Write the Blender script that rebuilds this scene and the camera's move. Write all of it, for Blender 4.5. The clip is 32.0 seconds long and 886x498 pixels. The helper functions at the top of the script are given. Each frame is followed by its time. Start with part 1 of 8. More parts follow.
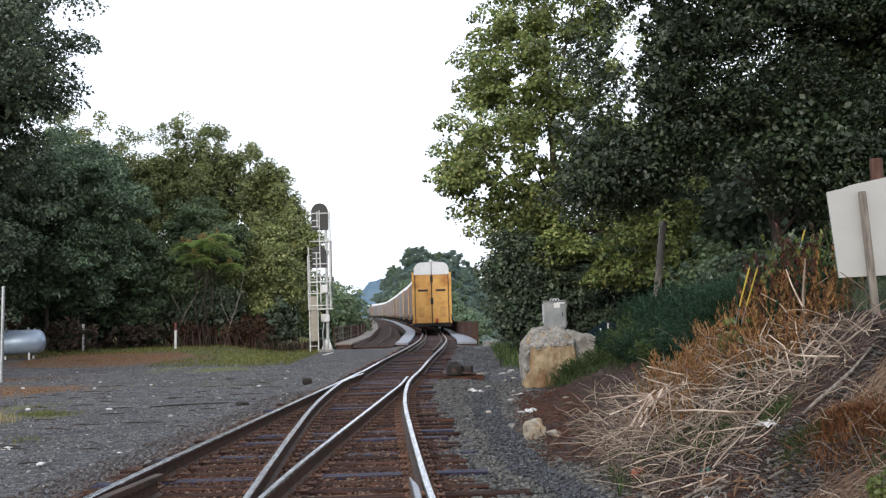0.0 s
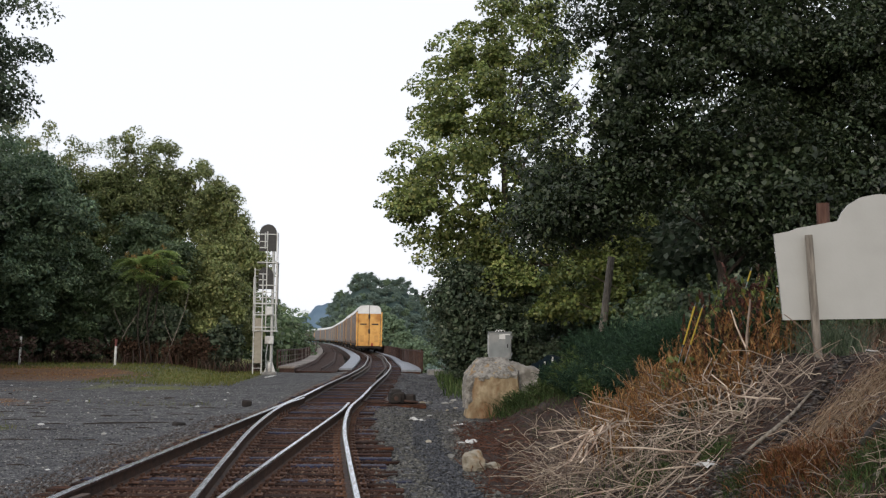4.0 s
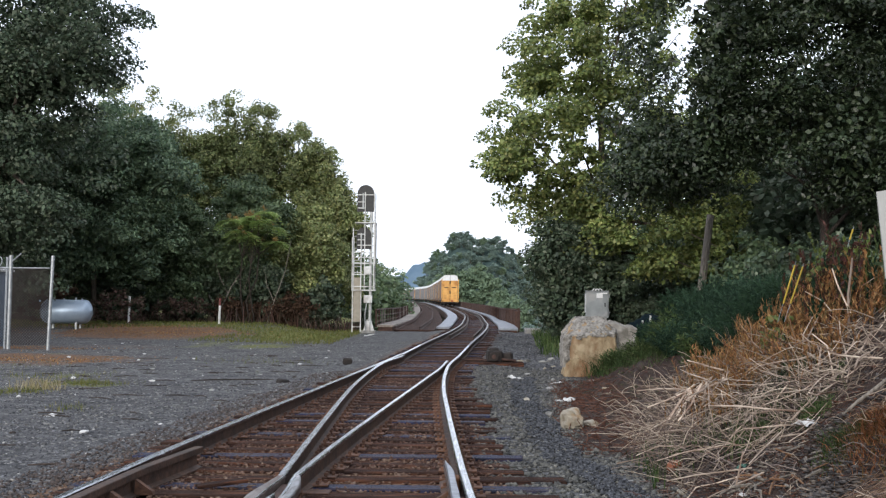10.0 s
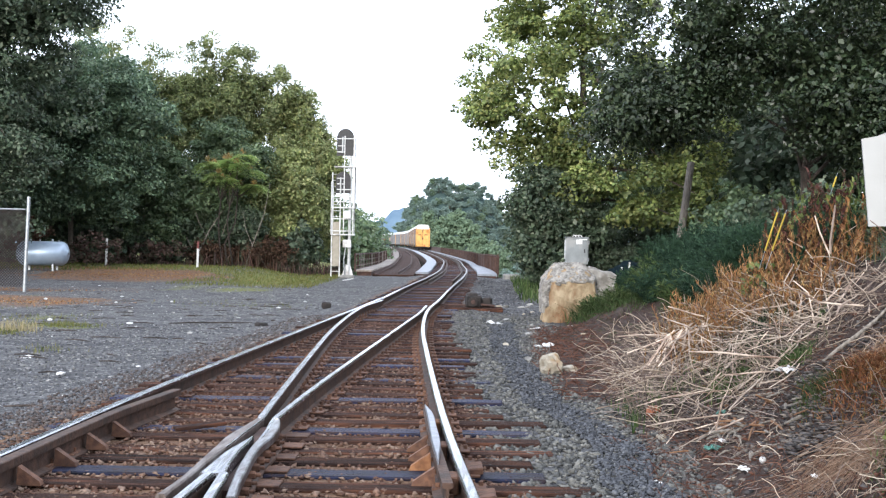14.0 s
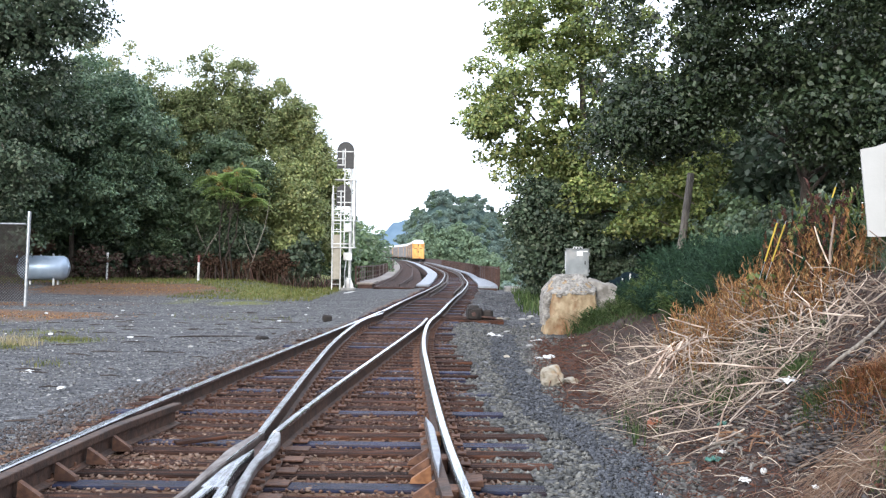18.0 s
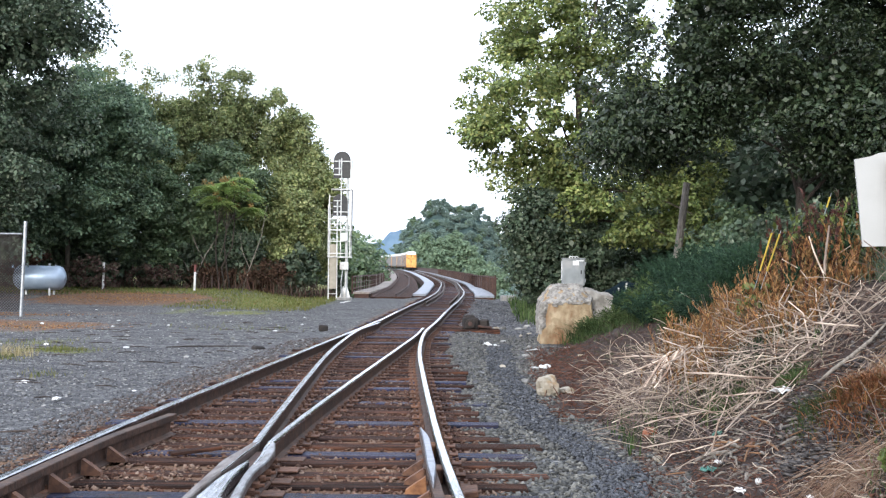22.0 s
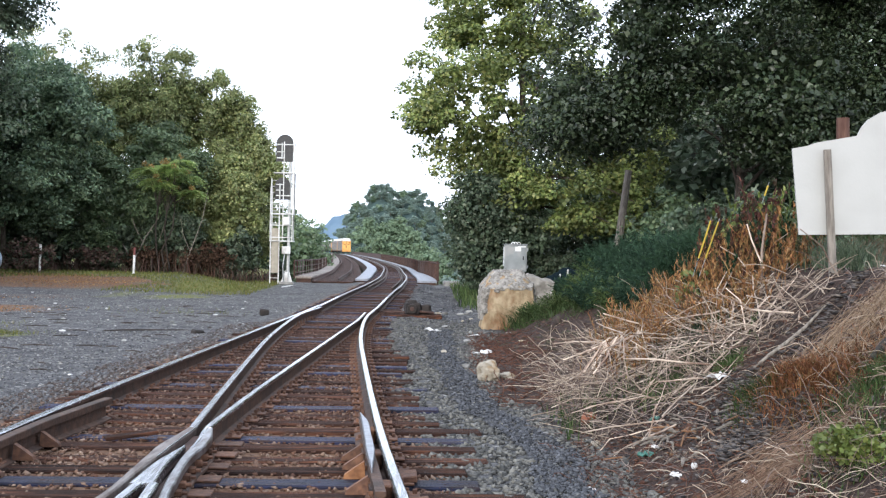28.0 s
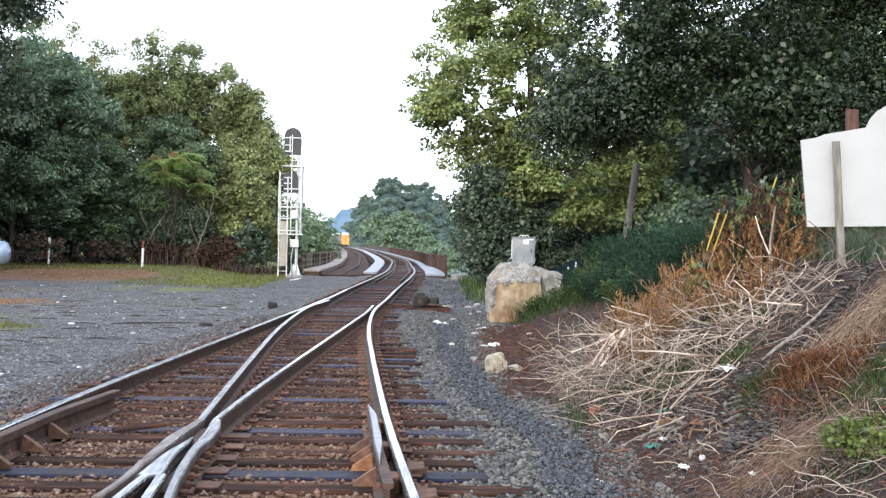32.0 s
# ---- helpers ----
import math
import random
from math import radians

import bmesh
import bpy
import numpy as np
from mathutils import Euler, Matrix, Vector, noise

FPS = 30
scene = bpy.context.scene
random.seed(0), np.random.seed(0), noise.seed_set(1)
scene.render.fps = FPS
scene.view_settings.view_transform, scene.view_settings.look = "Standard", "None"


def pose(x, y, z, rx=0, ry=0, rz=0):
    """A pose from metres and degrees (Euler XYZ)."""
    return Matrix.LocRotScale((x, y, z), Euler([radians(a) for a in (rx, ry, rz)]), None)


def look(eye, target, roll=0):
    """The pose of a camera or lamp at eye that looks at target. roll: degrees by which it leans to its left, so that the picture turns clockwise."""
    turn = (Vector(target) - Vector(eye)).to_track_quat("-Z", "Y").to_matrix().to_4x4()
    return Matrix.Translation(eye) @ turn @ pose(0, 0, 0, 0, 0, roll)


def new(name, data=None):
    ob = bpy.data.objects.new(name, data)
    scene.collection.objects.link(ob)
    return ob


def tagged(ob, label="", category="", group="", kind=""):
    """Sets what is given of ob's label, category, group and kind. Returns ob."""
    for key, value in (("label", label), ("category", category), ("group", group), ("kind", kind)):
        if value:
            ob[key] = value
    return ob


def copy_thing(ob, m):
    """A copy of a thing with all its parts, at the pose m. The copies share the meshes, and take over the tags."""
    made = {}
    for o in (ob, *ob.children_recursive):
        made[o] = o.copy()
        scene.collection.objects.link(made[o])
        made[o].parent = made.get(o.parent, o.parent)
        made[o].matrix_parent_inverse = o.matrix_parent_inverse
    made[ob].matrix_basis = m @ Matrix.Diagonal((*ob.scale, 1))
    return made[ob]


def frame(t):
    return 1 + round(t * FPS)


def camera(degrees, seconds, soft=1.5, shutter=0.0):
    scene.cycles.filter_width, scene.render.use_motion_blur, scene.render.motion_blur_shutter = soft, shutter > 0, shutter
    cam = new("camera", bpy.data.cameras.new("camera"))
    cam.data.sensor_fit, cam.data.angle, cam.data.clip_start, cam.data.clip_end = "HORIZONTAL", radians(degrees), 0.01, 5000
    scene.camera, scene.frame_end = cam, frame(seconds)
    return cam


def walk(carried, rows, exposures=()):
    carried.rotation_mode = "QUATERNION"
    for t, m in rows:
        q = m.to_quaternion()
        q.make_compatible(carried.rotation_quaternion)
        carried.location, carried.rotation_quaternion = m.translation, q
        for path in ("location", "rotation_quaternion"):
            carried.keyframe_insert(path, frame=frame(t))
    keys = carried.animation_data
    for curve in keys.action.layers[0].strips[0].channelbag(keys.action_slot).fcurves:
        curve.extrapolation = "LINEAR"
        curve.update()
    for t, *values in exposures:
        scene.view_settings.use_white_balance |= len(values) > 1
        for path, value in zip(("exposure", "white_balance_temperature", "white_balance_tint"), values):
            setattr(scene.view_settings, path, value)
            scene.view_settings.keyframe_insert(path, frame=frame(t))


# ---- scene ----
EXPOSURES = [(0, -0.23, 6400, 10), (1, -0.43, 6500, 10), (2, -0.61, 6750, 10), (5, -0.71, 6750, 10), (6, -0.55, 6650, 10), (7, -0.41, 6400, 10), (8.5, -0.33, 6350, 10), (10, -0.25, 6300, 10),
             (12, -0.08, 6200, 10), (14, 0.55, 6100, 10), (20, 0.59, 6100, 10), (26, 0.34, 6100, 10), (29, 0.45, 6100, 10), (32, 0.59, 6100, 10)]
cam = camera(41.99, 32.0, soft=1.28)
walk(cam, [
    (0, pose(-0.029, -0.063, 1.638, 93.164, 1.595, -0.372)),
    (0.5, pose(-0.012, -0.009, 1.657, 93.238, -0.054, -0.506)),
    (1, pose(-0.033, -0.013, 1.676, 94.547, -0.424, -0.471)),
    (1.5, pose(0.010, 0.013, 1.654, 95.136, 0.113, -1.457)),
    (2, pose(0.020, 0.034, 1.650, 95.165, 0.465, -2.531)),
    (2.5, pose(0.009, 0.082, 1.646, 95.188, -0.212, -3.715)),
    (4.5, pose(0.001, 0.061, 1.632, 94.045, -1.068, -2.526)),
    (5, pose(-0.011, 0.042, 1.639, 93.650, -1.472, -1.903)),
    (5.5, pose(-0.027, 0.024, 1.644, 93.646, -1.763, -1.398)),
    (6, pose(-0.021, 0.033, 1.632, 93.342, -1.925, -1.215)),
    (6.5, pose(-0.024, 0.047, 1.621, 93.241, -1.750, -1.251)),
    (7, pose(-0.049, 0.029, 1.630, 92.240, -1.121, 0.874)),
    (7.5, pose(-0.038, 0.100, 1.631, 92.022, -1.159, 1.580)),
    (8, pose(-0.029, -0.093, 1.663, 93.011, -2.015, 2.737)),
    (8.5, pose(-0.029, -0.094, 1.648, 93.043, -1.646, 3.379)),
    (9, pose(-0.027, -0.083, 1.645, 92.632, -1.473, 2.629)),
    (9.5, pose(-0.035, -0.080, 1.640, 92.433, -0.850, 2.234)),
    (10, pose(-0.017, -0.096, 1.639, 92.439, -0.609, 1.737)),
    (10.5, pose(-0.008, -0.059, 1.634, 92.222, -0.535, 0.856)),
    (11, pose(-0.020, -0.075, 1.633, 92.152, -0.448, 0.609)),
    (11.5, pose(-0.019, -0.073, 1.627, 91.929, -0.315, 0.677)),
    (12, pose(-0.040, -0.088, 1.626, 91.054, -0.376, 1.144)),
    (12.5, pose(-0.046, -0.052, 1.620, 89.806, -1.037, 1.040)),
    (13, pose(-0.045, 0.027, 1.620, 89.701, -1.230, 0.348)),
    (13.5, pose(-0.033, 0.037, 1.617, 89.647, -1.027, 0.018)),
    (14, pose(-0.042, 0.010, 1.622, 89.756, -1.125, 0.685)),
    (14.5, pose(-0.036, 0.023, 1.616, 89.605, -1.009, 0.879)),
    (16.5, pose(-0.037, 0.006, 1.617, 89.697, -0.878, 0.528)),
    (17, pose(-0.029, 0.017, 1.627, 89.664, -0.971, 0.525)),
    (17.5, pose(-0.038, 0.002, 1.619, 89.985, -0.679, 0.513)),
    (18, pose(-0.032, 0.004, 1.624, 90.366, -0.831, 0.728)),
    (18.5, pose(-0.020, 0.029, 1.623, 90.030, -0.264, 0.452)),
    (19, pose(-0.030, 0.019, 1.619, 89.941, -0.000, 0.003)),
    (19.5, pose(-0.027, 0.019, 1.623, 89.628, -0.017, 0.128)),
    (20, pose(-0.024, 0.022, 1.629, 90.374, -0.016, -0.081)),
    (20.5, pose(-0.035, -0.017, 1.624, 90.666, -0.185, 0.136)),
    (21, pose(-0.029, -0.021, 1.630, 90.134, -0.844, 1.242)),
    (21.5, pose(-0.018, -0.002, 1.622, 90.007, -0.745, 0.540)),
    (22, pose(-0.017, -0.003, 1.633, 90.828, -0.770, 0.567)),
    (22.5, pose(-0.018, -0.008, 1.630, 91.315, -0.550, 0.502)),
    (23, pose(-0.022, -0.021, 1.625, 91.027, -0.498, 0.366)),
    (23.5, pose(-0.014, -0.011, 1.627, 91.126, -0.746, 0.025)),
    (24, pose(-0.025, -0.025, 1.628, 91.384, -0.756, 0.235)),
    (24.5, pose(-0.010, -0.004, 1.627, 91.329, -0.518, -0.056)),
    (25, pose(-0.017, -0.006, 1.632, 91.044, -0.105, 0.186)),
    (25.5, pose(-0.021, -0.011, 1.627, 90.524, -0.206, 0.394)),
    (26, pose(-0.013, 0.008, 1.620, 90.488, -0.234, -0.395)),
    (26.5, pose(0.007, 0.041, 1.603, 89.782, -0.024, -1.558)),
    (28.5, pose(-0.002, 0.028, 1.631, 90.218, -1.398, -2.291)),
    (29, pose(-0.003, 0.031, 1.616, 89.920, -0.915, -2.176)),
    (29.5, pose(0.003, 0.028, 1.620, 90.168, -1.369, -3.026)),
    (30, pose(0.000, 0.023, 1.628, 89.618, -2.012, -3.182)),
    (30.5, pose(-0.010, 0.014, 1.628, 89.233, -1.106, -1.824)),
    (31, pose(0.014, 0.044, 1.622, 89.645, -0.999, -1.757)),
    (31.5, pose(-0.014, 0.012, 1.617, 89.485, -1.850, -1.728)),
    (32, pose(0.005, 0.032, 1.618, 89.808, -1.223, -1.853)),
], exposures=EXPOSURES)

# ---- light ----
SUN_ELEV, SUN_AZ = 14.0, 199.0     # degrees; azimuth clockwise from +y
world = bpy.data.worlds.new("world")
scene.world = world
world.use_nodes = True
wn = world.node_tree.nodes
sky = wn.new("ShaderNodeTexSky")
sky.sky_type, sky.sun_disc = "NISHITA", False
sky.sun_elevation, sky.sun_rotation = radians(SUN_ELEV), radians(SUN_AZ)
sky.air_density, sky.dust_density, sky.ozone_density = 1.0, 2.0, 1.0
# thin bright overcast veil over the blue
veil = wn.new("ShaderNodeMix")
veil.data_type = "RGBA"
veil.inputs[0].default_value, veil.inputs[7].default_value = 0.85, (11.9, 12.5, 13.9, 1)
world.node_tree.links.new(sky.outputs[0], veil.inputs[6])
wn["Background"].inputs["Strength"].default_value = 0.15
world.node_tree.links.new(veil.outputs[2], wn["Background"].inputs["Color"])
sun_data = bpy.data.lights.new("sun", "SUN")
sun_data.energy, sun_data.angle, sun_data.color = 2.2, radians(11), (1.0, 0.94, 0.85)
sun = new("sun", sun_data)
a, e = radians(SUN_AZ), radians(SUN_ELEV)
sun.matrix_world = look((math.sin(a) * math.cos(e) * 90, math.cos(a) * math.cos(e) * 90, math.sin(e) * 90), (0, 0, 0))


# ---- materials ----
TONE = 0.71     # common step on all base colours


def tone(c):
    return tuple(q * TONE for q in c)


def mat(name, c1, c2, scale=6.0, rough=0.85, bump=0.3, metal=0.0, c3=None, scale3=1.0, vary=0.15, fine=40.0, spec=0.4, stretch=(1, 1, 1)):
    """Two noisy colours at one scale, a third in large patches, fine grain in the bump, and a shift from object to object."""
    m = bpy.data.materials.new(name)
    m.use_nodes = True
    n, l = m.node_tree.nodes, m.node_tree.links
    b = n["Principled BSDF"]
    tc, info = n.new("ShaderNodeTexCoord"), n.new("ShaderNodeObjectInfo")
    mul = n.new("ShaderNodeVectorMath"); mul.operation = "SCALE"
    l.new(info.outputs["Random"], mul.inputs["Scale"]); mul.inputs[0].default_value = (37, 53, 71)
    add = n.new("ShaderNodeVectorMath"); add.operation = "ADD"
    st = n.new("ShaderNodeVectorMath"); st.operation = "MULTIPLY"; st.inputs[1].default_value = stretch
    l.new(tc.outputs["Object"], st.inputs[0]); l.new(st.outputs[0], add.inputs[0]); l.new(mul.outputs[0], add.inputs[1])

    def noise_node(s, detail=6):
        q = n.new("ShaderNodeTexNoise")
        q.inputs["Scale"].default_value, q.inputs["Detail"].default_value = s, detail
        l.new(add.outputs[0], q.inputs["Vector"])
        return q
    n1, n2 = noise_node(scale), noise_node(fine)
    ramp = n.new("ShaderNodeValToRGB")
    ramp.color_ramp.elements[0].position, ramp.color_ramp.elements[1].position = 0.36, 0.64
    ramp.color_ramp.elements[0].color, ramp.color_ramp.elements[1].color = (*tone(c1), 1), (*tone(c2), 1)
    l.new(n1.outputs["Fac"], ramp.inputs["Fac"])
    col = ramp.outputs["Color"]
    if c3:
        n3 = noise_node(scale3, 3)
        r3 = n.new("ShaderNodeMapRange"); r3.inputs[1].default_value, r3.inputs[2].default_value = 0.5, 0.66
        l.new(n3.outputs["Fac"], r3.inputs[0])
        mix = n.new("ShaderNodeMix"); mix.data_type = "RGBA"; mix.inputs[7].default_value = (*tone(c3), 1)
        l.new(r3.outputs[0], mix.inputs[0]); l.new(col, mix.inputs[6])
        col = mix.outputs[2]
    hsv = n.new("ShaderNodeHueSaturation")
    mr = n.new("ShaderNodeMapRange"); mr.inputs[3].default_value, mr.inputs[4].default_value = 1 - vary, 1 + vary
    l.new(info.outputs["Random"], mr.inputs[0]); l.new(mr.outputs[0], hsv.inputs["Value"]); l.new(col, hsv.inputs["Color"])
    l.new(hsv.outputs[0], b.inputs["Base Color"])
    rr = n.new("ShaderNodeMapRange"); rr.inputs[3].default_value, rr.inputs[4].default_value = max(rough - 0.12, 0.03), min(rough + 0.12, 1)
    l.new(n2.outputs["Fac"], rr.inputs[0]); l.new(rr.outputs[0], b.inputs["Roughness"])
    b.inputs["Metallic"].default_value, b.inputs["Specular IOR Level"].default_value = metal, spec
    if bump:
        bp = n.new("ShaderNodeBump"); bp.inputs["Strength"].default_value, bp.inputs["Distance"].default_value = bump, 0.02
        l.new(n2.outputs["Fac"], bp.inputs["Height"]); l.new(bp.outputs[0], b.inputs["Normal"])
    return m


def island_mat(name, cols, rough=0.85, spec=0.3, trans=0.0, grain=0.0):
    """For masses of leaves, stones or stalks: each loose piece takes its own tone from the ramp."""
    m = bpy.data.materials.new(name)
    m.use_nodes = True
    n, l = m.node_tree.nodes, m.node_tree.links
    b = n["Principled BSDF"]
    g, ramp = n.new("ShaderNodeNewGeometry"), n.new("ShaderNodeValToRGB")
    cr = ramp.color_ramp
    while len(cr.elements) < len(cols):
        cr.elements.new(0.5)
    for i, c in enumerate(cols):
        cr.elements[i].position, cr.elements[i].color = i / max(len(cols) - 1, 1), (*tone(c), 1)
    l.new(g.outputs["Random Per Island"], ramp.inputs["Fac"])
    col = ramp.outputs["Color"]
    if grain:
        tc, nz = n.new("ShaderNodeTexCoord"), n.new("ShaderNodeTexNoise")
        nz.inputs["Scale"].default_value, nz.inputs["Detail"].default_value = grain, 3
        l.new(tc.outputs["Object"], nz.inputs["Vector"])
        mr, hs = n.new("ShaderNodeMapRange"), n.new("ShaderNodeHueSaturation")
        mr.inputs[1].default_value, mr.inputs[2].default_value, mr.inputs[3].default_value, mr.inputs[4].default_value = 0.3, 0.7, 0.6, 1.35
        l.new(nz.outputs["Fac"], mr.inputs[0]); l.new(mr.outputs[0], hs.inputs["Value"]); l.new(col, hs.inputs["Color"])
        col = hs.outputs[0]
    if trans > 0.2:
        # clump-sized light and dark noise in leaf colour, standing in for self-shadowing
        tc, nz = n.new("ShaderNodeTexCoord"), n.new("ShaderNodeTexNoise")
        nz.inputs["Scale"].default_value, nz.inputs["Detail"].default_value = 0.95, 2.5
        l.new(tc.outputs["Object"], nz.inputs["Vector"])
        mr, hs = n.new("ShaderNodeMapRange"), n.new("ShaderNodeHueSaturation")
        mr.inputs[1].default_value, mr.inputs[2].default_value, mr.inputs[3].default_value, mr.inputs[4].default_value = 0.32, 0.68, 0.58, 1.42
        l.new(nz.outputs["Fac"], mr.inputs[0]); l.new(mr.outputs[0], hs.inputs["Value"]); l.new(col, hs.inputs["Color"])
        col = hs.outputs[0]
    l.new(col, b.inputs["Base Color"])
    b.inputs["Roughness"].default_value, b.inputs["Specular IOR Level"].default_value = rough, spec
    if trans:
        t, mx, out = n.new("ShaderNodeBsdfTranslucent"), n.new("ShaderNodeMixShader"), n["Material Output"]
        l.new(col, t.inputs["Color"]); mx.inputs[0].default_value = trans
        l.new(b.outputs[0], mx.inputs[1]); l.new(t.outputs[0], mx.inputs[2]); l.new(mx.outputs[0], out.inputs["Surface"])
    return m


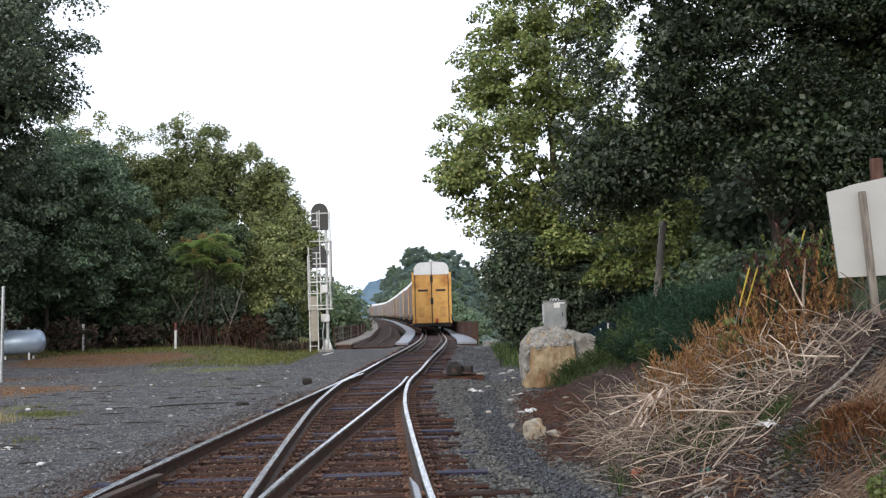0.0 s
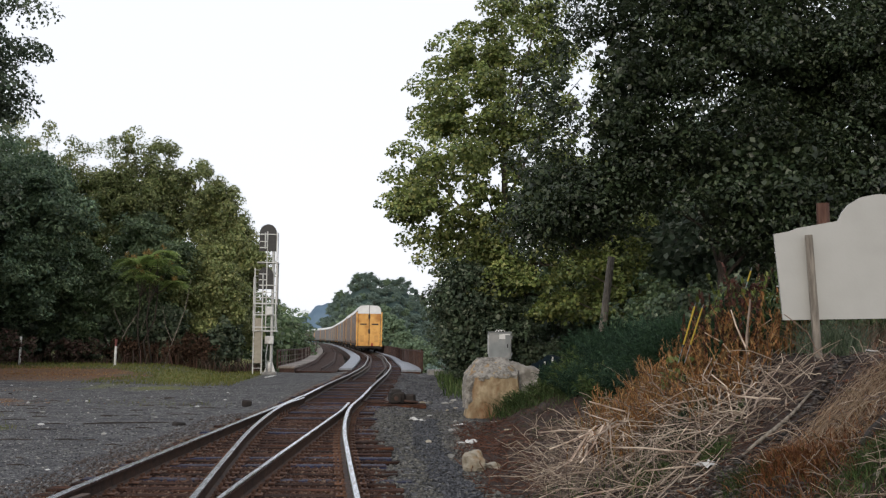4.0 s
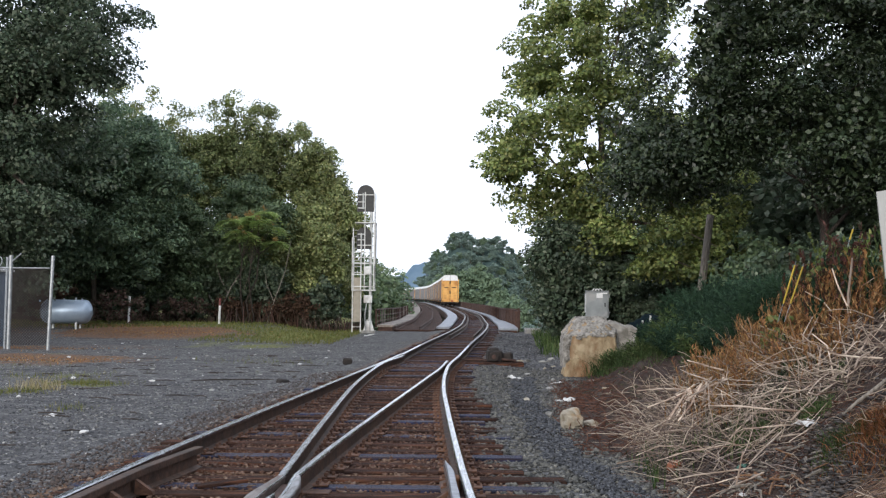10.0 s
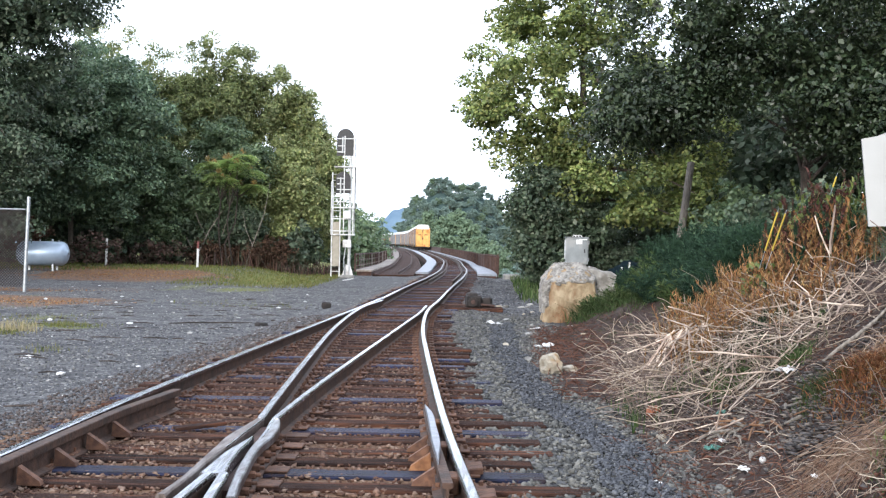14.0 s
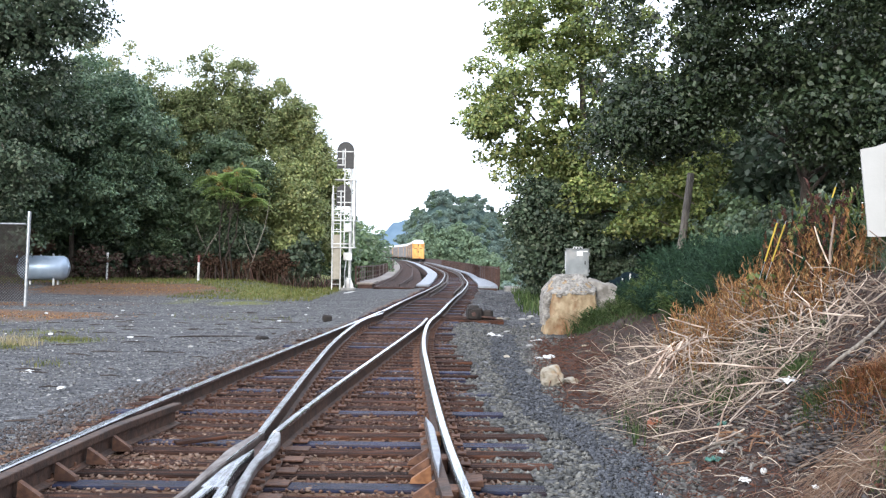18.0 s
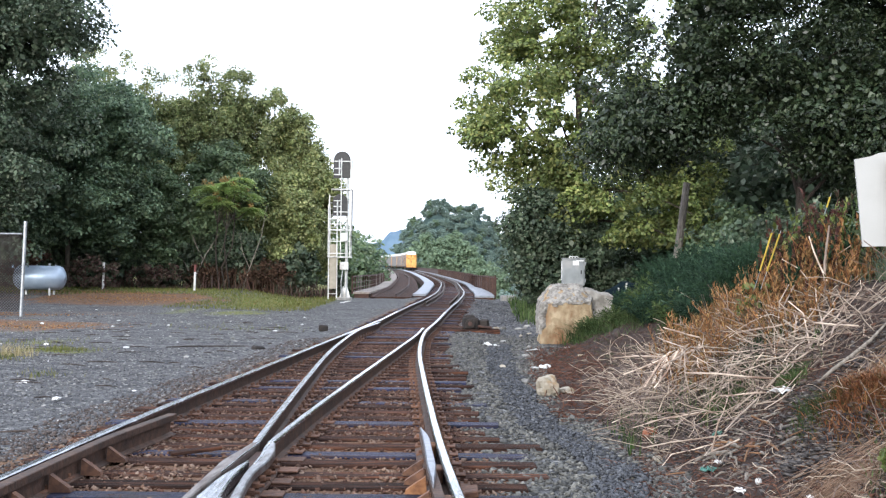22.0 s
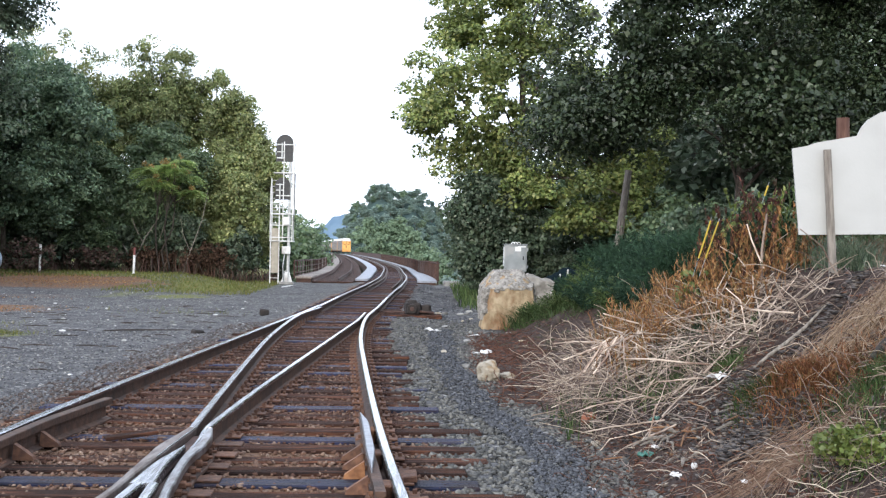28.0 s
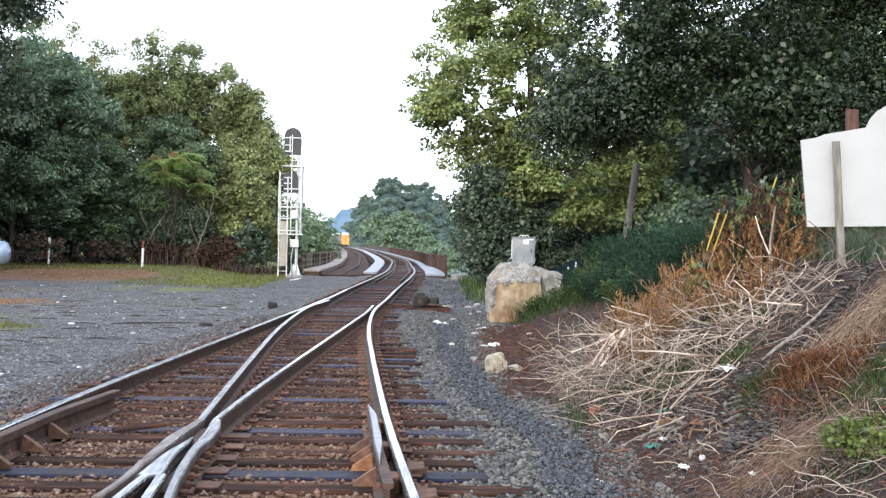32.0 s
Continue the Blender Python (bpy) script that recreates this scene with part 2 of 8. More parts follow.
M = {
    "tie": mat("creosoted_tie", (0.024, 0.0135, 0.011), (0.072, 0.036, 0.025), 9, 0.88, 0.9, c3=(0.150, 0.064, 0.036), scale3=2.4, vary=0.45, spec=0.15, stretch=(0.8, 7, 7)),
    # blue sky sheen of glossy ties is put into this base colour
    "tie_blue": mat("worn_sky_sheen_tie", (0.011, 0.011, 0.020), (0.032, 0.039, 0.098), 7, 0.58, 0.7, c3=(0.048, 0.026, 0.022), scale3=2.6, vary=0.35, spec=0.22, stretch=(0.8, 6, 6)),
    "rail_side": mat("rusty_rail", (0.050, 0.028, 0.020), (0.105, 0.056, 0.035), 14, 0.75, 0.3, c3=(0.04, 0.024, 0.018), scale3=4),
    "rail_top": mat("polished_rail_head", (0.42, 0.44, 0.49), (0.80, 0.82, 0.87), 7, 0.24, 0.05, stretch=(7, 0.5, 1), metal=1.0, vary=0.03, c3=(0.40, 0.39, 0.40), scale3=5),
    # same rail farther off; darker colour tones down its sky reflection
    "rail_dimmed": mat("dimmed_rail_head", (0.17, 0.155, 0.155), (0.34, 0.32, 0.33), 7, 0.40, 0.05, stretch=(7, 0.3, 1), metal=0.9, vary=0.03, c3=(0.20, 0.17, 0.16), scale3=2),
    "plate": mat("rusty_plate", (0.10, 0.048, 0.030), (0.20, 0.098, 0.056), 20, 0.8, 0.4, vary=0.3),
    "rust_orange": mat("orange_rust", (0.20, 0.085, 0.036), (0.36, 0.17, 0.075), 14, 0.85, 0.4, vary=0.2),
    "steel_worn": mat("worn_guard_steel", (0.24, 0.25, 0.28), (0.40, 0.42, 0.47), 10, 0.4, 0.2, metal=0.7, vary=0.05),
    "wing_steel": mat("brown_worn_steel", (0.085, 0.062, 0.052), (0.19, 0.15, 0.13), 9, 0.5, 0.25, metal=0.35, c3=(0.30, 0.27, 0.25), scale3=2.5, vary=0.05, stretch=(5, 0.8, 1)),
    "frog_steel": mat("scuffed_frog_steel", (0.22, 0.21, 0.21), (0.46, 0.47, 0.50), 9, 0.34, 0.25, metal=0.8, c3=(0.13, 0.10, 0.085), scale3=3, vary=0.03, stretch=(5, 0.8, 1)),
    "ballast": island_mat("grey_ballast", [(0.0328, 0.0335, 0.0335), (0.0948, 0.0946, 0.0878), (0.175, 0.171, 0.155), (0.0583, 0.0587, 0.057), (0.247, 0.238, 0.208), (0.124, 0.122, 0.115)], 0.85, 0.3, grain=30),
    "ballast_rust": island_mat("rusty_ballast", [(0.0703, 0.0368, 0.0269), (0.14, 0.0735, 0.0493), (0.227, 0.141, 0.0986), (0.108, 0.0594, 0.0426), (0.335, 0.244, 0.185), (0.185, 0.108, 0.0739)], 0.92, 0.2, grain=30),
    "crib_far": island_mat("dark_rusty_ballast", [(0.057, 0.0273, 0.02), (0.0969, 0.0473, 0.033), (0.142, 0.0788, 0.055), (0.0741, 0.0378, 0.028), (0.194, 0.126, 0.095)], 0.92, 0.2, grain=30),
    "edge_mix": island_mat("brownish_ballast", [(0.05, 0.042, 0.04), (0.09, 0.07, 0.062), (0.14, 0.115, 0.105), (0.07, 0.055, 0.05), (0.20, 0.18, 0.17)], 0.9, 0.25, grain=30),
    "thicket": island_mat("dark_brown_thicket", [(0.0614, 0.0423, 0.039), (0.105, 0.0683, 0.0585), (0.158, 0.0894, 0.0731), (0.0702, 0.065, 0.0423), (0.0878, 0.0975, 0.0569)], 0.9, 0.15),
    "yard_mix": island_mat("mixed_yard_gravel", [(0.0397, 0.0414, 0.0484), (0.0795, 0.0811, 0.0906), (0.133, 0.137, 0.151), (0.195, 0.199, 0.212), (0.053, 0.0507, 0.0554), (0.292, 0.294, 0.313)], 0.85, 0.3, grain=30),
    "yard_pale": island_mat("pale_yard_stone", [(0.06, 0.06, 0.062), (0.13, 0.13, 0.13), (0.21, 0.21, 0.205), (0.30, 0.295, 0.285), (0.09, 0.088, 0.088), (0.42, 0.41, 0.39)], 0.85, 0.3, grain=30),
    "cinder": island_mat("dark_cinders", [(0.026, 0.028, 0.034), (0.06, 0.064, 0.075), (0.12, 0.125, 0.14), (0.04, 0.043, 0.05), (0.17, 0.175, 0.185)], 0.8, 0.4, grain=30),
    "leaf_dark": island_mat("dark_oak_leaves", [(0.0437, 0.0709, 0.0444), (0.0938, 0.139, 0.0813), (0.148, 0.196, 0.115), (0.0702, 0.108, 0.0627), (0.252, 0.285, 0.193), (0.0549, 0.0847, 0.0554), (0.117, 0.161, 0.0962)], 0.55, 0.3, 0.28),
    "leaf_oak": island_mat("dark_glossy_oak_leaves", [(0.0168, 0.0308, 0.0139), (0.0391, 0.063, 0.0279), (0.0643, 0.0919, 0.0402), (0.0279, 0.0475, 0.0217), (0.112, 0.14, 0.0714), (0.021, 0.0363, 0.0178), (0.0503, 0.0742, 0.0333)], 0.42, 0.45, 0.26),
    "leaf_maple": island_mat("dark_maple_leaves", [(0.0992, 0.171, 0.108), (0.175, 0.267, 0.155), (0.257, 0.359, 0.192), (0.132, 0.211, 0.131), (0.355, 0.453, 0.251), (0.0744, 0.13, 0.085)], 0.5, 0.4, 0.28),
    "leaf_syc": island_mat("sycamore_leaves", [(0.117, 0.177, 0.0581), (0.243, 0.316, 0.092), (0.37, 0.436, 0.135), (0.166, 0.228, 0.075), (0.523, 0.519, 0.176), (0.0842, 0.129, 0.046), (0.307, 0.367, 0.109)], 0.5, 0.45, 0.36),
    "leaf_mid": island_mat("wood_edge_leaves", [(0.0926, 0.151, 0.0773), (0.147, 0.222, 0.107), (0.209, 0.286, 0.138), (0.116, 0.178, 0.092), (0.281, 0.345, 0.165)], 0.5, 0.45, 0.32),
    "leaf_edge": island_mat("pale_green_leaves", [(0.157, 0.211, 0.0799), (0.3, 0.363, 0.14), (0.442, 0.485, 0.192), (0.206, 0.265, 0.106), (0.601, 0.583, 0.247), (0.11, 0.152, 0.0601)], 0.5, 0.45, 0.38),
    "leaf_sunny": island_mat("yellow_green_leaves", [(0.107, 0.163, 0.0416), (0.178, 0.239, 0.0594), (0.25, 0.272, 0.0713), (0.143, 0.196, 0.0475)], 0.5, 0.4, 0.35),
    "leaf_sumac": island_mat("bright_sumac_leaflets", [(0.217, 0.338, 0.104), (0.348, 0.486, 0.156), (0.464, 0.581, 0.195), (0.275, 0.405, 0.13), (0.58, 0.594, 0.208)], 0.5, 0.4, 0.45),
    # far foliage: aerial haze is mixed into these leaf colours
    "leaf_far": island_mat("haze_pale_hill_leaves", [(0.213, 0.302, 0.196), (0.263, 0.358, 0.23), (0.314, 0.403, 0.252), (0.235, 0.33, 0.213)], 0.95, 0.05, 0.4),
    "leaf_far2": island_mat("haze_blue_hill_leaves", [(0.221, 0.312, 0.278), (0.279, 0.373, 0.321), (0.338, 0.43, 0.352), (0.246, 0.344, 0.303)], 0.95, 0.05, 0.4),
    "bark": mat("grey_bark", (0.07, 0.055, 0.042), (0.16, 0.13, 0.10), 8, 0.95, 0.8, stretch=(3, 3, 0.6)),
    "cane": mat("pale_dry_cane", (0.42, 0.31, 0.235), (0.82, 0.68, 0.545), 5, 0.6, 0.2, c3=(0.26, 0.17, 0.125), scale3=2.2, vary=0.42, spec=0.3),
    "bark_dark": mat("dark_bark", (0.030, 0.024, 0.020), (0.075, 0.058, 0.045), 8, 0.95, 0.8, stretch=(3, 3, 0.6)),
    # brighter tan copy of the straw, sunlight put into its colour
    "straw_tan": island_mat("sunlit_tan_straw", [(0.30, 0.20, 0.125), (0.46, 0.33, 0.22), (0.20, 0.125, 0.08), (0.56, 0.43, 0.31), (0.14, 0.09, 0.06)], 0.9, 0.15),
    "pale_straw": island_mat("pale_yellow_straw", [(0.38, 0.31, 0.17), (0.56, 0.48, 0.28), (0.30, 0.26, 0.12), (0.66, 0.58, 0.38)], 0.85, 0.2, 0.2),
    "dry": island_mat("dry_stalks", [(0.126, 0.0851, 0.0672), (0.386, 0.3, 0.229), (0.739, 0.624, 0.49), (0.227, 0.162, 0.13), (0.0588, 0.0405, 0.0332), (0.622, 0.494, 0.371), (0.294, 0.227, 0.19)], 0.8, 0.25),
    "dry_red": island_mat("rusty_dead_weeds", [(0.162, 0.0743, 0.0403), (0.341, 0.157, 0.0644), (0.535, 0.273, 0.113), (0.211, 0.0991, 0.0531), (0.648, 0.413, 0.177), (0.0972, 0.0496, 0.0322), (0.145, 0.14, 0.0563)], 0.9, 0.15, 0.15),
    "weed": island_mat("green_grass_weeds", [(0.0283, 0.0533, 0.0194), (0.0646, 0.11, 0.0363), (0.121, 0.181, 0.0605), (0.0404, 0.0723, 0.0275), (0.194, 0.238, 0.0969), (0.0161, 0.0324, 0.0145)], 0.75, 0.12, 0.25),
    "weed_blue": island_mat("blue_green_feathery_weeds", [(0.0128, 0.0306, 0.019), (0.032, 0.0697, 0.041), (0.0641, 0.123, 0.0732), (0.0192, 0.0442, 0.027), (0.109, 0.183, 0.11), (0.00901, 0.0221, 0.0139), (0.0416, 0.085, 0.0498)], 0.7, 0.12, 0.25),
    "grass": island_mat("short_grass", [(0.09, 0.125, 0.03), (0.15, 0.17, 0.045), (0.22, 0.20, 0.065), (0.12, 0.16, 0.04), (0.28, 0.23, 0.09)], 0.85, 0.2, 0.15),
    "straw": island_mat("straw_grass", [(0.246, 0.163, 0.114), (0.385, 0.268, 0.192), (0.182, 0.114, 0.0778), (0.299, 0.188, 0.125)], 0.9, 0.15),
    "white": mat("white_paint", (0.76, 0.76, 0.74), (0.92, 0.92, 0.90), 6, 0.5, 0.1, c3=(0.50, 0.48, 0.44), scale3=2, vary=0.04),
    "roof_white": mat("white_roof_sheet", (0.90, 0.90, 0.88), (0.98, 0.98, 0.97), 3, 0.45, 0.05, vary=0.02),
    "sign_white": mat("sign_enamel", (0.485, 0.48, 0.45), (0.53, 0.525, 0.495), 2.5, 0.45, 0.05, vary=0.02),
    "alu": mat("silver_paint", (0.55, 0.56, 0.55), (0.72, 0.73, 0.71), 9, 0.5, 0.15, metal=0.15, vary=0.06),
    "black": mat("black_paint", (0.012, 0.012, 0.014), (0.03, 0.03, 0.03), 7, 0.5, 0.1),
    "tan": mat("tan_panel", (0.36, 0.32, 0.25), (0.44, 0.40, 0.32), 5, 0.6, 0.1),
    "galv": mat("galvanised_steel", (0.34, 0.36, 0.37), (0.48, 0.50, 0.51), 9, 0.45, 0.15, metal=0.6),
    "tank": mat("silver_tank", (0.40, 0.50, 0.62), (0.48, 0.58, 0.70), 3, 0.42, 0.05, metal=0.35, vary=0.02),
    "shed": mat("grey_metal_siding", (0.12, 0.16, 0.215), (0.165, 0.21, 0.27), 3, 0.5, 0.1),
    "wood_grey": mat("weathered_wood", (0.18, 0.155, 0.13), (0.34, 0.30, 0.25), 10, 0.9, 0.6, stretch=(4, 4, 0.5)),
    "rock": mat("tan_boulder", (0.28, 0.195, 0.11), (0.46, 0.36, 0.225), 4, 0.9, 1.0, c3=(0.25, 0.14, 0.07), scale3=2.4, vary=0.1, fine=18, stretch=(1.6, 1.6, 0.9)),
    "pale_rock": mat("pale_field_rock", (0.32, 0.27, 0.19), (0.52, 0.47, 0.38), 9, 0.9, 0.8, c3=(0.34, 0.22, 0.11), scale3=5, vary=0.15, fine=30),
    "crust_pale": mat("pale_stone_shelf", (0.30, 0.275, 0.24), (0.47, 0.44, 0.39), 7, 0.95, 0.9, c3=(0.22, 0.20, 0.17), scale3=4, fine=30),
    "crust": mat("rough_grey_crust", (0.17, 0.155, 0.135), (0.36, 0.335, 0.295), 20, 0.95, 1.0, c3=(0.42, 0.39, 0.345), scale3=5, fine=40),
    "mulch": island_mat("brown_mulch", [(0.081, 0.0368, 0.0266), (0.149, 0.0714, 0.0494), (0.216, 0.11, 0.076), (0.0607, 0.0315, 0.0238)], 0.95, 0.1),
    "concrete": mat("rough_concrete", (0.27, 0.265, 0.25), (0.44, 0.43, 0.40), 5, 0.9, 0.6, c3=(0.18, 0.17, 0.155), scale3=2),
    "box_grey": mat("grey_cabinet_paint", (0.25, 0.27, 0.27), (0.34, 0.36, 0.36), 4, 0.6, 0.15, c3=(0.40, 0.40, 0.38), scale3=3),
    "deck": mat("pale_walkway_board", (0.28, 0.30, 0.34), (0.41, 0.43, 0.47), 6, 0.7, 0.2, vary=0.1),
    "rust_dark": mat("rusty_bridge_steel", (0.06, 0.033, 0.026), (0.115, 0.062, 0.046), 6, 0.85, 0.4, vary=0.2),
    "rust_grey": mat("faded_railing", (0.22, 0.18, 0.15), (0.36, 0.31, 0.27), 6, 0.85, 0.3, vary=0.25),
    "yellow": mat("autorack_yellow", (0.86, 0.43, 0.105), (0.97, 0.53, 0.145), 2.0, 0.5, 0.1, c3=(0.60, 0.25, 0.05), scale3=0.8, vary=0.04),
    "rack_side": mat("dusty_orange_rack_post", (0.20, 0.115, 0.065), (0.29, 0.155, 0.08), 2.0, 0.7, 0.2, c3=(0.17, 0.10, 0.06), scale3=0.4, vary=0.12),
    "yellow_worn": mat("scuffed_autorack_yellow", (0.64, 0.32, 0.09), (0.82, 0.43, 0.12), 3.0, 0.6, 0.1, vary=0.08),
    "rack_grey": mat("galvanised_rack_panel", (0.19, 0.18, 0.18), (0.27, 0.25, 0.25), 2.0, 0.6, 0.2, vary=0.08),
    "under": mat("dark_underframe", (0.018, 0.014, 0.012), (0.045, 0.034, 0.028), 5, 0.8, 0.3),
    "red": mat("red_plastic", (0.45, 0.03, 0.02), (0.55, 0.05, 0.03), 6, 0.5, 0.05),
    "litter": mat("white_litter", (0.65, 0.64, 0.62), (0.82, 0.81, 0.79), 10, 0.6, 0.2, vary=0.08),
    "brick_wood": mat("orange_rotten_wood", (0.20, 0.10, 0.05), (0.34, 0.19, 0.10), 8, 0.9, 0.5, stretch=(0.6, 4, 4)),
    "teal": mat("green_plastic_litter", (0.025, 0.12, 0.095), (0.06, 0.20, 0.155), 8, 0.35, 0.2),
    "brick": mat("broken_red_brick", (0.28, 0.085, 0.04), (0.38, 0.13, 0.06), 9, 0.9, 0.6),
    "yellow_tape": mat("yellow_marker", (0.42, 0.29, 0.03), (0.50, 0.36, 0.04), 6, 0.7, 0.05),
    "slate": island_mat("dark_bank_rubble", [(0.022, 0.020, 0.021), (0.050, 0.045, 0.045), (0.095, 0.086, 0.084), (0.165, 0.15, 0.142), (0.036, 0.030, 0.028), (0.25, 0.21, 0.175), (0.075, 0.052, 0.04)], 0.9, 0.2, grain=30),
    "weed_dark": island_mat("dark_weeds", [(0.0162, 0.0367, 0.0204), (0.0283, 0.0592, 0.0306), (0.0444, 0.0868, 0.0425), (0.0121, 0.0286, 0.017)], 0.75, 0.12, 0.2),
    "fence_dark": mat("dark_fence_wire", (0.045, 0.034, 0.030), (0.08, 0.06, 0.052), 8, 0.8, 0.2),
    "hummock": island_mat("rusty_brown_grass", [(0.12, 0.0495, 0.0255), (0.225, 0.088, 0.0408), (0.36, 0.16, 0.0723), (0.0825, 0.0385, 0.0221), (0.15, 0.105, 0.0382), (0.48, 0.242, 0.119)], 0.9, 0.1, 0.1),
    "pale_chip": island_mat("pale_chips", [(0.30, 0.29, 0.28), (0.50, 0.49, 0.47), (0.75, 0.74, 0.72), (0.40, 0.36, 0.31)], 0.8, 0.3),
    "seed": island_mat("orange_seed_heads", [(0.255, 0.16, 0.063), (0.345, 0.224, 0.081), (0.21, 0.176, 0.063)], 0.8, 0.2),
    "tarp": mat("dark_teal_tarp", (0.004, 0.011, 0.015), (0.008, 0.018, 0.024), 6, 0.9, 0.4, spec=0.1),
    "wine": island_mat("wine_red_weeds", [(0.05, 0.022, 0.02), (0.09, 0.035, 0.03), (0.14, 0.06, 0.04), (0.045, 0.04, 0.025), (0.06, 0.07, 0.035)], 0.85, 0.2, 0.15),
    "brown_brush": island_mat("brown_dead_brush", [(0.042, 0.0248, 0.0165), (0.084, 0.0468, 0.0303), (0.12, 0.0715, 0.0468), (0.06, 0.0385, 0.0248)], 0.9, 0.15),
    "understory": island_mat("grey_brown_stems", [(0.0522, 0.0368, 0.035), (0.18, 0.133, 0.12), (0.418, 0.336, 0.299), (0.038, 0.0276, 0.0258), (0.285, 0.221, 0.198), (0.114, 0.081, 0.0736)], 0.9, 0.15),
    "soil": mat("dark_rubble", (0.035, 0.028, 0.024), (0.08, 0.06, 0.05), 6, 0.95, 1.0),
    # hill surface between the far trees, their shade set into its dark tone
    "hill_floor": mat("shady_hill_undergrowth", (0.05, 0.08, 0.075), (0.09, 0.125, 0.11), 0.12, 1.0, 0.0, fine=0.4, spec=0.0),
    # distant ridge with the air's blue painted in
    "ridge": mat("haze_blue_ridge", (0.145, 0.22, 0.30), (0.19, 0.27, 0.345), 0.05, 1.0, 0.0, fine=0.2, spec=0.0),
}


# ---- mesh helpers ----
def part(name, bm, material, parent=None, label=""):
    me = bpy.data.meshes.new(name)
    bm.to_mesh(me)
    bm.free()
    me.materials.append(M[material] if isinstance(material, str) else material)
    ob = new(name, me)
    if parent is not None:
        ob.parent = parent
    if label:
        ob["label"] = label
    return ob


def np_part(name, verts, quads, material, parent=None, label=""):
    """A mesh from arrays: verts (n, 3) and faces (m, 3 or 4)."""
    me = bpy.data.meshes.new(name)
    k = quads.shape[1]
    me.vertices.add(len(verts)); me.vertices.foreach_set("co", np.ascontiguousarray(verts, dtype=np.float32).ravel())
    me.loops.add(len(quads) * k); me.loops.foreach_set("vertex_index", np.ascontiguousarray(quads, dtype=np.int32).ravel())
    me.polygons.add(len(quads)); me.polygons.foreach_set("loop_start", np.arange(0, len(quads) * k, k, dtype=np.int32))
    me.update(calc_edges=True)
    me.materials.append(M[material])
    ob = new(name, me)
    if parent is not None:
        ob.parent = parent
    if label:
        ob["label"] = label
    return ob


def box(bm, c, s, m=None, bevel=0.0):
    """A box of size s round c, turned by m about its middle."""
    r = bmesh.ops.create_cube(bm, size=1.0)
    mm = Matrix.Translation(c) @ (m or Matrix.Identity(4)) @ Matrix.Diagonal((*s, 1))
    bmesh.ops.transform(bm, matrix=mm, verts=r["verts"])
    if bevel:
        es = list({e for v in r["verts"] for e in v.link_edges})
        bmesh.ops.bevel(bm, geom=es, offset=bevel, segments=1, affect="EDGES", profile=0.5)


def rod(bm, p, q, r, r2=None, seg=8):
    p, q = Vector(p), Vector(q)
    d = q - p
    m = Matrix.Translation((p + q) / 2) @ d.to_track_quat("Z", "Y").to_matrix().to_4x4()
    bmesh.ops.create_cone(bm, cap_ends=True, segments=seg, radius1=r, radius2=r if r2 is None else r2, depth=d.length, matrix=m)


def sweep(bm, path, profile, closed=True):
    """A profile (sideways, up) carried along a level path."""
    rings = []
    for i, p in enumerate(path):
        d = Vector(path[min(i + 1, len(path) - 1)]) - Vector(path[max(i - 1, 0)])
        d.z = 0
        d.normalize()
        side = Vector((d.y, -d.x, 0))
        rings.append([bm.verts.new(Vector(p) + side * u + Vector((0, 0, w))) for u, w in profile])
    k = len(profile)
    for a, b in zip(rings, rings[1:]):
        for j in range(k if closed else k - 1):
            bm.faces.new((a[j], b[j], b[(j + 1) % k], a[(j + 1) % k]))
    if closed:
        bm.faces.new(rings[0])
        bm.faces.new(rings[-1][::-1])


def tube(bm, pts, radii, seg=6):
    rings = []
    for i, p in enumerate(pts):
        d = (Vector(pts[min(i + 1, len(pts) - 1)]) - Vector(pts[max(i - 1, 0)])).normalized()
        u = d.cross(Vector((0.3, 0.9, 0.31))).normalized()
        v = d.cross(u)
        rings.append([bm.verts.new(Vector(p) + (u * math.cos(a) + v * math.sin(a)) * radii[i]) for a in (2 * math.pi * k / seg for k in range(seg))])
    for a, b in zip(rings, rings[1:]):
        for j in range(seg):
            bm.faces.new((a[j], a[(j + 1) % seg], b[(j + 1) % seg], b[j]))
    bm.faces.new(rings[0][::-1])
    bm.faces.new(rings[-1])


def lump(bm, c, s, rough=0.25, seed=0, sub=2, m=None):
    r = bmesh.ops.create_icosphere(bm, subdivisions=sub, radius=1.0)
    mm = Matrix.Translation(c) @ (m or Matrix.Identity(4)) @ Matrix.Diagonal((*s, 1))
    for v in r["verts"]:
        f = 1 + rough * noise.noise(v.co * 1.3 + Vector((seed * 7.1, seed * 3.3, 0))) + 0.5 * rough * noise.noise(v.co * 3.1 + Vector((0, seed * 5.7, 1)))
        v.co = mm @ (v.co * f)


def smooth01(a, b, x):
    t = min(max((x - a) / (b - a), 0.0), 1.0)
    return t * t * (3 - 2 * t)


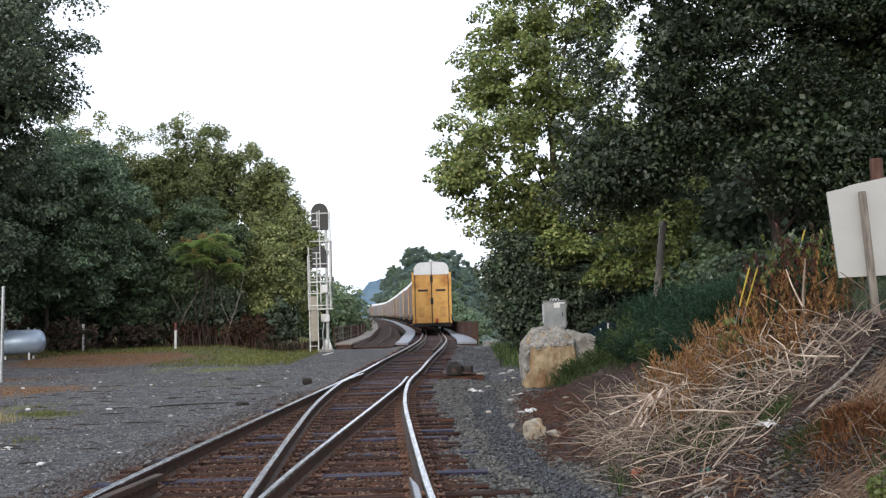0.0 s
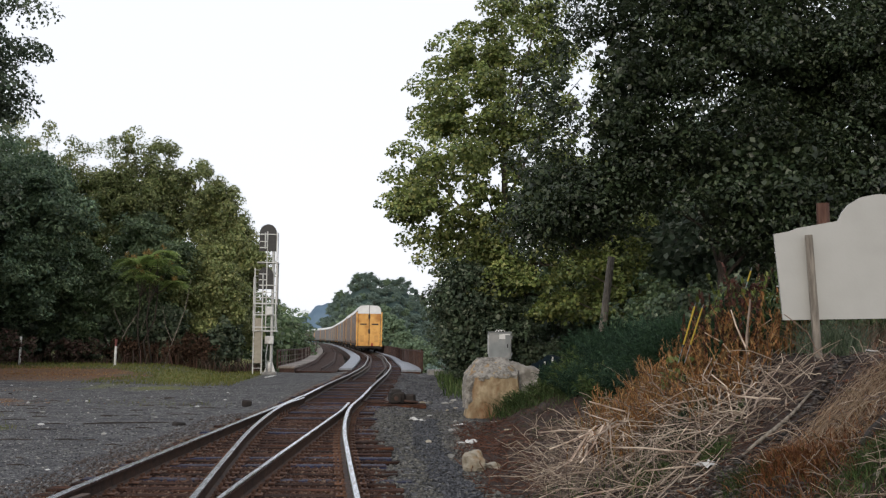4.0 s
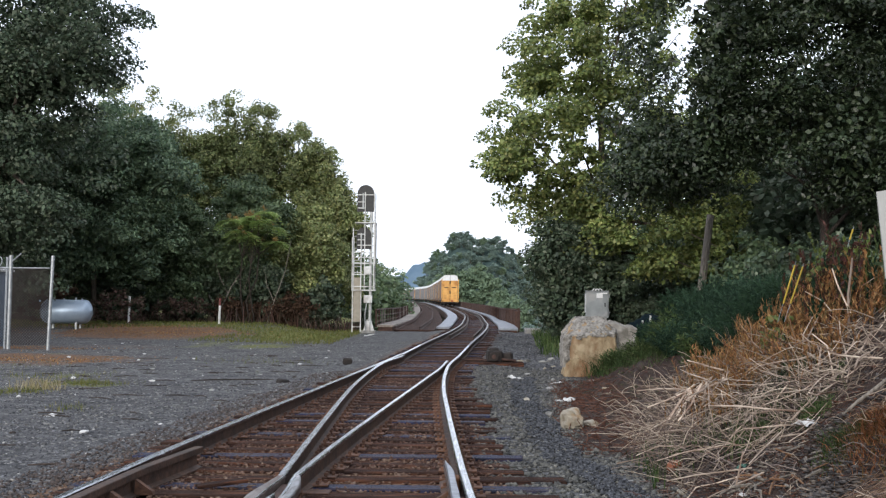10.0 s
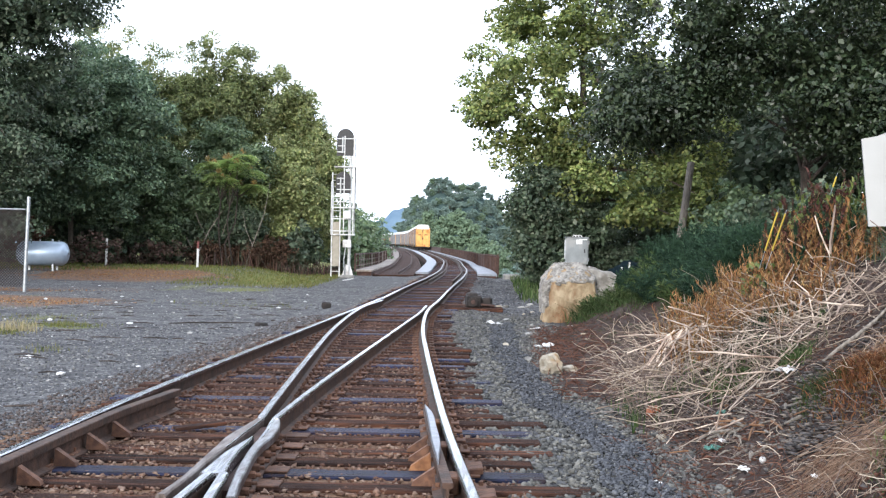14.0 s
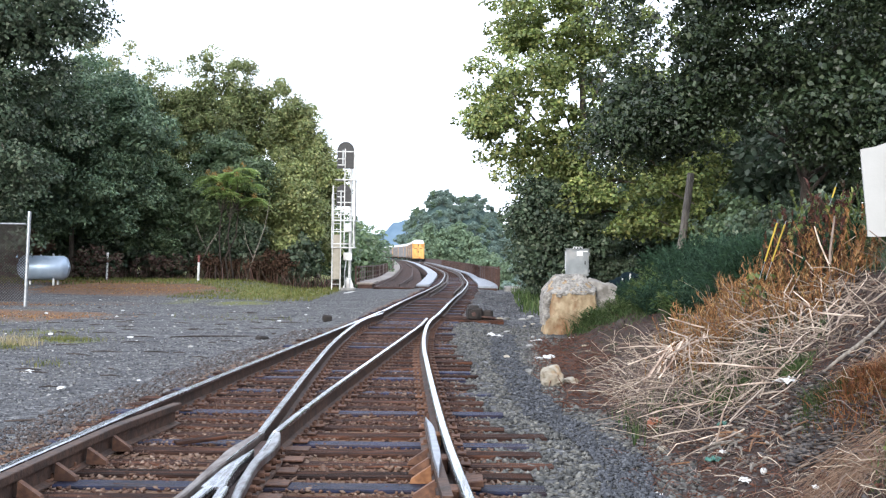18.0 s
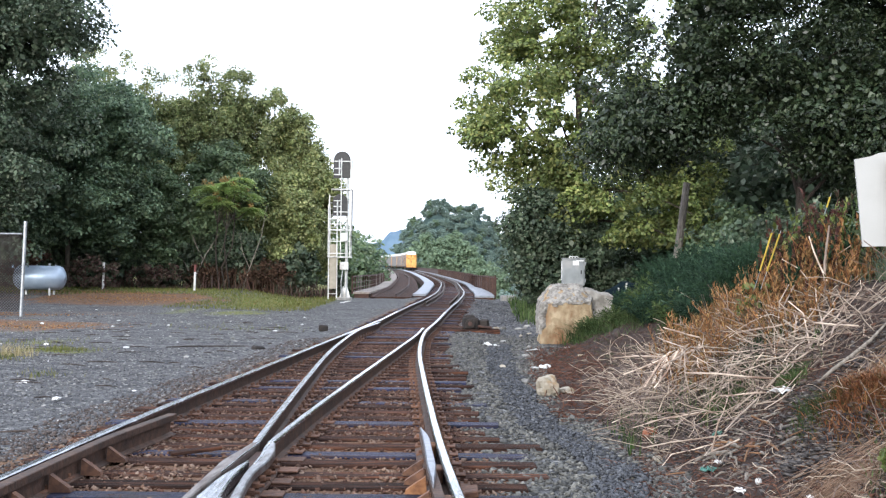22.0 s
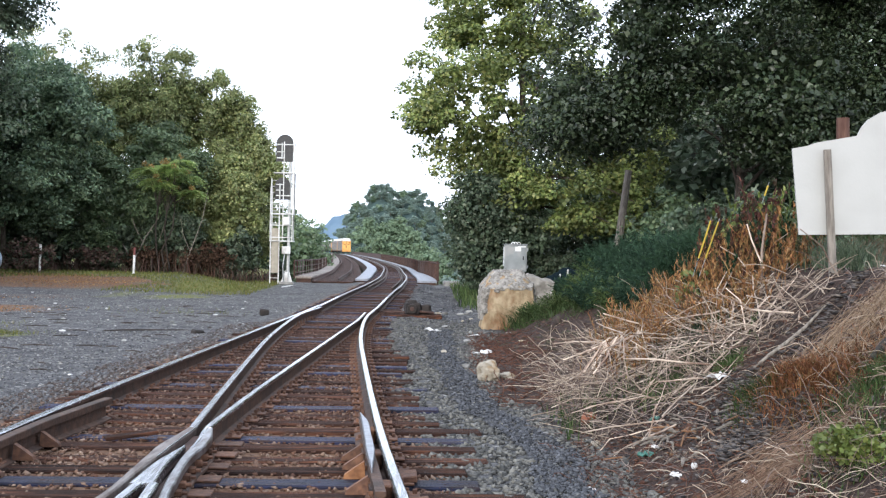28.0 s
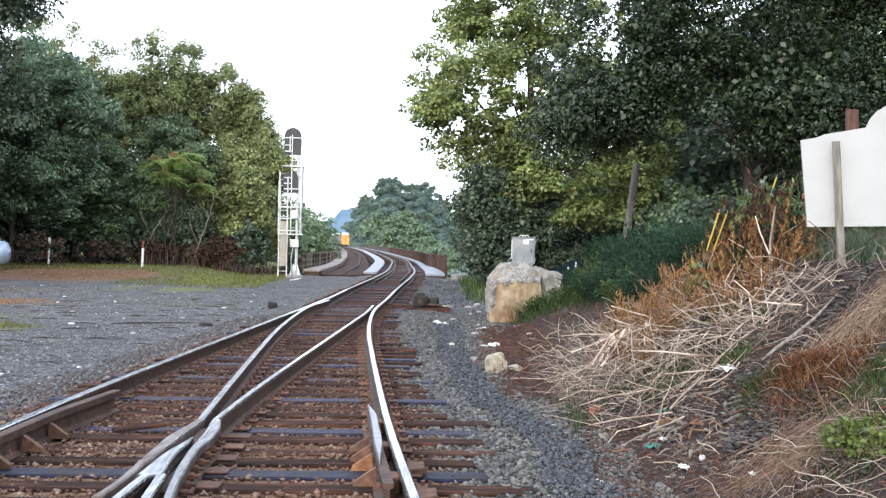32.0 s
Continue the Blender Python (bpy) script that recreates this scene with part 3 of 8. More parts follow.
def curve_through(knots):
    """A smooth function x(y) through (y, x) knots."""
    ys, xs = [k[0] for k in knots], [k[1] for k in knots]
    sl = [(xs[min(i + 1, len(xs) - 1)] - xs[max(i - 1, 0)]) / (ys[min(i + 1, len(xs) - 1)] - ys[max(i - 1, 0)]) for i in range(len(xs))]

    def f(y):
        if y <= ys[0]:
            return xs[0] + sl[0] * (y - ys[0])
        if y >= ys[-1]:
            return xs[-1] + sl[-1] * (y - ys[-1])
        i = max(j for j in range(len(ys) - 1) if ys[j] <= y)
        h = ys[i + 1] - ys[i]
        t = (y - ys[i]) / h
        return ((2 * t**3 - 3 * t**2 + 1) * xs[i] + (t**3 - 2 * t**2 + t) * h * sl[i] + (-2 * t**3 + 3 * t**2) * xs[i + 1] + (t**3 - t**2) * h * sl[i + 1])
    return f


# ---- the plan ----
G = 1.505                     # between rail centres
right_rail = curve_through([(-14, 1.66), (0, 0.60), (6.55, 0.09), (9.24, -0.10), (12.8, -0.29), (15.5, -0.42), (18.4, -0.55), (21.5, -0.63),
                            (25.5, -0.64), (30, -0.47), (39, -0.20), (49, 0.19), (64, 0.54), (83, 0.47), (100, 0.38), (115, 0.12), (140, -0.80), (165, -2.0),
                            (197, -3.75), (232, -5.5), (314, -10.3), (361, -13.1), (396, -15.6), (425, -18.4), (466, -23.5), (560, -37), (700, -62), (1000, -125)])
left_rail = curve_through([(-14, -3.45), (0, -3.22), (5, -3.11), (9, -3.01), (11, -2.95), (12.8, -2.87), (15.4, -2.74), (18.7, -2.57), (22.8, -2.36), (26, -2.18), (30, -2.005)])


def track_z(y):
    """A slight dip near the bridge's start, bent in to fit the camera's view."""
    return -0.13 * smooth01(62, 95, y) * smooth01(220, 130, y)


def main_left(y):
    return right_rail(y) - G


def track_mid(y):
    return right_rail(y) - G / 2


bank_foot = curve_through([(-15, 2.6), (0, 2.1), (5, 1.75), (8, 1.65), (9.5, 1.72), (11, 1.68), (13, 1.7), (16, 1.85), (20, 2.0), (26, 2.4), (31, 3.2), (40, 4.2), (60, 5)])


def ground_z(x, y):
    n1 = noise.noise(Vector((x * 0.5, y * 0.5, 0))) * 0.04 + noise.noise(Vector((x * 1.7, y * 1.7, 3))) * 0.02
    z = -0.03
    edge = left_rail(y) if y < 28 else main_left(y)
    # trackbed shoulder falls to the yard on the left
    z -= 0.10 * smooth01(edge - 0.7, edge - 1.8, x) if x < edge else 0.0
    z += 0.38 * smooth01(40, 56, y) * smooth01(-7.5, -11, x)
    if x > right_rail(y):
        z -= 0.06 * smooth01(right_rail(y) + 0.9, right_rail(y) + 1.6, x)
        s = x - bank_foot(y)
        if s > 0:
            top = 1.6 + 0.05 * max(s - 2.3, 0)
            h = min(0.55 * s ** 1.3, top) if s < 2.28 else top
            h *= (1 - 0.25 * smooth01(12, 17, y)) * (1 - 0.55 * smooth01(29, 44, y))
            z += h + noise.noise(Vector((x * 1.1, y * 1.1, 7))) * 0.10 * smooth01(0, 0.6, s)
        # a rusty hummock and a grassy shoulder on the near slope
        z += 0.19 * math.exp(-((x - 2.86) / 0.21) ** 2 - ((y - 8.4) / 0.42) ** 2) + 0.12 * math.exp(-((x - 3.2) / 0.22) ** 2 - ((y - 7.2) / 0.4) ** 2)
    on_track = smooth01(edge - 0.9, edge - 0.5, x) * smooth01(right_rail(y) + 0.9, right_rail(y) + 0.5, x)
    z += n1 * (1 - 0.8 * on_track)
    start = 61.0 if x > -6.5 else 61.0 + 23 * smooth01(-6.5, -9, x)
    z -= 9.5 * smooth01(start, start + 11, y)
    return z


# ---- ground ----
def axis(stops):
    """Grid lines: (from, to, step) stretches one after the other."""
    out = []
    for a, b, st in stops:
        k = max(1, round((b - a) / st))
        out += [a + (b - a) * i / k for i in range(k)]
    return out + [stops[-1][1]]


def make_ground():
    xs = axis([(-2500, -200, 500), (-200, -40, 20), (-40, -8, 0.9), (-8, 1, 0.3), (1, 5.5, 0.15), (5.5, 12, 0.6), (12, 40, 3), (40, 200, 20), (200, 2500, 500)])
    ys = axis([(-2500, -100, 600), (-100, -12, 11), (-12, 3, 1), (3, 16, 0.16), (16, 34, 0.4), (34, 100, 1.0), (100, 200, 10), (200, 3500, 300)])
    verts, zone = [], []
    for y in ys:
        for x in xs:
            verts.append((x, y, ground_z(x, y)))
            w = noise.noise(Vector((x * 0.35, y * 0.18, 1))) * 1.0
            grass = smooth01(41, 47, y + 3 * w) * smooth01(-4.5, -6.5, x) * (1 - 0.85 * smooth01(-11, -13.5, x + 2 * w) * smooth01(55, 50, y)) * (0.55 + 0.5 * noise.noise(Vector((x * 0.6, y * 0.5, 9))))
            grass = max(grass, smooth01(58, 62, y) * smooth01(-4, -7, x))
            band = lambda cx, cy, rx, ry: smooth01(1.0, 0.35, math.hypot((x - cx) / rx, (y - cy) / ry) + 0.35 * noise.noise(Vector((x * 0.8, y * 0.8, 6))))
            patch = smooth01(0.30, 0.45, noise.noise(Vector((x * 0.45, y * 0.3, 4)))) * smooth01(-6.5, -9, x) * smooth01(17, 21, y)
            orange = smooth01(0.02, 0.28, noise.noise(Vector((x * 0.16, y * 0.22, 15)))) * smooth01(-8.5, -11, x) * smooth01(27, 33, y)
            orange = max(0.35 * orange, 1.5 * band(-12.2, 31.0, 3.4, 3.4), 1.5 * band(-13.8, 48.5, 5.5, 5.5), band(-16.5, 53, 5.0, 2.4), 0.7 * band(-15.5, 37, 4, 1.6))
            grass = max(grass, 0.6 * patch, 1.1 * band(-7.75, 22.7, 0.9, 0.8), 0.8 * band(-7.6, 40.5, 1.7, 2.6), 1.1 * band(-8.0, 51, 2.6, 7)) * (1 - 0.9 * min(orange, 1))
            s = x - bank_foot(y)
            earth = smooth01(-0.5, 0.35, s + 0.3 * w + 0.85 * smooth01(12.5, 14.5, y) * smooth01(25, 21, y))
            earth = max(earth, 0.55 * smooth01(25, 30, y) * smooth01(58, 54, y) * smooth01(right_rail(y) + 1.0, right_rail(y) + 0.5, x + 0.4 * w) * smooth01(right_rail(y) + 0.3, right_rail(y) + 0.6, x))
            if y > 30:
                earth *= 1.0
                # grass held back here; bare earth tone stands in for tree shade
                grass = max(grass, smooth01(0.0, 0.8, s) * 0.2)
            edge = left_rail(y) if y < 28 else main_left(y)
            rusty = smooth01(edge - 1.0, edge - 0.35, x + 0.25 * w) * smooth01(right_rail(y) + 0.75, right_rail(y) + 0.25, x + 0.25 * w)
            zone.append((min(max(grass, 0), 1), max(orange, rusty), earth, 1))
    nx = len(xs)
    i = np.arange((len(ys) - 1) * (nx - 1))
    a = (i // (nx - 1)) * nx + i % (nx - 1)
    ob = np_part("ground", np.array(verts), np.stack([a, a + 1, a + nx + 1, a + nx], 1), "white")
    me = ob.data
    col = me.color_attributes.new("zone", "FLOAT_COLOR", "POINT")
    col.data.foreach_set("color", np.array(zone, dtype=np.float32).ravel())
    me.shade_smooth()
    m = bpy.data.materials.new("gravel_yard")
    m.use_nodes = True
    n, l = m.node_tree.nodes, m.node_tree.links
    b = n["Principled BSDF"]
    tc = n.new("ShaderNodeTexCoord")

    def tex(kind, s, **kw):
        q = n.new(kind)
        q.inputs["Scale"].default_value = s
        for k, v in kw.items():
            q.inputs[k].default_value = v
        l.new(tc.outputs["Object"], q.inputs["Vector"])
        return q

    def mixc(fac, c1, c2):
        q = n.new("ShaderNodeMix"); q.data_type = "RGBA"
        for s, c in ((0, fac), (6, c1), (7, c2)):
            if isinstance(c, tuple):
                q.inputs[s].default_value = (*tone(c), 1)
            elif isinstance(c, float):
                q.inputs[s].default_value = c
            else:
                l.new(c, q.inputs[s])
        return q.outputs[2]

    def sharp(v, lo, hi):
        q = n.new("ShaderNodeMapRange"); q.inputs[1].default_value, q.inputs[2].default_value = lo, hi
        l.new(v, q.inputs[0])
        return q.outputs[0]
    stones = tex("ShaderNodeTexVoronoi", 21.0)
    small = tex("ShaderNodeTexVoronoi", 70.0)
    nz, big = tex("ShaderNodeTexNoise", 7.0, Detail=8.0), tex("ShaderNodeTexNoise", 0.45, Detail=6.0)
    sep = n.new("ShaderNodeSeparateColor")
    l.new(stones.outputs["Color"], sep.inputs[0])
    gravel = mixc(sharp(sep.outputs[0], 0.0, 1.0), (0.030, 0.030, 0.033), (0.225, 0.222, 0.222))
    gravel = mixc(sharp(big.outputs["Fac"], 0.46, 0.72), gravel, mixc(nz.outputs["Fac"], (0.085, 0.085, 0.09), (0.15, 0.148, 0.15)))
    streak_map = n.new("ShaderNodeVectorMath"); streak_map.operation = "MULTIPLY"; streak_map.inputs[1].default_value = (0.35, 1.3, 1)
    l.new(tc.outputs["Object"], streak_map.inputs[0])
    streak = n.new("ShaderNodeTexNoise"); streak.inputs["Scale"].default_value, streak.inputs["Detail"].default_value = 1.0, 7.0
    l.new(streak_map.outputs[0], streak.inputs["Vector"])
    gravel = mixc(sharp(streak.outputs["Fac"], 0.52, 0.68), gravel, mixc(sep.outputs[0], (0.03, 0.031, 0.036), (0.10, 0.10, 0.11)))
    mid = tex("ShaderNodeTexNoise", 3.2, Detail=5.0)
    gravel = mixc(sharp(mid.outputs["Fac"], 0.38, 0.64), mixc(0.45, gravel, (0.028, 0.029, 0.033)), mixc(0.25, gravel, (0.24, 0.238, 0.235)))
    pale = sharp(sep.outputs[1], 0.93, 0.96)
    gravel = mixc(pale, gravel, (0.36, 0.35, 0.33))
    zn = n.new("ShaderNodeVertexColor"); zn.layer_name = "zone"
    zs = n.new("ShaderNodeSeparateColor")
    l.new(zn.outputs["Color"], zs.inputs[0])

    def ragged(v, a=0.25, bb=0.75):
        q = n.new("ShaderNodeMath"); q.operation = "ADD"
        o = n.new("ShaderNodeMath"); o.operation = "MULTIPLY_ADD"; o.inputs[1].default_value, o.inputs[2].default_value = 0.8, -0.4
        l.new(nz.outputs["Fac"], o.inputs[0]); l.new(v, q.inputs[0]); l.new(o.outputs[0], q.inputs[1])
        return sharp(q.outputs[0], a, bb)
    c = mixc(ragged(zs.outputs[1]), gravel, mixc(nz.outputs["Fac"], (0.085, 0.045, 0.03), (0.30, 0.18, 0.105)))
    c = mixc(ragged(zs.outputs[2]), c, mixc(nz.outputs["Fac"], (0.024, 0.016, 0.013), (0.088, 0.055, 0.043)))
    c = mixc(ragged(zs.outputs[0]), c, mixc(nz.outputs["Fac"], (0.12, 0.15, 0.04), (0.25, 0.235, 0.07)))
    l.new(c, b.inputs["Base Color"])
    b.inputs["Roughness"].default_value, b.inputs["Specular IOR Level"].default_value = 0.9, 0.25
    bp, bp2 = n.new("ShaderNodeBump"), n.new("ShaderNodeBump")
    bp.inputs["Strength"].default_value, bp.inputs["Distance"].default_value = 0.8, 0.03
    bp2.inputs["Strength"].default_value, bp2.inputs["Distance"].default_value = 0.5, 0.012
    l.new(stones.outputs["Distance"], bp.inputs["Height"]); l.new(small.outputs["Distance"], bp2.inputs["Height"])
    bp3 = n.new("ShaderNodeBump")
    bp3.inputs["Strength"].default_value, bp3.inputs["Distance"].default_value = 0.9, 0.10
    l.new(nz.outputs["Fac"], bp3.inputs["Height"]); l.new(bp3.outputs[0], bp2.inputs["Normal"])
    l.new(bp2.outputs[0], bp.inputs["Normal"]); l.new(bp.outputs[0], b.inputs["Normal"])
    me.materials[0] = m
    tagged(ob, "grey gravel rail yard with grass and dirt patches", "ground", kind="structure")


make_ground()

# ---- scattered masses ----
OCT = np.array([(1, 0, 0), (-1, 0, 0), (0, 1, 0), (0, -1, 0), (0, 0, 1), (0, 0, -1)], float)
OCT_F = np.array([(0, 2, 4), (2, 1, 4), (1, 3, 4), (3, 0, 4), (2, 0, 5), (1, 2, 5), (3, 1, 5), (0, 3, 5)])


def turns(rng, k):
    q = rng.normal(size=(k, 4))
    q /= np.linalg.norm(q, axis=1)[:, None]
    w, x, y, z = q.T
    return np.stack([np.stack([1 - 2 * (y * y + z * z), 2 * (x * y - w * z), 2 * (x * z + w * y)], -1), np.stack([2 * (x * y + w * z), 1 - 2 * (x * x + z * z), 2 * (y * z - w * x)], -1),
                     np.stack([2 * (x * z - w * y), 2 * (y * z + w * x), 1 - 2 * (x * x + y * y)], -1)], 1)


def stones_at(name, pos, size, material, label, seed, category="gravel", flat=0.7):
    rng = np.random.default_rng(seed)
    k = len(pos)
    base = OCT[None] * rng.uniform(0.55, 1.25, (k, 6, 1)) + rng.normal(0, 0.18, (k, 6, 3))
    v = np.einsum("kij,knj->kni", turns(rng, k), base * rng.uniform(0.6, 1.2, (k, 1, 3))) * np.asarray(size)[:, None, None] * np.array((1, 1, flat))
    v += pos[:, None, :]
    f = (OCT_F[None] + 6 * np.arange(k)[:, None, None]).reshape(-1, 3)
    return tagged(np_part(name, v.reshape(-1, 3), f, material), label, category, kind="stuff")


def on_ground(xy, dz=0.0):
    return np.array([(x, y, ground_z(x, y) + dz) for x, y in xy])


def scatter(rng, k, x0, x1, y0, y1, keep, near=True):
    """Points thinned towards the far end; keep(x, y) filters them."""
    out = []
    while len(out) < k:
        u = rng.random()
        y = y0 * (y1 / y0) ** u if near else y0 + (y1 - y0) * u
        x = x0 + (x1 - x0) * rng.random()
        if keep(x, y):
            out.append((x, y))
    return out


rng0 = np.random.default_rng(5)
p = scatter(rng0, 21000, -4.2, 1.2, 4.2, 32, lambda x, y: (left_rail(y) if y < 28 else main_left(y)) - 0.55 < x < right_rail(y) + 0.45)
stones_at("crib_ballast", on_ground(p, 0.013), rng0.uniform(0.013, 0.034, len(p)), "ballast_rust", "rust-stained ballast stones between the ties", 1)
p = scatter(rng0, 9000, -3.6, 0.6, 11, 34, lambda x, y: (left_rail(y) if y < 28 else main_left(y)) - 0.3 < x < right_rail(y) + 0.3)
stones_at("crib_ballast", on_ground(p, 0.018), rng0.uniform(0.016, 0.036, len(p)), "crib_far", "dark rusty ballast heaped between the ties", 17)
p = scatter(rng0, 3500, -5.0, -2.4, 5.5, 26, lambda x, y: left_rail(y) - 1.5 - 0.3 * noise.noise(Vector((y, 1, 0))) < x < left_rail(y) - 0.4)
stones_at("edge_ballast", on_ground(p, 0.008), rng0.uniform(0.014, 0.034, len(p)), "edge_mix", "brownish ballast along the yard side", 8)
p = scatter(rng0, 12500, -0.6, 2.2, 4.2, 29, lambda x, y: right_rail(y) + 0.3 < x < bank_foot(y) + 0.15 - 0.6 * smooth01(12.5, 14.5, y) * smooth01(25, 21, y) + 0.25 * noise.noise(Vector((y, x, 0))))
stones_at("shoulder_ballast", on_ground(p, 0.005), rng0.uniform(0.016, 0.044, len(p)), "ballast", "grey crushed ballast along the track", 2)
p = scatter(rng0, 3600, 0.2, 4.6, 28, 57, lambda x, y: right_rail(y) + 0.35 < x < right_rail(y) + 3.0 and noise.noise(Vector((x * 0.7, y * 0.4, 31))) > -0.3)
stones_at("shoulder_ballast", on_ground(p, 0.004), rng0.uniform(0.02, 0.055, len(p)), "yard_mix", "grey gravel beside the track before the bridge", 19)
cinder_line = curve_through([(4, -0.42), (10.5, -0.44), (12.2, -0.72), (15.6, -1.0), (20, -1.2), (26, -1.35)])
p = scatter(rng0, 7200, 0.1, 2.4, 4.2, 25, lambda x, y: abs(x - (bank_foot(y) + cinder_line(y) + 0.12 * noise.noise(Vector((y * 0.8, 2, 0))))) < 0.24 + 0.10 * noise.noise(Vector((y * 1.7, x, 3))))
stones_at("dark_cinders", on_ground(p, 0.024), rng0.uniform(0.014, 0.032, len(p)), "cinder", "strip of dark cinders at the bank foot", 3)
p = scatter(rng0, 7000, -16, -2.4, 6.5, 48, lambda x, y: x < (left_rail(y) if y < 28 else main_left(y)) - 0.5)
stones_at("yard_gravel", on_ground(p, 0.0), rng0.uniform(0.010, 0.03, len(p)), "ballast", "loose grey gravel in the yard", 4)
p = scatter(rng0, 11000, -13, -2.6, 13, 46, lambda x, y: x < (left_rail(y) if y < 28 else main_left(y)) - 0.6 and noise.noise(Vector((x * 0.5, y * 0.35, 21))) > -0.25)
stones_at("yard_gravel", on_ground(p, 0.002), rng0.uniform(0.012, 0.034, len(p)), "yard_pale", "pale crushed stone strewn over the yard", 18)
p = scatter(rng0, 15000, -9.5, -2.6, 6.0, 24, lambda x, y: x < left_rail(y) - 0.4)
stones_at("yard_gravel", on_ground(p, 0.004), rng0.uniform(0.010, 0.026, len(p)), "yard_mix", "mixed dark and pale gravel beside the track", 7)
p = scatter(rng0, 5200, 1.2, 5.2, 4.6, 14, lambda x, y: x > bank_foot(y) - 0.2)
stones_at("bank_rubble", on_ground(p, 0.01), rng0.uniform(0.008, 0.034, len(p)), "slate", "dark rubble on the bank", 6, "rubble")
p = scatter(rng0, 1900, 1.9, 3.6, 6.4, 11.2, lambda x, y: 0.35 < x - bank_foot(y) - 0.18 * (9.5 - y) < 1.0 + 0.15 * (y - 8))
stones_at("slate_chips", on_ground(p, 0.015), rng0.uniform(0.012, 0.044, len(p)), "slate", "loose dark slate chips on the slope", 16, "rubble", 0.28)
p = scatter(rng0, 420, -14, -3.2, 7.5, 44, lambda x, y: x < (left_rail(y) if y < 28 else main_left(y)) - 0.6)
stones_at("pale_chips", on_ground(p, 0.008), rng0.uniform(0.012, 0.035, len(p)), "pale_chip", "pale chips scattered on the yard gravel", 14, "chips", 0.5)


# ---- track ----
def spread(y0, y1, step):
    k = max(2, round((y1 - y0) / step))
    return [y0 + (y1 - y0) * i / k for i in range(k + 1)]


WEB = [(-0.068, 0.0), (-0.068, 0.012), (-0.012, 0.03), (-0.010, 0.125), (-0.034, 0.135), (-0.034, 0.165), (0.034, 0.165), (0.034, 0.135), (0.010, 0.125), (0.012, 0.03), (0.068, 0.012), (0.068, 0.0)]
HEAD = [(-0.0365, 0.152), (-0.036, 0.171), (-0.026, 0.18), (0.026, 0.18), (0.036, 0.171), (0.0365, 0.152)]
track = tagged(new("railway_track"), "rusty single railway track with a turnout on weathered ties", "track")
TIE_Z = 0.0


def rail(fx, y0, y1, step, label="", thin=1.0, head="rail_top"):
    path = [(fx(y), y, TIE_Z + track_z(y)) for y in spread(y0, y1, step)]
    bm = bmesh.new()
    sweep(bm, path, [(u * thin, w) for u, w in WEB])
    r = part("rail", bm, "rail_side", track, label)
    bm = bmesh.new()
    sweep(bm, path, [(u * thin, w) for u, w in HEAD])
    part("rail_head", bm, head, r, "polished bright rail head" if head == "rail_top" else "far rail head, sky shine dimmed in its colour")
    return r


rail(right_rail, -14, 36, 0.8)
rail(right_rail, 36, 1000, 6, head="rail_dimmed")
rail(left_rail, -14, 30, 0.8)
rail(main_left, 30.0, 36, 1)
rail(main_left, 36, 1000, 6, head="rail_dimmed")
# switch rails run from the frog to the stock rails
rail(lambda y: right_rail(y) - G + (0.11 * smooth01(26.0, 29.5, y)), 9.36, 29.2, 0.8, thin=0.85)
rail(lambda y: left_rail(y) + G - (0.10 * smooth01(23, 27.5, y)), 9.38, 27.0, 0.8, thin=0.85)
# rails behind the frog
rail(lambda y: right_rail(y) - G, -14, 7.16, 0.8, thin=0.9)
rail(lambda y: left_rail(y) + G, -14, 7.16, 0.8, thin=0.9)

# the frog: point, two wing rails bent outwards, filler blocks, bolts
frog = tagged(new("frog_casting"), "worn steel crossing frog with bent wing rails", "frog")


def fine(stops, step=0.11):
    """(y, inner x, outer x) rows, made closer and smoothed."""
    fa, fb = curve_through([(y, a) for y, a, b in stops[::-1]]), curve_through([(y, b) for y, a, b in stops[::-1]])
    return [(y, fa(y), fb(y)) for y in spread(stops[-1][0], stops[0][0], step)]


def head_block(bm, rows, z0, z1, edge=0.010):
    """A rounded rail head of changing width along y."""
    rings = []
    for y, a, b in rows:
        lo, hi = min(a, b), max(a, b)
        e = min(edge, (hi - lo) * 0.3)
        rings.append([bm.verts.new(q) for q in ((lo, y, z0), (lo, y, z1 - e), (lo + e, y, z1), (hi - e, y, z1), (hi, y, z1 - e), (hi, y, z0))])
    for p, q in zip(rings, rings[1:]):
        for j in range(6):
            bm.faces.new((p[j], p[(j + 1) % 6], q[(j + 1) % 6], q[j]))
    bm.faces.new(rings[0][::-1])
    bm.faces.new(rings[-1])


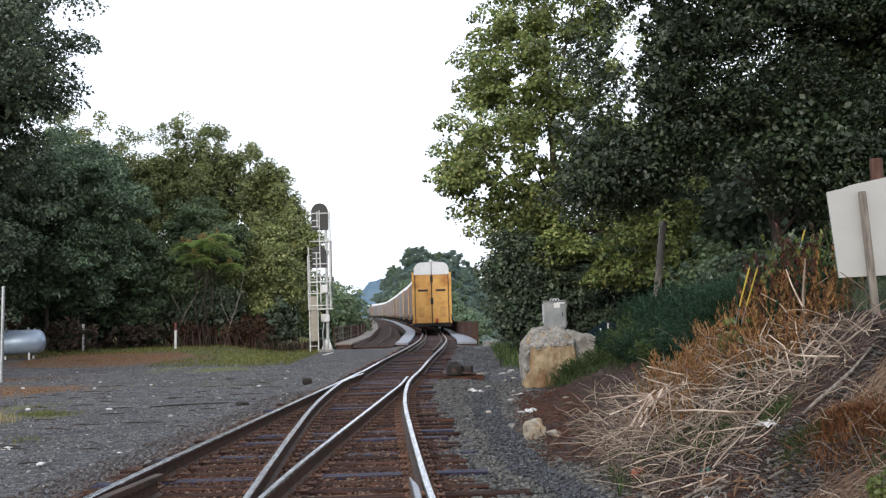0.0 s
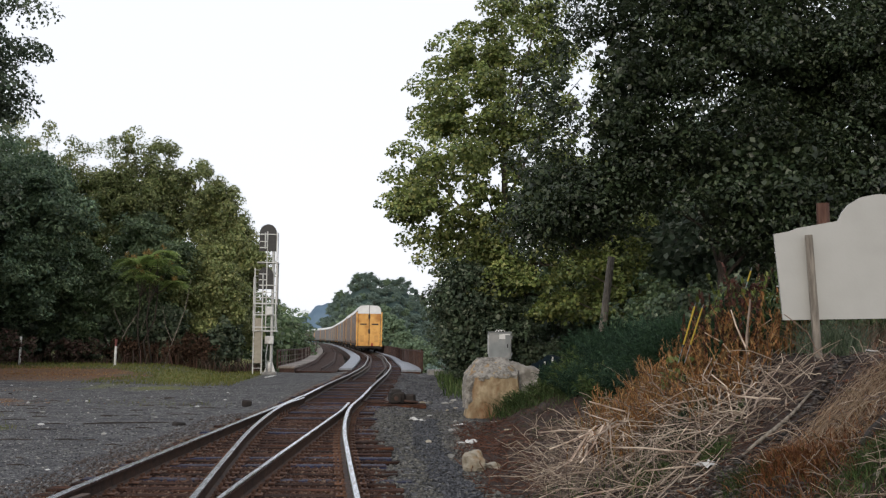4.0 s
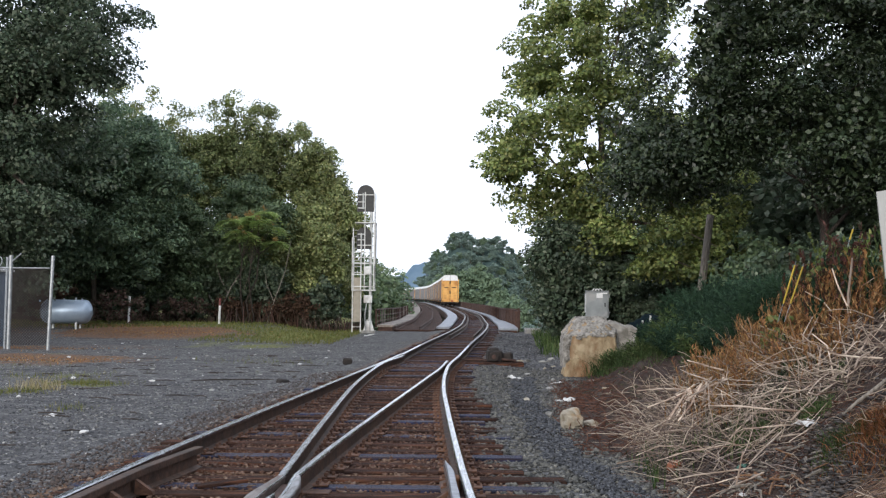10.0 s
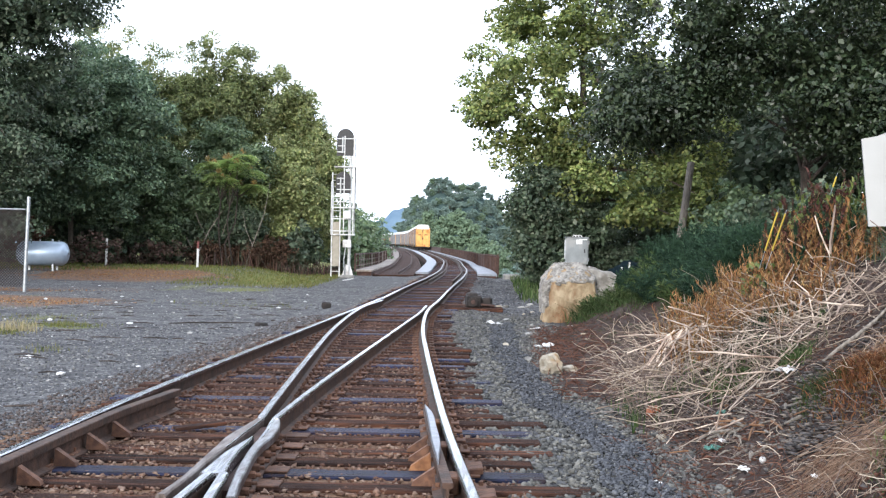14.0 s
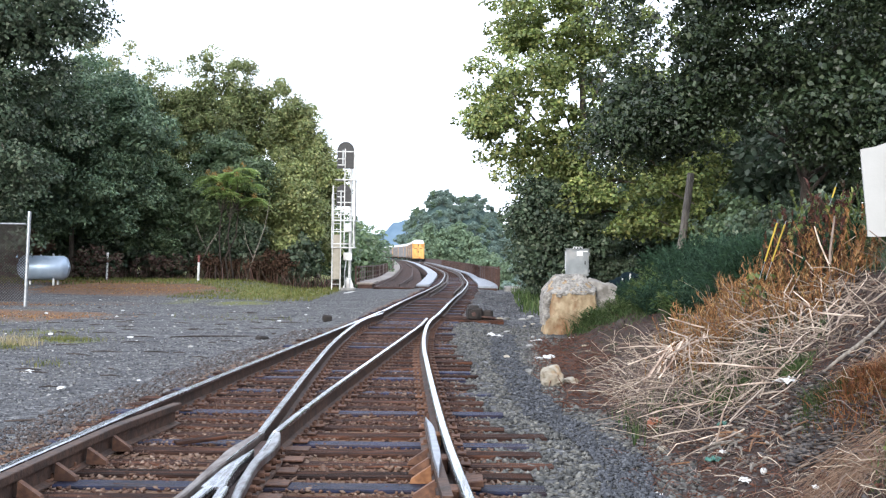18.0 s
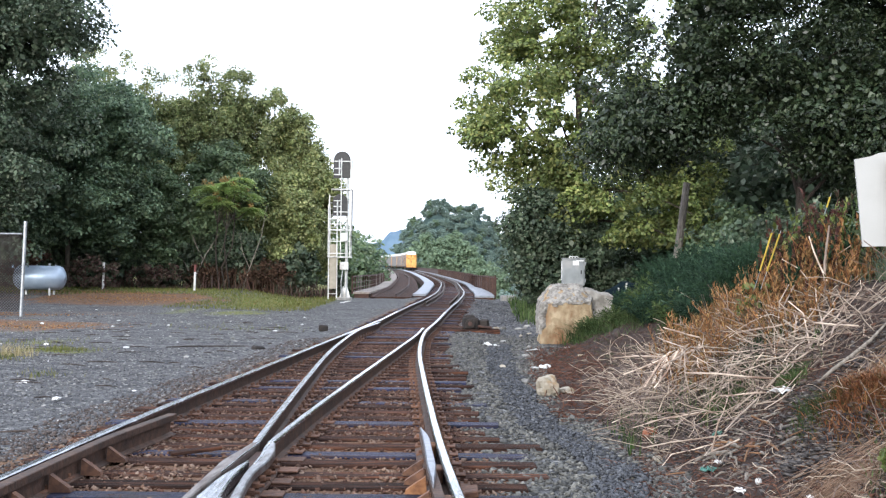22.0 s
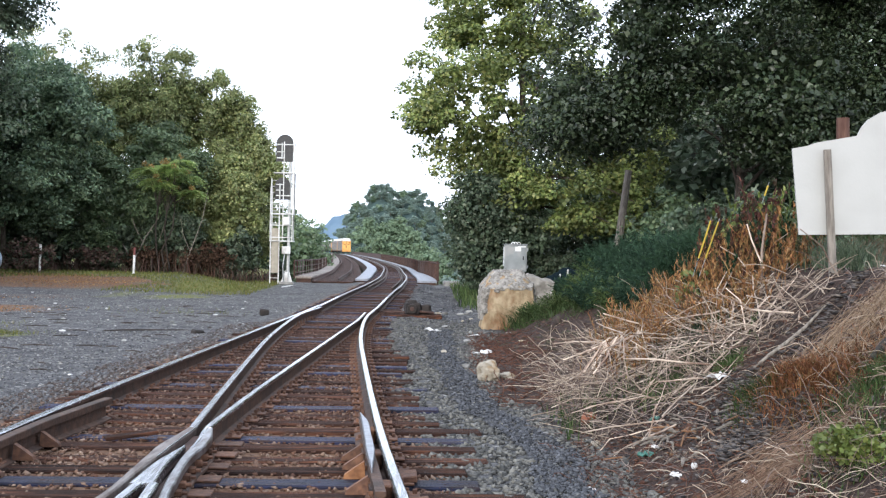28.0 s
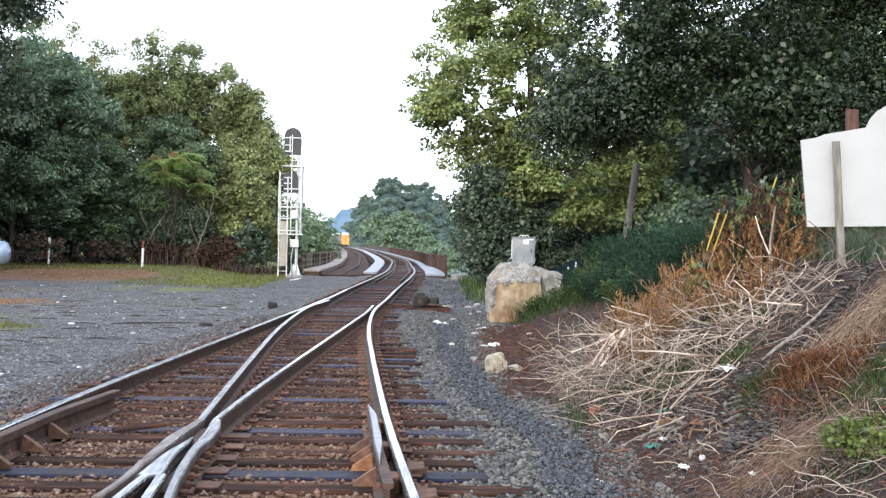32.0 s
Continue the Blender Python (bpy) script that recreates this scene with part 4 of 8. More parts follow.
WINGS = ((-1, [(9.37, -1.580, -1.650), (9.1, -1.586, -1.668), (8.85, -1.597, -1.690), (8.54, -1.606, -1.716), (8.16, -1.613, -1.712), (7.72, -1.636, -1.705), (6.95, -1.648, -1.697), (6.52, -1.662, -1.72)]),
         (1, [(9.40, -1.518, -1.455), (9.1, -1.506, -1.408), (8.9, -1.485, -1.383), (8.52, -1.468, -1.372), (8.18, -1.464, -1.390), (7.79, -1.444, -1.381), (7.27, -1.404, -1.338), (6.93, -1.368, -1.313), (6.5, -1.318, -1.262)]))
for sgn, stops in WINGS:
    rows = fine(stops)
    bm = bmesh.new()
    head_block(bm, rows, 0.12, 0.176)
    w = part("wing_rail", bm, "wing_steel" if sgn < 0 else "frog_steel", frog, "brown worn bent wing rail" if sgn < 0 else "bright rounded bent wing rail")
    bm = bmesh.new()
    head_block(bm, [(y, (a + b) / 2 - 0.012, (a + b) / 2 + 0.012) for y, a, b in rows], 0.02, 0.122, 0.001)
    head_block(bm, [(y, (a + b) / 2 - 0.05, (a + b) / 2 + 0.07 * sgn) for y, a, b in rows], 0.0, 0.026, 0.008)
    part("wing_web", bm, "rail_side", w, "rusty web and foot")
    bm = bmesh.new()
    band = [(y, a + sgn * 0.004, a + sgn * (0.016 if sgn < 0 else 0.03)) for y, a, b in rows if y > (8.0 if sgn < 0 else 8.3)]
    head_block(bm, band, 0.15, 0.1785, 0.003)
    part("wheel_band", bm, "rail_top", w, "bright wheel-worn band")
    for i, y in enumerate((6.85, 7.1, 7.35, 7.6, 7.85, 8.1, 8.35, 8.6, 8.85, 9.1)):
        a, b = min(((abs(q[0] - y), q[1], q[2]) for q in rows))[1:]
        bm = bmesh.new()
        x = (a + b) / 2 + sgn * 0.012
        rod(bm, (x, y, 0.075), (x + 0.05 * sgn, y, 0.075), 0.028, seg=6)
        rod(bm, (x + 0.05 * sgn, y, 0.075), (x + 0.085 * sgn, y, 0.075), 0.013, seg=6)
        part("bolt", bm, "plate", frog, "rusty square bolt" if i == 0 else "")
bm = bmesh.new()
head_block(bm, fine([(8.52, -1.530, -1.512), (8.2, -1.565, -1.508), (7.88, -1.598, -1.506), (7.5, -1.606, -1.486), (7.14, -1.612, -1.452)]), 0.02, 0.178)
part("frog_point", bm, "rail_top", frog, "bright worn frog point")
for y0, y1, xa, xb, z in ((8.5, 9.25, -1.585, -1.50, 0.125), (6.6, 8.5, -1.66, -1.60, 0.10), (7.0, 8.4, -1.50, -1.41, 0.10)):
    bm = bmesh.new()
    head_block(bm, [(y, xa + 0.025 * (8 - y) * (xa > -1.55), xb + 0.03 * (8 - y) * (xa > -1.55)) for y in spread(y0, y1, 0.3)], 0.01, z, 0.004)
    part("filler_block", bm, "rust_dark", frog, "dark filler in the flangeway")
for y in spread(6.7, 9.6, 0.475):
    bm = bmesh.new(); box(bm, (-1.5 + 0.03 * (8 - y), y, 0.006), (0.62, 0.2, 0.016), bevel=0.004)
    part("base_plate", bm, "plate", frog)


def brace(g, x, y, sgn, material):
    bm = bmesh.new()
    vs = [bm.verts.new((x + sgn * u, y + t, z)) for t in (-0.032, 0.032) for u, z in ((0.03, 0.0), (0.19, 0.0), (0.18, 0.03), (0.10, 0.085), (0.04, 0.125))]
    for f in ((4, 3, 2, 1, 0), (5, 6, 7, 8, 9), (0, 1, 6, 5), (1, 2, 7, 6), (2, 3, 8, 7), (3, 4, 9, 8), (4, 0, 5, 9)):
        bm.faces.new([vs[i] for i in f])
    part("brace", bm, material, g, "triangular rusty brace")


def guard(fx, sgn, y0, y1, off, head, material, label):
    """A guard rail inside a running rail, with braces; head: rows of (y, near and far offset) of its worn top."""
    g = tagged(new("guard_rail"), label, "rail")
    bm = bmesh.new()
    sweep(bm, [(fx(y) + sgn * off(y), y, -0.012) for y in spread(y0, y1, 0.25)], WEB)
    part("guard_web", bm, "rail_side", g)
    bm = bmesh.new()
    head_block(bm, [(y, fx(y) + sgn * a, fx(y) + sgn * b) for y, a, b in fine(head, 0.2)], 0.13, 0.188, 0.006)
    part("guard_head", bm, material, g, "planed grey guard head" if material == "steel_worn" else "brown guard head")
    return g


g = guard(right_rail, -1, 7.1, 10.3, lambda y: 0.118, [(10.32, 0.132, 0.139), (9.8, 0.082, 0.135), (9.2, 0.080, 0.137), (8.4, 0.086, 0.148), (7.95, 0.118, 0.146), (7.68, 0.140, 0.146)], "steel_worn", "rusty guard rail with a planed bright top")
for y, m in ((9.0, "plate"), (8.62, "plate"), (8.28, "rust_orange"), (7.75, "plate")):
    brace(g, right_rail(y) - 0.125, y, -1, m)
for y, m in ((9.7, "rust_orange"), (7.45, "plate"), (8.6, "plate")):
    bm = bmesh.new(); box(bm, (right_rail(y) - 0.06, y, 0.08), (0.075, 0.2, 0.12), bevel=0.01)
    part("spacer_block", bm, m, g, "rusty spacer block")
for y in (7.3, 8.2):
    bm = bmesh.new(); box(bm, (right_rail(y) + 0.13, y, 0.03), (0.15, 0.26, 0.05), pose(0, 0, 0, 0, -8, 0), bevel=0.008)
    part("rail_clip", bm, "plate", g, "grey-brown rail brace plate")
flare = lambda y: 0.135 + 0.10 * smooth01(9.3, 11.0, y)
g = guard(left_rail, 1, 3.6, 11.0, flare, [(11.02, 0.215, 0.300), (10.2, 0.150, 0.240), (9.4, 0.102, 0.190), (6, 0.092, 0.180), (3.6, 0.092, 0.180)], "rail_side", "brown guard rail with a flared end and many braces")
for y in (4.2, 4.9, 5.55, 6.2, 6.85, 7.5, 8.15, 8.8, 9.4):
    brace(g, left_rail(y) + flare(y) + 0.01, y, 1, "plate")
bm = bmesh.new(); box(bm, (0, 0, 0.035), (0.44, 0.10, 0.03), bevel=0.006)
tagged(part("loose_plank", bm, "tie"), "broken brown plank lying on the ties", "plank").matrix_basis = pose(-2.18, 9.75, 0.01, 3, -4, 28)

# ties: each a part, sharing a few meshes
tie_meshes = {}


def tie_mesh(length, kind):
    key = (round(length * 5) / 5, kind)
    if key not in tie_meshes:
        bm = bmesh.new()
        box(bm, (0, 0, -0.09), (key[0], 0.225, 0.18), bevel=0.012)
        for v in bm.verts:
            v.co.z += 0.006 * noise.noise(v.co * 9)
            v.co.x += 0.02 * noise.noise(v.co * 5 + Vector((key[0], 0, 0)))
        me = bpy.data.meshes.new("tie")
        bm.to_mesh(me); bm.free()
        me.materials.append(M[kind])
        tie_meshes[key] = me
    return tie_meshes[key]


bm = bmesh.new()
box(bm, (0, 0, 0.006), (0.36, 0.185, 0.016), bevel=0.004)
for sx in (-0.088, 0.088):
    box(bm, (sx * 1.08, 0, 0.018), (0.02, 0.17, 0.016))
    for sy in (-0.055, 0.055):
        box(bm, (sx, sy, 0.034), (0.034, 0.026, 0.030), bevel=0.004)
for sx in (-0.145, 0.145):
    box(bm, (sx, 0.04 if sx > 0 else -0.04, 0.026), (0.030, 0.030, 0.034), bevel=0.004)
plate_mesh = bpy.data.meshes.new("tie_plate")
bm.to_mesh(plate_mesh); bm.free()
plate_mesh.materials.append(M["plate"])
rng1 = random.Random(3)
y, ntie = -11.8, 0
while y < 100 and ntie < 240:
    xl = (left_rail(y) if y < 29.5 else main_left(y)) - 0.52 - rng1.uniform(0, 0.12)
    xr = right_rail(y) + 0.5 + rng1.choice((0, 0.05, 0.1, 0.3, 0.45)) * (1 if y < 11.5 else 0.45 if y < 20 else 0.2)
    mid, ang = (xl + xr) / 2, rng1.gauss(0.012, 0.006)
    tie = new("tie", tie_mesh(xr - xl, "tie_blue" if rng1.random() < 0.24 else "tie"))
    tie.parent = track
    tie.matrix_basis = pose(mid, y, track_z(y) + rng1.gauss(0, 0.006), rng1.gauss(0, 0.6), rng1.gauss(0, 0.3), math.degrees(ang))
    if 1.5 < y < 30:
        under = [right_rail, main_left if y > 29.5 else left_rail]
        if 9.6 < y < 25.5:
            under += [lambda q: right_rail(q) - G, lambda q: left_rail(q) + G]
        for fx in under:
            pl = new("tie_plate", plate_mesh)
            pl.parent = tie
            pl.matrix_basis = tie.matrix_basis.inverted() @ pose(fx(y), y, 0.004)
    ntie += 1
    y += 0.475 + rng1.gauss(0, 0.012)
vs, fs = [], []
while y < 420:
    for dx in (-1.3, 1.3):
        for dy in (-0.11, 0.11):
            for z in (-0.15, 0.0):
                vs.append((track_mid(y) + dx, y + dy, z + track_z(y)))
    o = len(vs) - 8
    fs += [(o + 1, o + 3, o + 7, o + 5), (o, o + 1, o + 5, o + 4), (o + 2, o + 6, o + 7, o + 3), (o, o + 2, o + 3, o + 1), (o + 4, o + 5, o + 7, o + 6)]
    y += 0.5
far_ties = np_part("tie_row", np.array(vs), np.array(fs), "tie", track)
far_ties["kind"] = "stuff"

# guard rails between the running rails on the bridge approach
for fx, sgn in ((right_rail, -1), (main_left, 1)):
    bm = bmesh.new()
    sweep(bm, [(fx(y) + sgn * 0.27, y, track_z(y)) for y in spread(46, 330, 4)], WEB)
    part("inner_guard_rail", bm, "rail_side", track)


# ---- bridge over the valley ----


def strip(bm, fa, fb, y0, y1, z0, z1, step=4.0):
    """A solid strip between two lines x = fa(y), fb(y)."""
    rows = []
    for y in spread(y0, y1, step):
        rows.append([bm.verts.new((f(y), y, z + track_z(y))) for f, z in ((fa, z0), (fb, z0), (fb, z1), (fa, z1))])
    for a, b in zip(rows, rows[1:]):
        for j in range(4):
            bm.faces.new((a[j], a[(j + 1) % 4], b[(j + 1) % 4], b[j]))
    bm.faces.new(rows[0][::-1])
    bm.faces.new(rows[-1])


bridge = tagged(new("railway_bridge"), "long curved railway bridge with walkways and rusty girders", "bridge")
second_mid = curve_through([(54, -3.4), (62, -3.45), (85, -3.8), (110, -4.7), (148, -6.2), (190, -8.4), (238, -11.2), (300, -14.9), (400, -20.8)])
bm = bmesh.new(); strip(bm, lambda y: track_mid(y) - 1.5, lambda y: track_mid(y) + 1.5, 56.0, 600, -1.6, -0.14)
part("main_deck", bm, "soil", bridge, "dark ballasted bridge deck")
bm = bmesh.new(); strip(bm, lambda y: second_mid(y) - 1.0, lambda y: second_mid(y) + 1.15, 60.5, 300, -1.6, -0.05)
part("second_deck", bm, "tie", bridge, "dark deck of the disused track")
for dx in (-0.95, 0.35):
    bm = bmesh.new(); sweep(bm, [(second_mid(y) + dx, y, -0.05) for y in spread(61, 300, 4)], WEB)
    part("old_rail", bm, "rust_dark", bridge)
# walkways of boards
def slide(stops):
    """Straight lines between (y, offset) stops."""
    def f(y):
        for (a, u), (b, v) in zip(stops, stops[1:]):
            if y <= b:
                return u + (v - u) * max(y - a, 0) / (b - a)
        return stops[-1][1]
    return f


r_in, r_out = slide([(59, 1.32), (90, 1.4), (120, 1.42)]), slide([(59, 2.34), (84, 2.25), (92, 1.95), (140, 1.85)])
m_in, m_out = slide([(61, -1.28), (97, -1.42), (130, -1.6)]), slide([(61, -1.95), (97, -2.30), (130, -2.45)])
walk_r = (lambda y: track_mid(y) + r_in(y), lambda y: track_mid(y) + r_out(y))
walk_m = (lambda y: track_mid(y) + m_out(y), lambda y: track_mid(y) + m_in(y))
walk_l = (lambda y: second_mid(y) - 2.1, lambda y: second_mid(y) - 1.2)
for (fa, fb), y0, mat_name, lab in ((walk_r, 59.3, "deck", "pale grey boarded walkway"), (walk_m, 61.0, "deck", "pale grey boarded walkway"), (walk_l, 63.5, "rust_grey", "brown boarded walkway")):
    y = y0
    while y < 130:
        y2 = y + (1.2 if y < 80 else 3.0)
        bm = bmesh.new(); strip(bm, fa, fb, y + 0.012, y2 - 0.012, 0.02, 0.12, 3)
        part("walkway_board", bm, mat_name, bridge, lab if y == y0 else "")
        y = y2
    bm = bmesh.new(); strip(bm, fa, fb, y, 420, 0.02, 0.12)
    part("walkway", bm, mat_name, bridge, lab)
    bm = bmesh.new(); strip(bm, lambda q: fa(q) + 0.05, lambda q: fb(q) - 0.05, y0 + 0.1, 420, -0.9, 0.015)
    part("girder", bm, "rust_dark", bridge, "dark rusty girder")
# right railing: rusty plate girder side with posts
rr = lambda y: walk_r[1](y) + 0.06
bm = bmesh.new(); strip(bm, lambda y: rr(y), lambda y: rr(y) + 0.05, 60, 420, 0.1, 0.98)
part("side_girder", bm, "rust_dark", bridge, "rusty red-brown side girder")
bm = bmesh.new(); strip(bm, lambda y: rr(y) - 0.05, lambda y: rr(y) + 0.12, 60, 420, 0.98, 1.03)
part("girder_cap", bm, "rust_dark", bridge)
for y in spread(59.6, 200, 2.4):
    bm = bmesh.new(); box(bm, (rr(y) - 0.03, y, 0.55 + track_z(y)), (0.08, 0.10, 1.05 + (0.2 if y < 60 else 0)), bevel=0.01)
    part("stiffener", bm, "rust_dark", bridge)
# left railing: posts and rails, faded
lr = lambda y: walk_l[0](y) - 0.06
for y in spread(63.6, 190, 2.2):
    bm = bmesh.new(); box(bm, (lr(y), y, 0.5 + track_z(y)), (0.09, 0.09, 1.0), bevel=0.01)
    part("railing_post", bm, "rust_grey" if int(y * 3) % 3 == 0 else "rust_dark", bridge, "faded railing post" if y < 64 else "")
for z, h in ((0.97, 0.08), (0.62, 0.06), (0.30, 0.06), (0.08, 0.16)):
    bm = bmesh.new(); strip(bm, lambda y: lr(y) - 0.02, lambda y: lr(y) + 0.02, 63.6, 300, z - h / 2, z + h / 2)
    part("railing_bar", bm, "rust_dark", bridge)
# abutment and piers
bm = bmesh.new(); box(bm, (-1.6, 62.0, -5.3), (8.4, 2.2, 10.1), bevel=0.05)
part("abutment", bm, "concrete", bridge, "stained concrete abutment")
bm = bmesh.new(); box(bm, (2.75, 58.6, -0.15), (0.8, 1.6, 0.62), bevel=0.05)
part("end_block", bm, "concrete", bridge, "cracked concrete end block")
for y in (95, 135, 175, 215, 255, 295, 335, 380, 425):
    bm = bmesh.new(); box(bm, (track_mid(y) - 1.5, y, -6), (7.5, 2.0, 9.0), bevel=0.1)
    part("pier", bm, "concrete", bridge)


# ---- train ----
CAR_L, CAR_P = 27.4, 28.4


def make_car(side, post):
    car = new("autorack_car")
    tagged(car, "tall covered autorack railcar with orange end doors and posts", "railcar", group="train of autorack cars")
    L, W = CAR_L / 2, 1.50
    # frame along y, rear end at -L
    bm = bmesh.new(); box(bm, (0, 0, 1.02), (2.9, CAR_L, 0.34), bevel=0.03)
    part("underframe", bm, "under", car)
    bm = bmesh.new(); box(bm, (0, 0, 3.05), (2.78, CAR_L - 0.25, 3.85))
    part("body", bm, side, car, "dusty panelled car sides")
    n = 14
    for s in (-1, 1):
        for i in range(n):
            y = -L + 0.3 + (CAR_L - 0.6) * (i + 0.5) / n
            bm = bmesh.new(); box(bm, (s * 1.42, y, 3.05), (0.06, (CAR_L - 0.6) / n - 0.14, 3.7), bevel=0.015)
            part("side_panel", bm, side, car)
            bm = bmesh.new(); box(bm, (s * 1.435, y - (CAR_L - 0.6) / n / 2, 3.05), (0.06, 0.12, 3.86), bevel=0.01)
            part("side_post", bm, post, car)
        bm = bmesh.new(); box(bm, (s * 1.44, 0, 1.25), (0.06, CAR_L - 0.2, 0.22), bevel=0.01)
        part("side_sill", bm, post, car)
    prof = [(-1.36, 4.80), (-1.30, 5.36), (-1.18, 5.62), (-0.92, 5.78), (0, 5.84), (0.92, 5.78), (1.18, 5.62), (1.30, 5.36), (1.36, 4.80)]
    bm = bmesh.new(); sweep(bm, [(0, -L + 0.02, 0), (0, L - 0.02, 0)], prof)
    part("roof", bm, "roof_white", car, "white arched roof")
    for e in (-1, 1):
        for s in (-1, 1):
            bm = bmesh.new(); box(bm, (s * 0.625, e * (L + 0.03), 2.83), (1.20, 0.10, 4.00), bevel=0.02)
            d = part("end_door", bm, "yellow", car, "orange end door")
            bm = bmesh.new(); box(bm, (s * 0.66, e * (L + 0.09), 3.50), (0.74, 0.03, 0.16), bevel=0.01)
            part("lock_bar", bm, "black", d, "dark slot bar")
            bm = bmesh.new(); box(bm, (s * 0.80, e * (L + 0.085), 1.72), (0.42, 0.02, 0.80), bevel=0.006)
            part("door_panel", bm, "yellow_worn", d, "scuffed orange panel")
            bm = bmesh.new(); box(bm, (s * 0.62, e * (L + 0.085), 4.55), (0.34, 0.012, 0.10))
            part("stencil_patch", bm, "yellow_worn", d, "faded stencil patch")
            for q in (1.2, 2.35, 3.2, 4.3):
                bm = bmesh.new(); box(bm, (s * 1.22, e * (L + 0.09), q), (0.12, 0.05, 0.10), bevel=0.01)
                part("hinge", bm, "yellow_worn", d)
            # corner column, a dark slot apart from the door
            bm = bmesh.new(); box(bm, (s * 1.385, e * (L + 0.01), 2.88), (0.19, 0.16, 4.22), bevel=0.02)
            part("corner_post", bm, "yellow", car, "orange corner post")
            bm = bmesh.new(); rod(bm, (s * 1.36, e * (L + 0.02), 4.95), (s * 1.36, e * (L + 0.02), 5.12), 0.05)
            part("roof_bracket", bm, "under", car)
            bm = bmesh.new(); tube(bm, [(s * 1.05, e * (L + 0.10), 0.85), (s * 1.05, e * (L + 0.16), 0.48), (s * 1.38, e * (L + 0.16), 0.48), (s * 1.38, e * (L + 0.10), 0.85)], [0.025] * 4, 6)
            part("step", bm, "under", car)
            bm = bmesh.new(); rod(bm, (s * 1.46, e * (L + 0.05), 1.0), (s * 1.46, e * (L + 0.05), 1.5), 0.05)
            part("grab_iron", bm, "under", car)
        bm = bmesh.new(); box(bm, (0, e * (L + 0.12), 3.36), (0.045, 0.06, 4.90))
        part("centre_seam", bm, "black", car, "dark seam between the doors")
        for z in (4.45, 2.62):
            bm = bmesh.new(); box(bm, (0, e * (L + 0.11), z), (0.20, 0.10, 0.55), bevel=0.03)
            part("door_latch", bm, "black", car)
        bm = bmesh.new(); sweep(bm, [(0, e * (L + 0.10) - 0.03, 0), (0, e * (L + 0.10) + 0.03, 0)], [(u * 0.98, w - 0.01) for u, w in prof])
        part("roof_end", bm, "roof_white", car, "white upper end sheet")
        bm = bmesh.new(); box(bm, (0, e * (L + 0.35), 0.70), (0.3, 0.75, 0.26), bevel=0.04)
        part("coupler", bm, "under", car)
        bm = bmesh.new(); box(bm, (0, e * (L + 0.02), 0.66), (2.9, 0.2, 0.26), bevel=0.02)
        part("end_sill", bm, "under", car)
        bogie_y = e * (L - 2.9)
        bm = bmesh.new()
        for s in (-1, 1):
            box(bm, (s * 1.02, bogie_y, 0.55), (0.16, 2.3, 0.34), bevel=0.04)
        box(bm, (0, bogie_y, 0.6), (2.2, 0.4, 0.3))
        bg = part("bogie", bm, "under", car)
        for dy in (-0.88, 0.88):
            for s in (-1, 1):
                bm = bmesh.new(); rod(bm, (s * 0.69, bogie_y + dy, 0.42), (s * 0.82, bogie_y + dy, 0.42), 0.42, seg=20)
                part("wheel", bm, "under", bg)
    for o in car.children_recursive:
        o.data.transform(Matrix.Diagonal((1.06, 1, 0.972, 1)))
    return car


def car_rows(k):
    """Car k of the train, rear car 0: it rolls away along the bridge."""
    rows = []
    for i in range(33):
        s = 92 + 11.7 * i + k * CAR_P
        y0, y1 = s + 2.9, s + CAR_L - 2.9
        x0, x1 = track_mid(y0), track_mid(y1)
        rows.append((float(i), pose((x0 + x1) / 2, (y0 + y1) / 2, 0.18 + track_z(y0), 0, 0, -math.degrees(math.atan2(x1 - x0, y1 - y0)))))
    return rows


first = make_car("rack_grey", "rack_side")
first.matrix_basis = car_rows(0)[0][1]
train = [first]
grey_car = make_car("rack_grey", "rack_grey")
tagged(grey_car, "tall covered autorack railcar with grey panelled sides")
grey_car.matrix_basis = car_rows(3)[0][1]
for k in range(1, 14):
    train.append(grey_car if k == 3 else copy_thing(first if k in (1, 2, 5, 10, 13) else grey_car, car_rows(k)[0][1]))
# marker lamp hung on the last coupler
bm = bmesh.new(); box(bm, (0.36, -CAR_L / 2 - 0.24, 0.98), (0.2, 0.2, 0.34), bevel=0.03)
part("end_marker", bm, "red", first, "red end-of-train marker")


